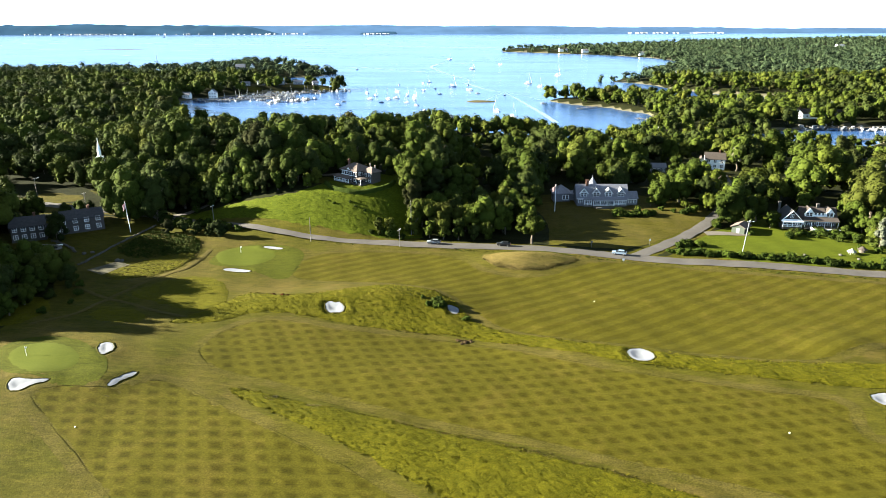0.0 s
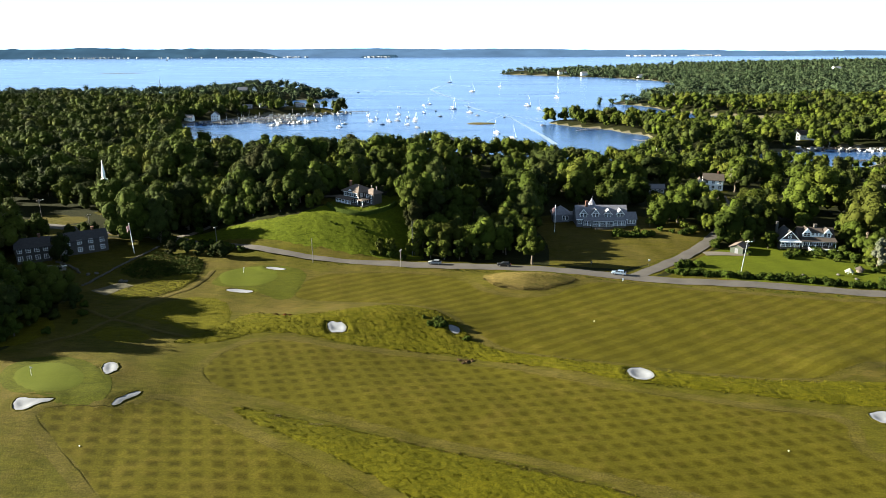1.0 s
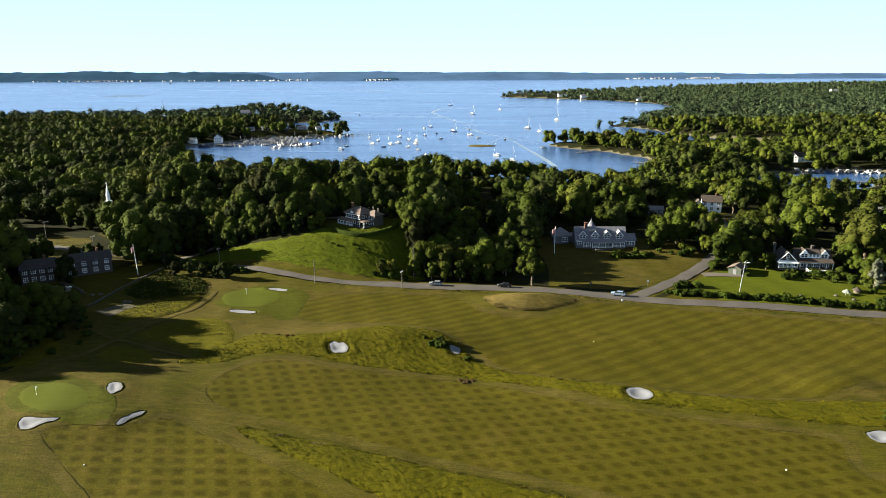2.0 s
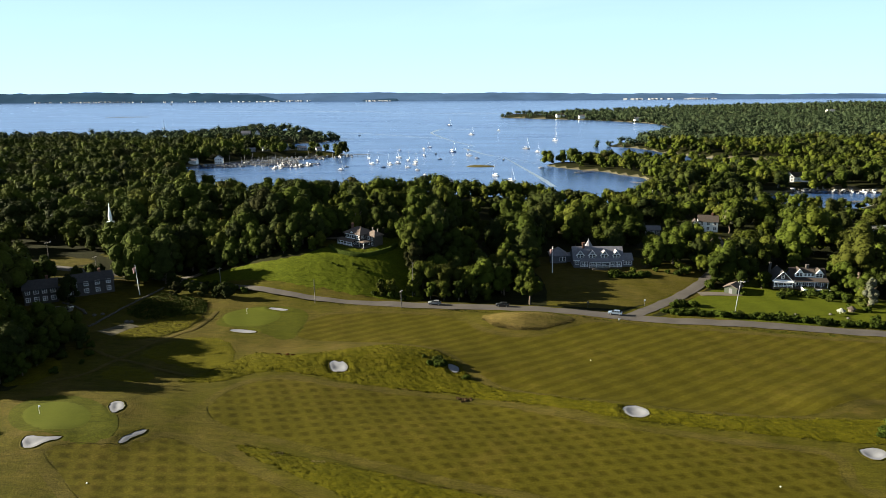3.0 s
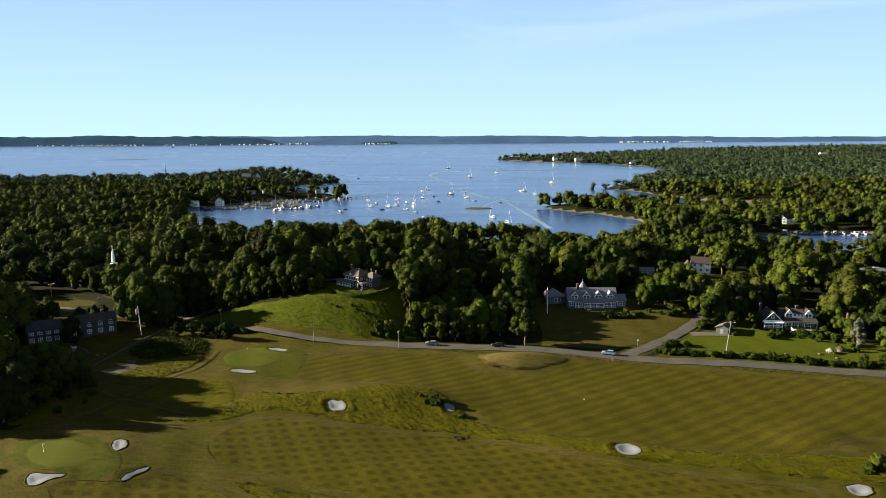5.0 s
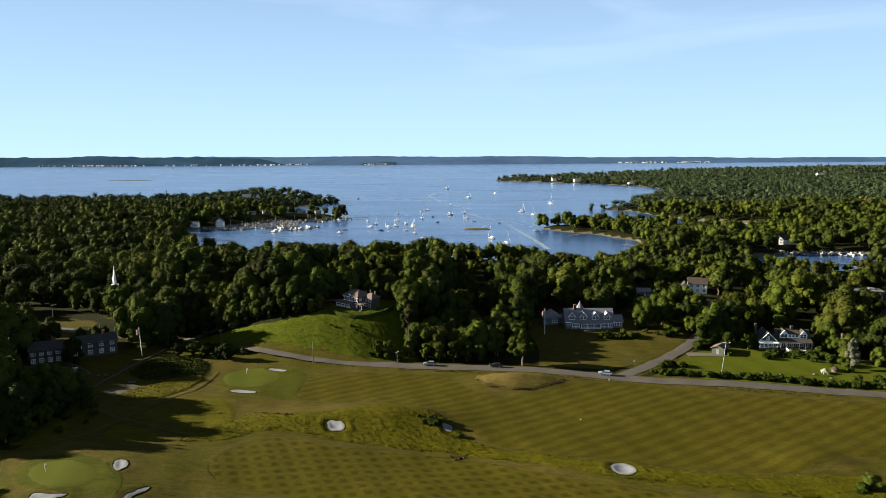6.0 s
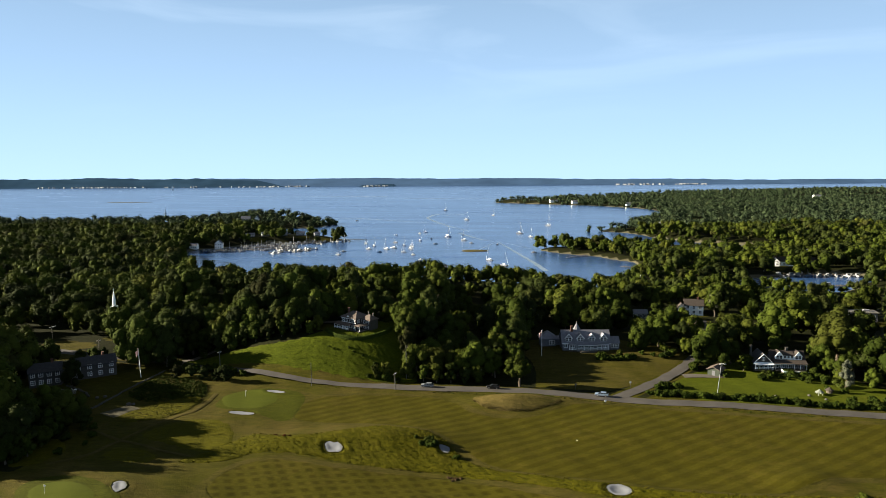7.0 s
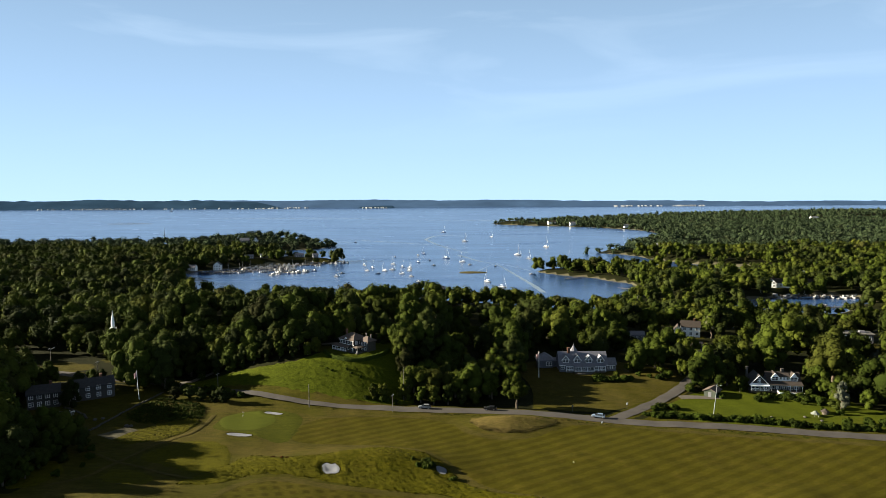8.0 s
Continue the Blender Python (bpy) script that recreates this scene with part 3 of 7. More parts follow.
def far_shore(name, mat, y0, y1, x0, x1, heights, label):
    """A long wooded shore on the horizon, humped across and along."""
    n, rows = 260, 7
    X = np.linspace(x0, x1, n)
    hz = sum(a * np.sin(X * f + p) for a, f, p in heights[1:]) + heights[0]
    fray = np.array([noise.noise(Vector((x * 0.013, y0 * 0.01, 3))) for x in X]) * heights[0] * 0.12
    ends = np.minimum(1, np.minimum((X - x0), (x1 - X)) / (abs(x1 - x0) * 0.06 + 1))
    V = []
    for r in range(rows):
        k = r / (rows - 1)
        V.append(np.stack([X, y0 + (y1 - y0) * k + 12 * np.sin(X * 0.008), np.maximum((hz + fray) * math.sin(k * math.pi * 0.62) * ends, 0.3)], -1))
    V[0][:, 2] = -0.5
    i = np.arange(rows * n).reshape(rows, n)
    q = np.stack([i[:-1, :-1], i[:-1, 1:], i[1:, 1:], i[1:, :-1]], -1).reshape(-1, 4)
    tagged(new(name, mesh_np(name, np.concatenate(V), [(q, 0)], [mat], smooth=True)), label, "distant shore", kind="structure")


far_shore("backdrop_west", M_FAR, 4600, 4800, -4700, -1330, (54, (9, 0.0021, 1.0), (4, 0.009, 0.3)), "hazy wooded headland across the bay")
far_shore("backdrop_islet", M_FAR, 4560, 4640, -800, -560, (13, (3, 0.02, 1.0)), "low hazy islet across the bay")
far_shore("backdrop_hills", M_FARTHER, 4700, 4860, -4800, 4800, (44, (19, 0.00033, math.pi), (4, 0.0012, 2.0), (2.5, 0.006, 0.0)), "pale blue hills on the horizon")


def shoreline_buildings():
    """Tiny pale buildings along the shore across the bay."""
    r = random.Random(4)
    bm = bmesh.new()
    for k in range(170):
        x = r.choice((r.uniform(-3000, -2350), r.uniform(-3000, -1400), r.uniform(-1480, -1150), r.uniform(900, 1500), r.uniform(-760, -600)))
        y = (4540 if -800 < x < -560 else 4575 if x < -1330 else 4680) + r.uniform(-8, 8)
        w, h = r.uniform(5, 14), r.uniform(4, 8)
        made = box(bmesh.new(), -w, w, -4, 4, 0, h)
        made.transform(pose(x, y, 0, 0, 0, -r.uniform(35, 60)))
        me = bpy.data.meshes.new("far_house")
        made.to_mesh(me)
        made.free()
        bm.from_mesh(me)
        bpy.data.meshes.remove(me)
    me = bpy.data.meshes.new("shoreline_buildings")
    bm.to_mesh(me)
    bm.free()
    me.materials.append(M_PALEPOLE)
    tagged(new("shoreline_buildings", me), "tiny pale houses along the far shore", "far houses", kind="stuff")


shoreline_buildings()


def overlay(name, poly, mat, lift, spacing, label, category, rounds=2, kind="structure", lumps=0.0):
    """A patch of other cover that follows the land."""
    p = smoothed(poly, rounds) if rounds else np.asarray(poly, float)
    if rounds:
        far = np.concatenate([[0], np.cumsum(np.hypot(*np.diff(np.vstack([p, p[:1]]), axis=0).T))])
        q = np.vstack([p, p[:1]])
        run = np.arange(0, far[-1] - 0.4, 0.8)
        p = np.column_stack([np.interp(run, far, q[:, 0]), np.interp(run, far, q[:, 1])])
        fray = 1.0 if lumps else 0.28
        p = p + fray * np.array([(noise.noise(Vector((a * 0.35, b * 0.35, 1))), noise.noise(Vector((a * 0.35, b * 0.35, 7)))) for a, b in p])
    x0, y0 = p.min(0)
    x1, y1 = p.max(0)
    X, Y = np.meshgrid(np.arange(x0, x1, spacing), np.arange(y0, y1, spacing))
    s = signed(X, Y, p)
    X, Y = X[s > spacing * 0.5], Y[s > spacing * 0.5]
    pts = [Vector(a) for a in p] + [Vector(a) for a in zip(X, Y)]
    n = len(p)
    import mathutils.geometry as mg
    vs, _, fs, *_r = mg.delaunay_2d_cdt(pts, [(i, (i + 1) % n) for i in range(n)], [], 1, 1e-4)
    co = np.array([(v.x, v.y) for v in vs])
    z = ground(co[:, 0], co[:, 1]) + lift * (0.4 + 0.6 * smooth(0.0, 0.5, signed(co[:, 0], co[:, 1], p)))
    if lumps:
        inner = smooth(0.0, 1.2, signed(co[:, 0], co[:, 1], p))
        tall = np.array([noise.fractal(Vector((a * 1.1, b * 1.1, 0)), 1.0, 2.2, 3) for a, b in co])
        sand = np.max([signed(co[:, 0], co[:, 1], k) for k in BUNKERS.values()], 0)
        z = z + inner * lumps * (0.45 + tall) * smooth(0.4, 2.5, -sand) - 0.6 * smooth(-0.3, 0.4, sand)
    me = mesh_np(name, np.column_stack([co, z]), [(np.array(fs), 0)], [mat], smooth=True)
    return tagged(new(name, me), label, category, kind=kind)


FAIR_A = [(-68.8, 158.5), (-68.2, 164), (-66.5, 170), (-63, 175), (-55, 178.0), (-43.6, 174.6), (-30, 172.4), (-14, 171), (-1.3, 167.5), (18, 159.5), (30, 154.4), (42, 151.2), (53, 147.8), (64, 145.6),
          (71, 145), (74, 141), (71, 134), (71.3, 129), (76, 127.6), (84, 126), (90, 118), (88, 104), (70, 100), (60, 106), (50.3, 111.2), (42.2, 114), (33.3, 116.4), (24.2, 119.6), (14.6, 123.3),
          (4.4, 127), (-6.5, 129.8), (-18.1, 134.2), (-30.5, 138.7), (-44, 144.2), (-54, 147.8), (-61.6, 150.2), (-66.6, 154.6)]
FAIR_B = [(-61, 209), (-60.5, 222), (-59, 230), (-50, 234), (-31, 236.5), (-15, 234), (-8, 229), (-3, 219), (7, 213), (19, 215), (29, 224), (37, 230), (52, 226), (78, 220), (120, 212), (150, 206),
          (150, 178), (110, 172), (96, 172), (86, 167), (78, 162), (64, 161.5), (45, 165), (33, 168.6), (19.5, 171), (8.5, 175), (0, 180), (-8, 193), (-16.6, 201), (-27, 205), (-44, 206.6)]
FAIR_C = [(-94.6, 133.7), (-94.4, 135.8), (-88.9, 138.3), (-81.5, 137.1), (-75.8, 139.9), (-72.5, 142.9), (-67.3, 142.5), (-59.7, 137.5), (-46.2, 128.3), (-30.7, 119.1), (-20.2, 112.2), (-14.8, 107.8), (-4, 98), (4, 90), (-46, 88), (-62.4, 105.3), (-71, 112.9), (-82.3, 123.1)]
def wider(poly, by):
    p = smoothed(poly, 1)
    d = np.roll(p, -1, 0) - np.roll(p, 1, 0)
    d = d / np.hypot(*d.T)[:, None]
    return p + np.column_stack([-d[:, 1], d[:, 0]]) * by


for name, poly in (("first_cut_south", FAIR_A), ("first_cut_north", FAIR_B), ("first_cut_west", FAIR_C)):
    overlay(name, wider(poly, 2.6), M_CUT, 0.05, 1.6, "paler band of first-cut rough round a fairway", "rough", 1)
overlay("fairway_check", FAIR_A, M_FAIR_A, 0.09, 1.5, "olive fairway mown in a fine checkerboard", "fairway")
overlay("fairway_stripe", FAIR_B, M_FAIR_B, 0.09, 1.5, "olive fairway mown in slanting stripes", "fairway")
overlay("fairway_faint", FAIR_C, M_FAIR_C, 0.09, 1.5, "olive fairway with faint mown checks", "fairway")
overlay("green_surround_west", [(-86.5, 151), (-82.3, 142.5), (-82.5, 138), (-90, 136.5), (-95.5, 140.5), (-104, 141), (-113.3, 149), (-116.5, 158.8), (-110, 163.2), (-98, 160), (-92, 155)], M_COLLAR, 0.08, 1.5, "bright mown surround of a putting green", "green surround")
overlay("green_surround_north", [(-92, 222), (-90, 236), (-82, 243), (-66, 240), (-60.5, 231), (-58, 212), (-64, 207), (-70, 213), (-84, 218)], M_COLLAR, 0.08, 1.5, "bright mown surround of a putting green", "green surround")
WEST_GREEN = [(-91.4, 149.6), (-91.1, 144.3), (-95.5, 140.9), (-103.1, 143.2), (-110.4, 149.9), (-111.9, 156.2), (-106.5, 159.2), (-97.7, 155.9)]
NORTH_GREEN = [(-90.3, 225.6), (-91.4, 234.4), (-84.5, 240.8), (-76.6, 240), (-70.4, 233.0), (-70.4, 224.6), (-76.1, 218.8), (-84.3, 219.2)]
overlay("putting_green_west", WEST_GREEN, M_GREEN, 0.14, 1.2, "smooth bright putting green", "putting green")
overlay("putting_green_north", NORTH_GREEN, M_GREEN, 0.14, 1.2, "smooth bright putting green", "putting green")
NATIVE_S = [(-56, 142.6), (-48.4, 140.3), (-43, 138.5), (-36.4, 135.8), (-30.1, 134.1), (-24.1, 132.2), (-16.5, 129.6), (-6.3, 125.8), (4.3, 122.6), (14.2, 118.9), (19.8, 116.8), (27.9, 113.5), (38, 109), (46, 100), (22, 96), (8, 98.5), (-3, 104.8), (-10.3, 110.3), (-16.2, 114.7), (-21.8, 118.6), (-27.7, 122.1), (-34, 126.2), (-40.5, 129.8), (-47.6, 134.3), (-54.4, 140.4)]
NATIVE_N = [(-84, 173.4), (-78, 181), (-72, 188), (-69, 195.6), (-63, 194), (-57, 190.8), (-47.5, 191.6), (-38.5, 194.6), (-26.6, 202), (-16.3, 198), (-9.5, 191.3), (-4.5, 180.9), (5.8, 174.6), (19.6, 170.8), (32.5, 166.6), (45, 162.6), (63.6, 160.4), (82.6, 160.4), (110, 162),
            (108, 147), (77.6, 149.4), (60.8, 152.2), (43.3, 155.4), (31.3, 158.2), (25.3, 161.7), (12.4, 166.6), (0, 170.3), (-8.6, 173.6), (-23.2, 174.6), (-38.4, 177.1), (-51.3, 181), (-63, 181.6), (-68.1, 176.2), (-75.7, 174.3)]
overlay("rough_strip_south", NATIVE_S, M_NATIVE, 0.12, 0.55, "strip of unmown tall rough grass", "tall grass", lumps=0.2)
overlay("rough_strip_north", NATIVE_N, M_NATIVE, 0.12, 0.6, "mound of unmown tall rough grass", "tall grass", lumps=0.26)
for poly in ([(-104.4, 193), (-99.4, 203.7), (-90.7, 209.5), (-81, 206.8), (-75, 197), (-72, 188), (-77, 182.4), (-81, 182.2), (-91.5, 188)],
             [(-106.8, 177.4), (-105.8, 186.4), (-90.5, 180.4), (-89.8, 172.5), (-100, 173)], [(-137.4, 187.2), (-130.3, 191.5), (-122.7, 187.9), (-117.8, 179), (-121.1, 170), (-129, 168)]):
    overlay("rough_patch", poly, M_NATIVE, 0.05, 0.8, "patch of dense dark green rough between tracks", "tall grass", lumps=0.16)
FESCUE = [(-2.4, 230.7), (1.7, 235.1), (11.4, 237.4), (22.7, 235.6), (31.3, 230.6), (25.0, 224.0), (17.5, 218.9), (8.7, 219.2), (1.6, 222.1)]
overlay("fescue_mound", FESCUE, M_STRAW, 0.12, 0.6, "dry straw-coloured fescue on a mound", "tall grass", lumps=0.14)
FIELD = [(-119, 209), (-117.5, 215), (-113, 222), (-107.5, 230), (-101, 233.5), (-97.5, 229), (-97, 222), (-99.5, 213), (-106, 207.8), (-113.5, 205)]
overlay("rough_field_west", FIELD, M_NATIVE, 0.12, 0.6, "patch of dry tall grass", "tall grass", lumps=0.25)
overlay("lawn_hill", HILL_LAWN, M_LAWN, 0.10, 0.9, "bright green rough lawn on a steep hill", "lawn", 1, lumps=0.28)
overlay("lawn_hilltop", [(-60, 279), (-57, 273.5), (-50, 271), (-43, 273), (-38.5, 278.5), (-42, 282), (-52, 280.5)], M_CUT, 0.14, 0.9, "pale trimmed lawn inside the hilltop hedge", "lawn", 1)
overlay("lawn_east", EAST_LAWN, M_CUT, 0.06, 2.0, "mown lawn sloping to the road", "lawn", 1)
overlay("lawn_south", SOUTH_LAWN, M_LAWN_PALE, 0.06, 2.0, "bright green lawn behind a hedge", "lawn", 1)
def bunker(p):
    """Sand in a hollow with a raised grassy lip round it."""
    p = p + 0.26 * np.array([(noise.noise(Vector((a * 0.9, b * 0.9, 3))), noise.noise(Vector((a * 0.9, b * 0.9, 9)))) for a, b in p])
    b = thing("bunker", Matrix.Identity(4), "white sand bunker with dark grassy lip", "bunker", "sand bunkers")
    sand = overlay("sand", p, M_SAND, 0.22, 0.6, "", "", 0, "")
    sand.parent = b
    c = p.mean(0)
    n = len(p)
    out = p - c
    out = out / np.hypot(*out.T)[:, None]
    V = []
    for off, up in ((0.55, -0.05), (0.3, 0.1), (0.14, 0.2), (0.02, 0.2), (-0.1, 0.1), (-0.14, -0.3)):
        q = p + out * off
        j = np.array([noise.noise(Vector((a * 0.8, d * 0.8, 2))) for a, d in q]) * 0.1
        V.append(np.column_stack([q + out * j[:, None], ground(q[:, 0], q[:, 1]) + up + j * (up > 0)]))
    V = np.concatenate(V)
    F = np.array([(r * n + i, r * n + (i + 1) % n, (r + 1) * n + (i + 1) % n, (r + 1) * n + i) for r in range(5) for i in range(n)])
    lip = new("lip", mesh_np("lip", V, [(F, 0)], [M_EDGE], None, True))
    lip.parent = b


for p in BUNKERS.values():
    bunker(p)


def mown_edge(poly, seed):
    """The broken dark line where the mowers turn, along a fairway."""
    r = random.Random(seed)
    p = smoothed(poly, 2)
    q = np.vstack([p, p[:1]])
    far = np.concatenate([[0], np.cumsum(np.hypot(*np.diff(q, axis=0).T))])
    at = 0.0
    V, F = [], []
    while at < far[-1]:
        ln = r.uniform(5, 22)
        run = np.arange(at, min(at + ln, far[-1]), 0.9)
        if len(run) > 2:
            c = np.column_stack([np.interp(run, far, q[:, 0]), np.interp(run, far, q[:, 1])])
            c = c + 0.3 * np.array([(noise.noise(Vector((a * 0.3, b * 0.3, 1))), noise.noise(Vector((a * 0.3, b * 0.3, 7)))) for a, b in c])
            d = np.gradient(c, axis=0)
            d = d / np.hypot(*d.T)[:, None]
            w = np.sin(np.linspace(0.1, math.pi - 0.1, len(run)))[:, None] * r.uniform(0.04, 0.11)
            nn = np.column_stack([-d[:, 1], d[:, 0]]) * w
            off = len(V)
            for k in range(len(run)):
                for m in (c[k] - nn[k], c[k] + nn[k]):
                    V.append((m[0], m[1], gz(m[0], m[1]) + 0.13))
            F += [(off + 2 * k, off + 2 * k + 1, off + 2 * k + 3, off + 2 * k + 2) for k in range(len(run) - 1)]
        at += ln + r.uniform(1, 9)
    return tagged(new("fairway_edge", mesh_np("fairway_edge", V, [(np.array(F), 0)], [M_EDGE])), "dark mower line along the fairway", "fairway edge", kind="structure")


for k, p in enumerate((FAIR_A, FAIR_B, FAIR_C, [(-59, 145), (-40, 139), (-20, 132), (8, 122), (34, 111), (8, 119), (-18, 128), (-40, 136)])):
    mown_edge(p, k)


def ribbon(name, line, width, mat, lift, label, category):
    """A road that follows the land, slightly cambered."""
    p = np.array(line, float)
    for _ in range(3):
        q = np.empty((len(p) * 2, 2))
        q[0::2], q[1::2] = p, p
        a, b = p[:-1] * 0.75 + p[1:] * 0.25, p[:-1] * 0.25 + p[1:] * 0.75
        p = np.concatenate([p[:1], np.stack([a, b], 1).reshape(-1, 2), p[-1:]])
    seg = np.concatenate([[0], np.cumsum(np.hypot(*np.diff(p, axis=0).T))])
    s = np.arange(0, seg[-1], 1.5)
    c = np.column_stack([np.interp(s, seg, p[:, 0]), np.interp(s, seg, p[:, 1])])
    d = np.gradient(c, axis=0)
    d /= np.hypot(*d.T)[:, None]
    nrm = np.column_stack([-d[:, 1], d[:, 0]])
    k = np.linspace(-1, 1, 7)
    wob = 0.12 * np.sin(s * 0.35) + 0.08 * np.sin(s * 0.9)
    V = c[:, None] + nrm[:, None] * (k[None, :, None] * (width / 2 + wob[:, None, None] * np.sign(k)[None, :, None]))
    z = ground(V[..., 0], V[..., 1])
    z = z + (z[:, 3:4] - z) * 0.6
    z = np.maximum(z, 0.3) + lift + 0.06 * (1 - k ** 2)[None]
    V = np.concatenate([V, z[..., None]], -1)
    i = np.arange(V.shape[0] * 7).reshape(-1, 7)
    q = np.stack([i[:-1, :-1], i[:-1, 1:], i[1:, 1:], i[1:, :-1]], -1).reshape(-1, 4)
    return tagged(new(name, mesh_np(name, V.reshape(-1, 3), [(q, 0)], [mat], smooth=True)), label, category, kind="structure")


overlay("beach_spit", [(133, 588), (138, 602), (147, 604), (150, 596), (145, 575), (141, 562), (136, 568)], M_SPIT, 0.15, 3.0, "pale sandy beach at the edge of the bay", "beach")
ribbon("road", ROAD, 6.2, M_ASPHALT, 0.10, "sun-bleached grey asphalt road", "road")
ribbon("road_lane", LANE, 5.0, M_ASPHALT, 0.12, "narrow asphalt side lane", "road")
ribbon("driveway_hill", DRIVE, 3.6, M_GRAVEL, 0.12, "gravel drive up the hill", "driveway")
ribbon("driveway_south", [(80, 262), (88, 262.5), (97, 263)], 4.5, M_GRAVEL, 0.13, "gravel drive beside a shed", "driveway")


ribbon("track_north", [(-95.5, 236), (-94.6, 228), (-94.8, 217), (-98.6, 211.4), (-103.3, 203.2), (-106.2, 192.5), (-108.8, 183), (-110, 177), (-118.3, 170)], 1.7, M_TRACK, 0.12, "worn pale cart track through the rough", "track")
ribbon("track_west", [(-123, 200), (-117, 195.6), (-107, 189.4), (-97.6, 186), (-89, 181.1), (-81.5, 178.4), (-78, 178)], 1.3, M_TRACK, 0.13, "worn pale cart track through the rough", "track")
overlay("garden_plot", [(-127, 213.8), (-121, 222), (-115, 218.8), (-119.8, 209.6)], M_EARTH, 0.08, 1.2, "bare earth vegetable plot beside the field", "garden plot", 0)


# ---- plants ----
def ball_points(n, rng):
    v = rng.normal(size=(n, 3))
    return v / np.linalg.norm(v, axis=1)[:, None]


def ico(level):
    bm = bmesh.new()
    bmesh.ops.create_icosphere(bm, subdivisions=level, radius=1)
    v = np.array([p.co[:] for p in bm.verts])
    f = np.array([[a.index for a in g.verts] for g in bm.faces])
    bm.free()
    return v, f


ICO = {k: ico(k) for k in (1, 2)}
ICO[0] = (np.array([(1, 0, 0), (0, 1, 0), (-1, 0, 0), (0, -1, 0), (0, 0, 1), (0, 0, -1)], float) * 1.12,
          np.array([(0, 1, 4), (1, 2, 4), (2, 3, 4), (3, 0, 4), (1, 0, 5), (2, 1, 5), (3, 2, 5), (0, 3, 5)]))


def crown(seed, r, z0, z1, lobes, leaves, size, core=2, spread=0.55, lobe=0.5, taper=0.0):
    """Leaves of a crown from height z0 to z1: lumps of foliage on an uneven ellipsoid, with gaps between; gives vertices, core faces and leaf faces."""
    rng = np.random.default_rng(seed)
    hgt = (z1 - z0) / 2
    mid = (z0 + z1) / 2
    c = ball_points(lobes, rng) * rng.uniform(0.5, 1.0, lobes)[:, None] ** 0.5
    swell = rng.normal(size=(3, 3))
    c = c * (1 + 0.11 * np.sin(c @ swell.T * 2.2).sum(1))[:, None]
    c[:, 2] = c[:, 2] * 0.9
    lr = rng.uniform(0.62, 1.3, lobes) * lobe
    if lobes > 3:
        c[0], lr[0] = (0, 0, 0), spread * 0.86
        c[1] = (rng.uniform(-.2, .2), rng.uniform(-.2, .2), 0.55)
    cen = np.column_stack([c[:, 0] * (r * spread), c[:, 1] * (r * spread), c[:, 2] * hgt * spread])
    if taper:
        k = 1 - taper * (cen[:, 2] / hgt / 2 + 0.5)
        cen[:, :2] *= k[:, None]
        lr = lr * k
    iv, jf = ICO[core]
    V, F, off = [], [], 0
    for k in range(lobes):
        jit = 1 + rng.uniform(-0.13, 0.13, len(iv))
        V.append(cen[k] + iv * jit[:, None] * lr[k] * np.array([r, r, min(hgt, r * 1.15)]) * (0.56, 0.76, 0.78)[core])
        F.append(jf + off)
        off += len(iv)
    w = lr ** 2
    if lobes > 3:
        w[0] *= 0.35
    pick = rng.choice(lobes, leaves, p=w / w.sum())
    d = ball_points(leaves, rng)
    d[:, 2] = np.where(d[:, 2] < -0.5, -d[:, 2], d[:, 2])
    rad = np.array([r, r, min(hgt, r * 1.15)])
    pos = cen[pick] + d * lr[pick][:, None] * rad * rng.uniform(0.74, 1.08, leaves)[:, None]
    nrm = d + rng.normal(size=d.shape) * 0.26 + np.array([0, 0, 0.15])
    nrm /= np.linalg.norm(nrm, axis=1)[:, None]
    t = np.cross(nrm, rng.normal(size=d.shape))
    t /= np.linalg.norm(t, axis=1)[:, None]
    b = np.cross(nrm, t)
    s = size * rng.uniform(0.6, 1.3, leaves)[:, None]
    quad = np.stack([pos + t * s * 0.62, pos - t * s * 0.34 + b * s * 0.52, pos - t * s * 0.34 - b * s * 0.52 + nrm * s * 0.2], 1).reshape(-1, 3)
    V = np.concatenate(V + [quad])
    V[:, 2] += mid
    L = np.arange(leaves * 3).reshape(-1, 3) + off
    return V, np.concatenate(F), L


def trunk_bm(h, r, seed, limbs=4, reach=3.0):
    rng = random.Random(seed)
    bm = bmesh.new()
    p, rr = Vector((0, 0, -0.4)), r
    for k in range(4):
        q = Vector((rng.uniform(-.25, .25), rng.uniform(-.25, .25), h * (k + 1) / 4))
        rod(bm, p, q, rr, rr * 0.8, 7)
        p, rr = q, rr * 0.8
    for k in range(limbs):
        a = k * 2 * math.pi / limbs + rng.uniform(-.4, .4)
        s = Vector((0, 0, h * rng.uniform(0.5, 0.9)))
        rod(bm, s, s + Vector((math.cos(a) * reach, math.sin(a) * reach, rng.uniform(1.5, 3.5))), rr * 0.7, rr * 0.3, 6)
    return bm


def tree_kind(seed, r, top, mat, lobes, leaves, size, clear_to, label, spread=0.62, lobe=0.46, taper=0.0, name="tree"):
    ob = thing(name, Matrix.Identity(4), label, "tree", "trees of the woods")
    part("trunk", trunk_bm(top * 0.6, 0.3 + r * 0.035, seed, 5, r * 0.5), M_BARK, ob)
    V, F, L = crown(seed, r, clear_to, top, lobes, leaves, size, 2, spread, lobe, taper=taper)
    cr = new("crown", mesh_np("crown", V, [(F, 0), (L, 0)], [mat], np.full(len(V), seed * 0.137 % 1), smooth=True))
    cr.parent = ob
    return ob


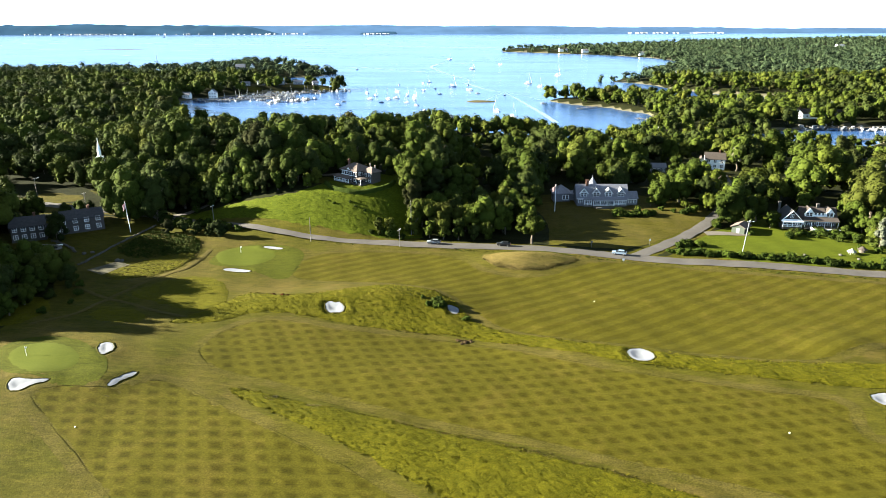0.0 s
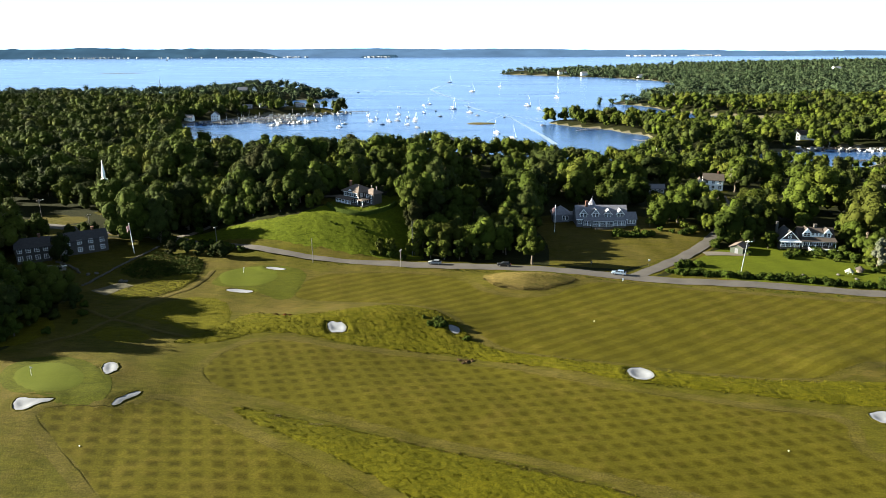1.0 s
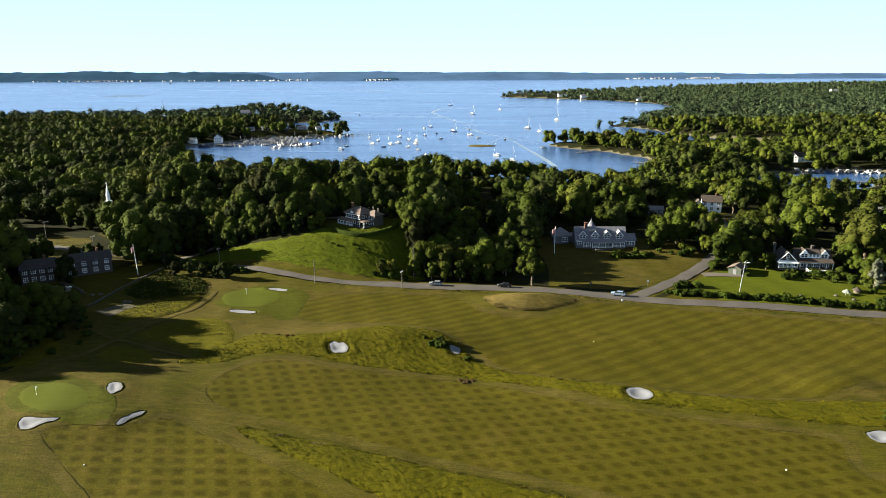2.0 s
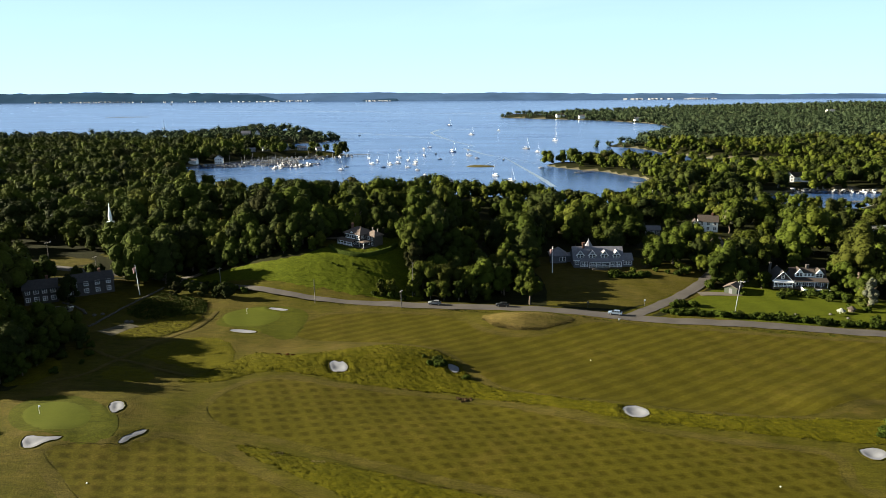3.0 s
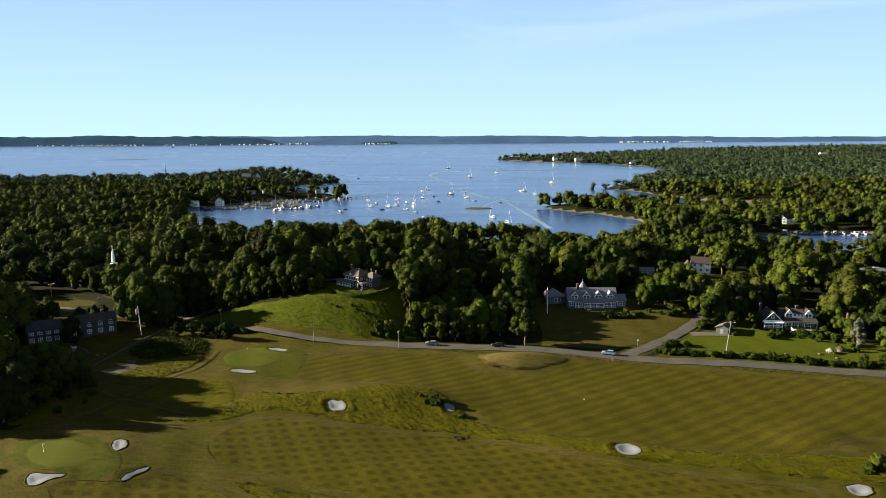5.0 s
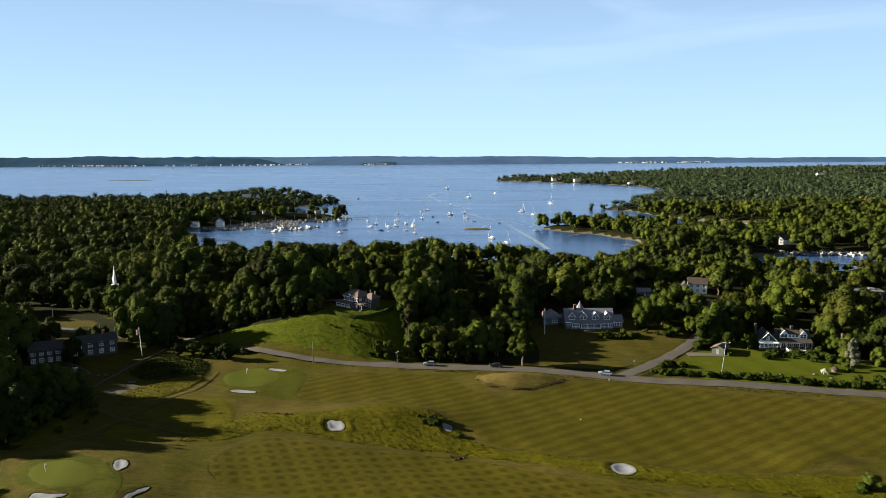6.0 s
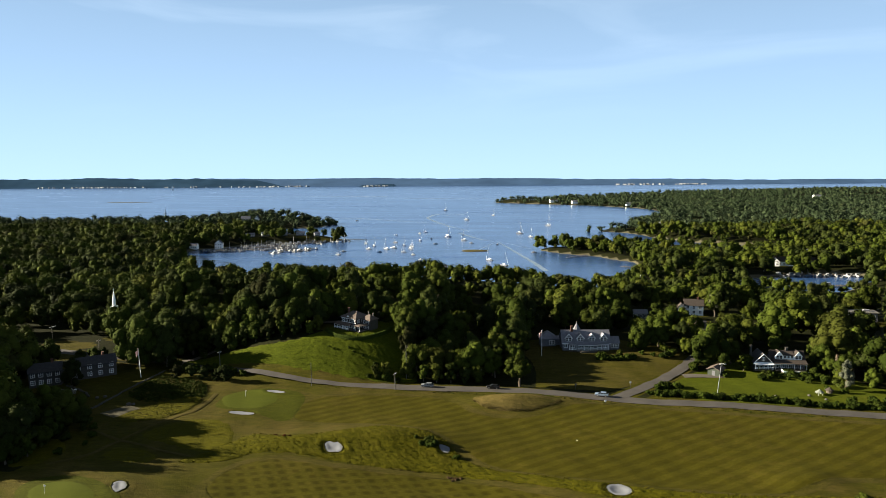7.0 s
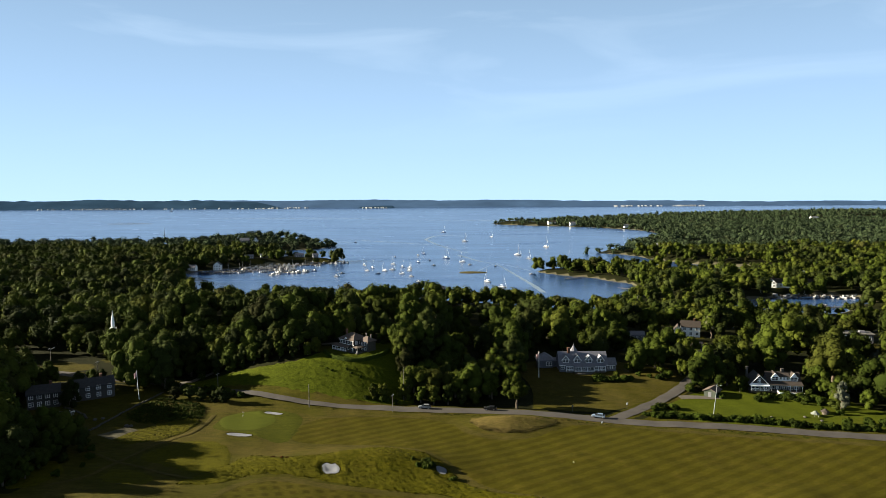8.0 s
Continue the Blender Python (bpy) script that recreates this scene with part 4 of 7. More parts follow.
KINDS = [tree_kind(11, 7.6, 16.5, M_LEAF, 25, 1900, 0.66, -2.0, "broad oak with dense green crown", 0.74, 0.31),
         tree_kind(12, 6.2, 18.0, M_LEAF_DARK, 21, 1700, 0.62, -2.0, "tall maple with dark green crown", 0.74, 0.31),
         tree_kind(13, 6.6, 14.0, M_LEAF_LIGHT, 20, 1650, 0.62, -1.0, "rounded tree with light green leaves", 0.74, 0.31),
         tree_kind(14, 5.2, 15.5, M_LEAF, 17, 1400, 0.58, -1.5, "upright deciduous tree in full leaf", 0.74, 0.32),
         tree_kind(15, 8.2, 15.5, M_LEAF, 26, 2100, 0.66, -2.0, "spreading deciduous tree with lumpy crown", 0.76, 0.29),
         tree_kind(16, 4.6, 10.5, M_LEAF_LIGHT, 13, 1100, 0.54, -1.0, "small leafy tree at the wood's edge", 0.72, 0.35)]
LONE = tree_kind(21, 5.4, 12.4, M_LEAF_LIGHT, 34, 2600, 0.42, 1.9, "lone rounded tree beside the road", 0.76, 0.26)
PALE = tree_kind(22, 3.6, 12, M_BARE, 12, 1100, 0.45, 2.5, "half-bare pale tree with thin crown", 0.75, 0.3)
SPRUCE = tree_kind(23, 4.0, 14.0, M_PINE, 30, 2400, 0.45, 0.6, "blue-grey conifer with drooping boughs", 0.72, 0.32, 0.7)
SHRUBS = []
for k, (r, h) in enumerate(((1.3, 1.8), (1.7, 2.2), (1.1, 1.5))):
    ob = thing("shrub", Matrix.Identity(4), "dense rounded green shrub", "shrub", "shrubs round the lawns")
    V, F, L = crown(40 + k, r, -0.3, h, 7, 420, 0.32, 1, 0.62, 0.52)
    f = new("foliage", mesh_np("foliage", V, [(F, 0), (L, 0)], [M_SHRUB], np.full(len(V), 0.1 * k)))
    f.parent = ob
    SHRUBS.append(ob)


def put(kind, x, y, scale=1.0, turn=None, sink=0.1, label="", tall=1.0):
    m = pose(x, y, gz(x, y) - sink, 0, 0, random.uniform(0, 360) if turn is None else turn) @ Matrix.Diagonal((scale, scale, scale * tall, 1))
    ob = copy_thing(kind, m)
    return tagged(ob, label) if label else ob


# hand-set trees along the clearings: x, y, kind, scale
# the largest, far west, are mostly unseen and there to shade the yard
SET_TREES = [(-39, 252.5, 3, 0.42), (-35, 254, 3, 0.46), (-26.5, 255, 5, 0.8), (-20.5, 252.5, 3, 0.5), (-15.5, 251.5, 3, 0.55), (-10, 251, 3, 0.58), (-4.5, 251.5, 1, 0.42), (0.5, 252, 5, 0.7), (-24, 261, 2, 0.95), (-16, 259.5, 2, 1.0), (-7.5, 260, 2, 0.92), (0, 260, 4, 0.92), (6, 261, 3, 0.82), (-28, 268, 1, 0.78),
             (-20, 267, 0, 0.78), (-11, 267, 1, 0.78), (-2, 268, 4, 0.78), (7, 268, 1, 0.75), (-30, 277, 4, 0.82), (-21, 277, 1, 0.82), (-12, 277, 0, 0.86), (-3, 278, 1, 0.86), (6, 278, 4, 0.82), (-33, 287, 0, 0.82), (-24, 288, 4, 0.86), (10, 290, 0, 0.82), (-12, 289, 4, 0.9), (72, 296, 4, 0.85),
             (80, 300, 0, 0.9), (88, 288, 2, 0.6), (94, 274, 4, 0.95), (97, 284, 0, 1.0), (103, 276, 2, 0.9), (104, 288, 1, 1.0), (90, 296, 1, 0.85), (108, 272, 5, 0.62), (140, 262, 4, 0.6), (146, 252, 0, 0.5), (105.5, 268.5, 3, 0.5), (134.5, 272, 5, 0.8), (137.5, 266, 0, 0.5), (138, 275, 0, 0.7),
             (150, 265, 1, 0.7), (148, 238, 5, 0.7), (152, 230, 3, 0.55), (136, 256, 5, 0.65), (156, 245, 0, 0.6), (-70, 286, 1, 0.9), (-76, 284, 0, 0.95), (-72, 294, 4, 1.0), (-40, 296, 5, 0.9), (-47, 302, 0, 0.9), (-62, 303, 4, 0.95), (-55, 308, 1, 1.0), (18, 297, 1, 1.1), (17, 307, 0, 1.45),
             (20, 318, 1, 1.4), (12, 284, 1, 0.85), (10, 275, 4, 0.8), (5, 266, 1, 0.7), (13, 276, 1, 0.7), (16, 289, 1, 0.9), (-108, 312, 1, 1.35), (-112, 322, 0, 1.4), (-118, 304, 0, 1.2), (-104, 330, 1, 1.4), (-178, 252, 1, 0.95), (-180, 244, 0, 1.7), (-179, 236, 1, 1.7), (-183, 226, 0, 1.1),
             (-179, 217, 1, 0.9), (-188, 235, 4, 1.8), (-157, 259, 5, 0.7), (-170, 257, 5, 0.6), (-128, 292, 1, 1.3), (-135, 286, 0, 1.35), (-124, 301, 0, 1.35), (-140, 294, 4, 1.3), (-118, 296, 3, 1.2), (-104, 297, 1, 1.2), (-93, 299, 1, 1.3), (-82, 301, 0, 1.2), (-97, 307, 1, 1.4), (-86, 310, 4, 1.35),
             (-185, 258, 1, 0.9), (-70, 275.5, 5, 0.6), (-76, 275.6, 1, 0.5), (-82, 276, 3, 0.55), (-88, 277, 1, 0.58), (-94, 278.4, 3, 0.62), (-100, 280, 1, 0.6), (-106, 281.6, 0, 0.66), (-112, 283.4, 1, 0.66), (-119, 284, 3, 0.7), (-68.5, 281, 5, 0.7), (-78, 283, 1, 0.75), (-84, 283.5, 5, 1.1), (-88, 288, 1, 0.8), (-91, 282.5, 1, 0.72), (-97, 285, 0, 0.9), (-104, 287, 1, 1.0), (-111, 289, 0, 1.05), (-80, 290, 1, 0.8), (-73, 289, 5, 0.8), (15, 262, 3, 0.78), (14, 268, 3, 0.8), (15, 272, 5, 1.15), (16, 281, 3, 0.85), (17.5, 285, 5, 1.2), (7, 259, 3, 0.7)]
for x, y, k, s in SET_TREES:
    put(KINDS[k], x, y, s)
tagged(put(LONE, 16.0, 247.2, 1.0, 40), "lone rounded green tree beside the road")
put(SPRUCE, 133.5, 246, 1.0, 0)
put(KINDS[4], -141, 270, 1.25, 20, tall=1.12)
put(KINDS[0], -178, 321, 1.02, 30)
put(KINDS[1], -129, 270, 1.2, 70, tall=1.08)
for x, y, s in ((66.8, 292.8, 0.34), (79.7, 288.5, 0.34), (60, 283.5, 0.26)):
    put(LONE, x, y, s, 30, label="small clipped standard tree on the lawn")
put(PALE, 131, 382, 1.15, 0)

# tall ones are mostly out of view, added for the shade they throw
for x, y, s in ((-184, 229, 1.95), (-180, 214, 1.85), (-178, 206, 1.8), (-190, 226, 2.0), (-192, 212, 2.0), (-153, 199, 1.8), (-147, 189, 1.6), (-166, 204, 1.85), (-160, 177, 1.8), (-155, 190, 1.9), (-163, 199, 2.0), (-172, 170, 1.8), (-174, 188, 2.0), (-150, 203, 1.15), (-170, 210, 1.6), (-186, 216, 1.7), (-198, 226, 1.7), (-205, 238, 1.7), (-190, 247, 1.6),
                (-208, 262, 1.7), (-182, 204, 1.6), (-193, 272, 0.85), (-184, 238, 1.5), (-178, 266, 0.5), (-164, 265, 0.55), (-154, 266, 0.6), (-148, 276, 0.8), (-132, 274, 1.1), (-161, 272, 0.5),
                (-188, 222, 1.6), (-181, 218, 1.6), (-141, 206, 0.8), (-140, 196, 0.9), (-131, 192, 0.6), (-128, 184, 0.55), (-136, 186, 0.85), (-127, 176, 0.5), (-134, 176, 0.8), (-124, 199, 0.5), (-154, 243, 0.72), (-131.5, 203.5, 0.78), (-137, 143, 0.8), (-142, 136, 0.9), (-192, 240, 1.6), (-130, 171, 0.6)):
    put(KINDS[int(x) % 5], x, y, s * (1.0 if s < 1.1 or y > 236 else 0.92 if y < 205 else 0.74))
# the woods: nearest trees one by one, the rest as one cover
rng = np.random.default_rng(5)


def scatter(x0, x1, y0, y1, gap, margin, loose=0.36, thin=0.13):
    X, Y = np.meshgrid(np.arange(x0, x1, gap), np.arange(y0, y1, gap))
    X = X + (np.arange(X.shape[0])[:, None] % 2) * gap * 0.5
    X, Y = X.ravel() + rng.uniform(-loose, loose, X.size) * gap, Y.ravel() + rng.uniform(-loose, loose, Y.size) * gap
    keep = (X < 0.66 * (Y + 12) + 20) & (X > -0.66 * (Y + 12) - 85 * (Y < 460) - 25 - 0.05 * Y) & (bare(X, Y, margin) > 0) & ~((X > -34) & (X < 12) & (Y > 246) & (Y < 292)) & ~((X > -100) & (X < -66) & (Y > 266) & (Y < 290))
    keep &= rng.random(X.size) > thin
    return X[keep], Y[keep]


nearX, nearY = scatter(-390, 330, 150, 420, 11.8, 2.4, 0.45, 0.2)
order = np.argsort(np.hypot(nearX * 0.8, nearY - 240))


def grown(x, y):
    """Trees stay low round the cove, along the shores and before the houses in the woods."""
    low = 0.34 * bell(x, y, 250, 780, 150, 95) + 0.2 * smooth(380, 440, y) * (1 - smooth(500, 570, y)) + 0.25 * smooth(1000, 1200, y) + 0.35 * bell(x, y, 268, 470, 80, 60) + 0.3 * bell(x, y, 130, 540, 40, 40) + 0.3 * bell(x, y, -128, 196, 12, 22)
    low = low + 0.6 * bell(x, y, 118, 362, 16, 22) + 0.62 * bell(x, y, 200, 346, 24, 30)
    return np.maximum(1 - low, 0.36)


for k, i in enumerate(order[:158]):
    put(KINDS[int(rng.integers(0, 6))], nearX[i], nearY[i], rng.uniform(0.5, 1.4) * float(grown(nearX[i], nearY[i])))


def cover(name, variants, X, Y, lo, hi, mat, label, category, flat=1.0):
    """Many plants in one mesh."""
    Vs, Ts, Qs, tints, off = [], [], [], [], 0
    Z = ground(X, Y)
    for x, y, z in zip(X, Y, Z):
        V, T, Q = variants[rng.integers(len(variants))]
        a, s = rng.uniform(0, 6.283), rng.uniform(lo, hi) * (float(grown(x, y)) if lo > 0.55 else 1)
        c, n = math.cos(a) * s, math.sin(a) * s
        W = np.column_stack([V[:, 0] * c - V[:, 1] * n + x, V[:, 0] * n + V[:, 1] * c + y, V[:, 2] * s * flat * rng.uniform(0.85, 1.15) + z])
        Vs.append(W)
        if T is not None:
            Ts.append(T + off)
        Qs.append(Q + off)
        tints.append(np.full(len(V), rng.random()))
        off += len(V)
    sets = ([(np.concatenate(Ts), 0)] if Ts else []) + [(np.concatenate(Qs), 0)]
    me = mesh_np(name, np.concatenate(Vs), sets, [mat], np.concatenate(tints), smooth=True)
    return tagged(new(name, me), label, category, kind="stuff")


V_NEAR = [crown(60 + k, r, -1, t, n, 1150, 0.8, 1, 0.73, 0.34) for k, (r, t, n) in enumerate(((7.6, 17, 20), (6.4, 16, 17), (8.2, 15, 21), (5.4, 15.5, 14), (6.8, 18, 18)))]
V_MID = [crown(70 + k, r, -1, t, 8, 170, 1.3, 1, 0.68, 0.43) for k, (r, t) in enumerate(((7.6, 15), (6.6, 13.5), (8.6, 14), (5.6, 15.5), (7.8, 12.5)))]
V_HORIZON = [crown(90 + k, r, -3, t, 4, 26, 2.9, 0, 0.66, 0.58) for k, (r, t) in enumerate(((9, 11), (8, 10), (10, 12), (8.5, 9.5)))]
V_FAR = [crown(80 + k, r, -3, t, 5, 40, 2.25, 0, 0.66, 0.54) for k, (r, t) in enumerate(((9, 11), (8, 10), (10, 12), (8.5, 9.5)))]


def woods(name, variants, X, Y, lo, hi, label):
    """Mixed woodland: most trees mid green, some lighter, some darker kinds."""
    kind = rng.random(len(X))
    for tag, mat, a, b, look_of in (("", M_LEAF, 0.0, 0.5, label), ("_light", M_LEAF_LIGHT, 0.5, 0.72, label + ", lighter kinds"), ("_dark", M_LEAF_DARK, 0.72, 1.0, label + ", darker kinds")):
        k = (kind >= a) & (kind < b)
        cover(name + tag, variants, X[k], Y[k], lo, hi, mat, look_of, "woods")


woods("woodland_near", V_NEAR, nearX[order[158:]], nearY[order[158:]], 0.56, 1.42, "dense deciduous woodland in full leaf")
X, Y = scatter(-760, 760, 420, 1010, 11.0, -3.5, 0.5)
woods("woodland_middle", V_MID, X, Y, 0.56, 1.38, "continuous deciduous canopy towards the bay")
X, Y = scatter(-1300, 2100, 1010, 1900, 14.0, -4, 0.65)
cover("woodland_far", V_FAR, X, Y, 0.5, 1.25, M_LEAF_HAZED, "distant deciduous canopy along the shores", "woods")
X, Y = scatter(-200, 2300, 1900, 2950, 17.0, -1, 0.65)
cover("woodland_horizon", V_HORIZON, X, Y, 0.6, 1.4, M_LEAF_HAZED, "distant woods on low hills", "woods")
# ---- buildings ----
def slab(bm, a, b, c, d, thick):
    """A sloped slab with corners a, b, c, d and a thickness downward."""
    top = [bm.verts.new(p) for p in (a, b, c, d)]
    low = [bm.verts.new((p[0], p[1], p[2] - thick)) for p in (a, b, c, d)]
    bm.faces.new(top)
    bm.faces.new(low[::-1])
    for i in range(4):
        j = (i + 1) % 4
        bm.faces.new((top[j], top[i], low[i], low[j]))
    return bm


def gable_walls(x0, x1, y0, y1, z0, eave, ridge, along="x"):
    """Walls with the gable triangles; the ridge runs along x or y."""
    bm = bmesh.new()
    xm, ym = (x0 + x1) / 2, (y0 + y1) / 2
    lo = [bm.verts.new((x, y, z0)) for x, y in ((x0, y0), (x1, y0), (x1, y1), (x0, y1))]
    hi = [bm.verts.new((x, y, eave)) for x, y in ((x0, y0), (x1, y0), (x1, y1), (x0, y1))]
    if along == "x":
        r0, r1 = bm.verts.new((x0, ym, ridge)), bm.verts.new((x1, ym, ridge))
        faces = [(lo[0], lo[1], hi[1], hi[0]), (lo[2], lo[3], hi[3], hi[2]), (lo[1], lo[2], hi[2], r1, hi[1]), (lo[3], lo[0], hi[0], r0, hi[3]), (hi[0], hi[1], r1, r0), (hi[2], hi[3], r0, r1)]
    else:
        r0, r1 = bm.verts.new((xm, y0, ridge)), bm.verts.new((xm, y1, ridge))
        faces = [(lo[0], lo[1], hi[1], r0, hi[0]), (lo[2], lo[3], hi[3], r1, hi[2]), (lo[1], lo[2], hi[2], hi[1]), (lo[3], lo[0], hi[0], hi[3]), (hi[1], hi[2], r1, r0), (hi[3], hi[0], r0, r1)]
    for f in faces:
        bm.faces.new(f)
    bm.faces.new(lo[::-1])
    return bm


def gable_roof(x0, x1, y0, y1, eave, ridge, along="x", over=0.5, thick=0.22):
    bm = bmesh.new()
    xm, ym = (x0 + x1) / 2, (y0 + y1) / 2
    up = thick + 0.02
    if along == "x":
        s = (ridge - eave) / (ym - y0) * over
        slab(bm, (x0 - over, y0 - over, eave - s + up), (x1 + over, y0 - over, eave - s + up), (x1 + over, ym, ridge + up), (x0 - over, ym, ridge + up), thick)
        slab(bm, (x1 + over, y1 + over, eave - s + up), (x0 - over, y1 + over, eave - s + up), (x0 - over, ym, ridge + up), (x1 + over, ym, ridge + up), thick)
    else:
        s = (ridge - eave) / (xm - x0) * over
        slab(bm, (x0 - over, y1 + over, eave - s + up), (x0 - over, y0 - over, eave - s + up), (xm, y0 - over, ridge + up), (xm, y1 + over, ridge + up), thick)
        slab(bm, (x1 + over, y0 - over, eave - s + up), (x1 + over, y1 + over, eave - s + up), (xm, y1 + over, ridge + up), (xm, y0 - over, ridge + up), thick)
    return bm


def hip_roof(x0, x1, y0, y1, eave, ridge, inset, over=0.6, thick=0.25):
    bm = bmesh.new()
    a = [(x0 - over, y0 - over), (x1 + over, y0 - over), (x1 + over, y1 + over), (x0 - over, y1 + over)]
    lo, mid = [bm.verts.new((x, y, eave)) for x, y in a], [bm.verts.new((x, y, eave + thick)) for x, y in a]
    ym, xm = (y0 + y1) / 2, (x0 + x1) / 2
    if x1 - x0 >= y1 - y0:
        r = [bm.verts.new((x0 + inset, ym, ridge)), bm.verts.new((x1 - inset, ym, ridge))]
        fs = [(mid[0], mid[1], r[1], r[0]), (mid[1], mid[2], r[1]), (mid[2], mid[3], r[0], r[1]), (mid[3], mid[0], r[0])]
    else:
        r = [bm.verts.new((xm, y0 + inset, ridge)), bm.verts.new((xm, y1 - inset, ridge))]
        fs = [(mid[0], mid[1], r[0]), (mid[1], mid[2], r[1], r[0]), (mid[2], mid[3], r[1]), (mid[3], mid[0], r[0], r[1])]
    for f in fs:
        bm.faces.new(f)
    bm.faces.new(lo[::-1])
    for i in range(4):
        j = (i + 1) % 4
        bm.faces.new((lo[i], lo[j], mid[j], mid[i]))
    return bm


def window(parent, x, y, z, w, h, turn=0.0, bars=1, rows=2):
    """A window set proud of a wall that faces -y before the turn about z; x, y, z is the middle of its sill."""
    m = pose(x, y, z, 0, 0, turn)
    bm = bmesh.new()
    t = 0.13
    xs, zs = [-w / 2 - t, -w / 2], [-t, 0]
    for k in range(1, bars):
        xs += [-w / 2 + w * k / bars - 0.06, -w / 2 + w * k / bars + 0.06]
    for k in range(1, rows):
        zs += [h * k / rows - 0.04, h * k / rows + 0.04]
    xs, zs = xs + [w / 2, w / 2 + t], zs + [h, h + t]
    front = [[bm.verts.new((a, -0.09, c)) for c in zs] for a in xs]
    back = [[bm.verts.new((a, 0.02, c)) for c in zs] for a in xs]
    solid = {(i, j) for i in range(len(xs) - 1) for j in range(len(zs) - 1) if i % 2 == 0 or j % 2 == 0}
    for i, j in solid:
        bm.faces.new((front[i][j], front[i + 1][j], front[i + 1][j + 1], front[i][j + 1]))
        for (di, dj), (p, q) in (((-1, 0), ((i, j + 1), (i, j))), ((1, 0), ((i + 1, j), (i + 1, j + 1))), ((0, -1), ((i, j), (i + 1, j))), ((0, 1), ((i + 1, j + 1), (i, j + 1)))):
            if (i + di, j + dj) not in solid:
                bm.faces.new((front[p[0]][p[1]], back[p[0]][p[1]], back[q[0]][q[1]], front[q[0]][q[1]]))
    bm.transform(m)
    fr = part("window", bm, M_WHITE, parent)
    pm = boxm(-w / 2, w / 2, -0.035, 0.01, 0, h)
    pm.transform(m)
    part("pane", pm, M_GLASS, fr)


def chimney(parent, x, y, z0, z1, w=0.9, mat=None):
    bm = boxm(x - w / 2, x + w / 2, y - w / 2, y + w / 2, z0, z1 - 0.25)
    box(bm, x - w / 2 - 0.1, x + w / 2 + 0.1, y - w / 2 - 0.1, y + w / 2 + 0.1, z1 - 0.25, z1)
    part("chimney", bm, mat or M_BRICK, parent)


def dormer(parent, x, y0, depth, z0, w, h, wall, roof):
    """A gabled dormer whose front stands at y0."""
    peak = z0 + h + w * 0.62
    part("dormer", gable_walls(x - w / 2, x + w / 2, y0, y0 + depth, z0, z0 + h, peak, "y"), wall, parent)
    part("dormer_roof", gable_roof(x - w / 2, x + w / 2, y0, y0 + depth, z0 + h, peak, "y", 0.3, 0.16), roof, parent)
    bm = bmesh.new()
    for s in (-1, 1):
        rod(bm, (x + s * (w / 2 + 0.3), y0 - 0.33, z0 + h - 0.28), (x, y0 - 0.33, peak + 0.02), 0.12, 0.12, 4)
    part("barge_board", bm, M_WHITE, parent)
    window(parent, x - w * 0.2, y0, z0 + 0.25, w * 0.33, h * 0.95, 0, 1, 2)
    window(parent, x + w * 0.2, y0, z0 + 0.25, w * 0.33, h * 0.95, 0, 1, 2)


def porch(parent, x0, x1, y0, y1, z, top, drop, posts, roof, rail=True):
    """A lean-to porch in front of a wall at y1."""
    part("porch_floor", boxm(x0, x1, y0, y1, z - 0.9, z), M_WOOD, parent)
    bm = bmesh.new()
    slab(bm, (x0 - 0.3, y0 - 0.4, top - drop), (x1 + 0.3, y0 - 0.4, top - drop), (x1 + 0.3, y1, top), (x0 - 0.3, y1, top), 0.2)
    part("porch_roof", bm, roof, parent)
    part("porch_beam", boxm(x0 - 0.05, x1 + 0.05, y0, y0 + 0.22, top - drop - 0.5, top - drop - 0.16), M_WHITE, parent)
    for k in range(posts):
        x = x0 + 0.1 + (x1 - x0 - 0.2) * k / (posts - 1)
        part("column", rod(bmesh.new(), (x, y0 + 0.11, z), (x, y0 + 0.11, top - drop - 0.5), 0.14, 0.11, 8), M_WHITE, parent)
    if rail:
        bm = boxm(x0, x1, y0 + 0.08, y0 + 0.16, z + 0.85, z + 0.95)
        box(bm, x0, x1, y0 + 0.08, y0 + 0.16, z + 0.12, z + 0.2)
        n = int((x1 - x0) / 0.3)
        for k in range(n):
            x = x0 + (x1 - x0) * (k + 0.5) / n
            box(bm, x - 0.03, x + 0.03, y0 + 0.1, y0 + 0.14, z + 0.2, z + 0.85)
        part("railing", bm, M_WHITE, parent)


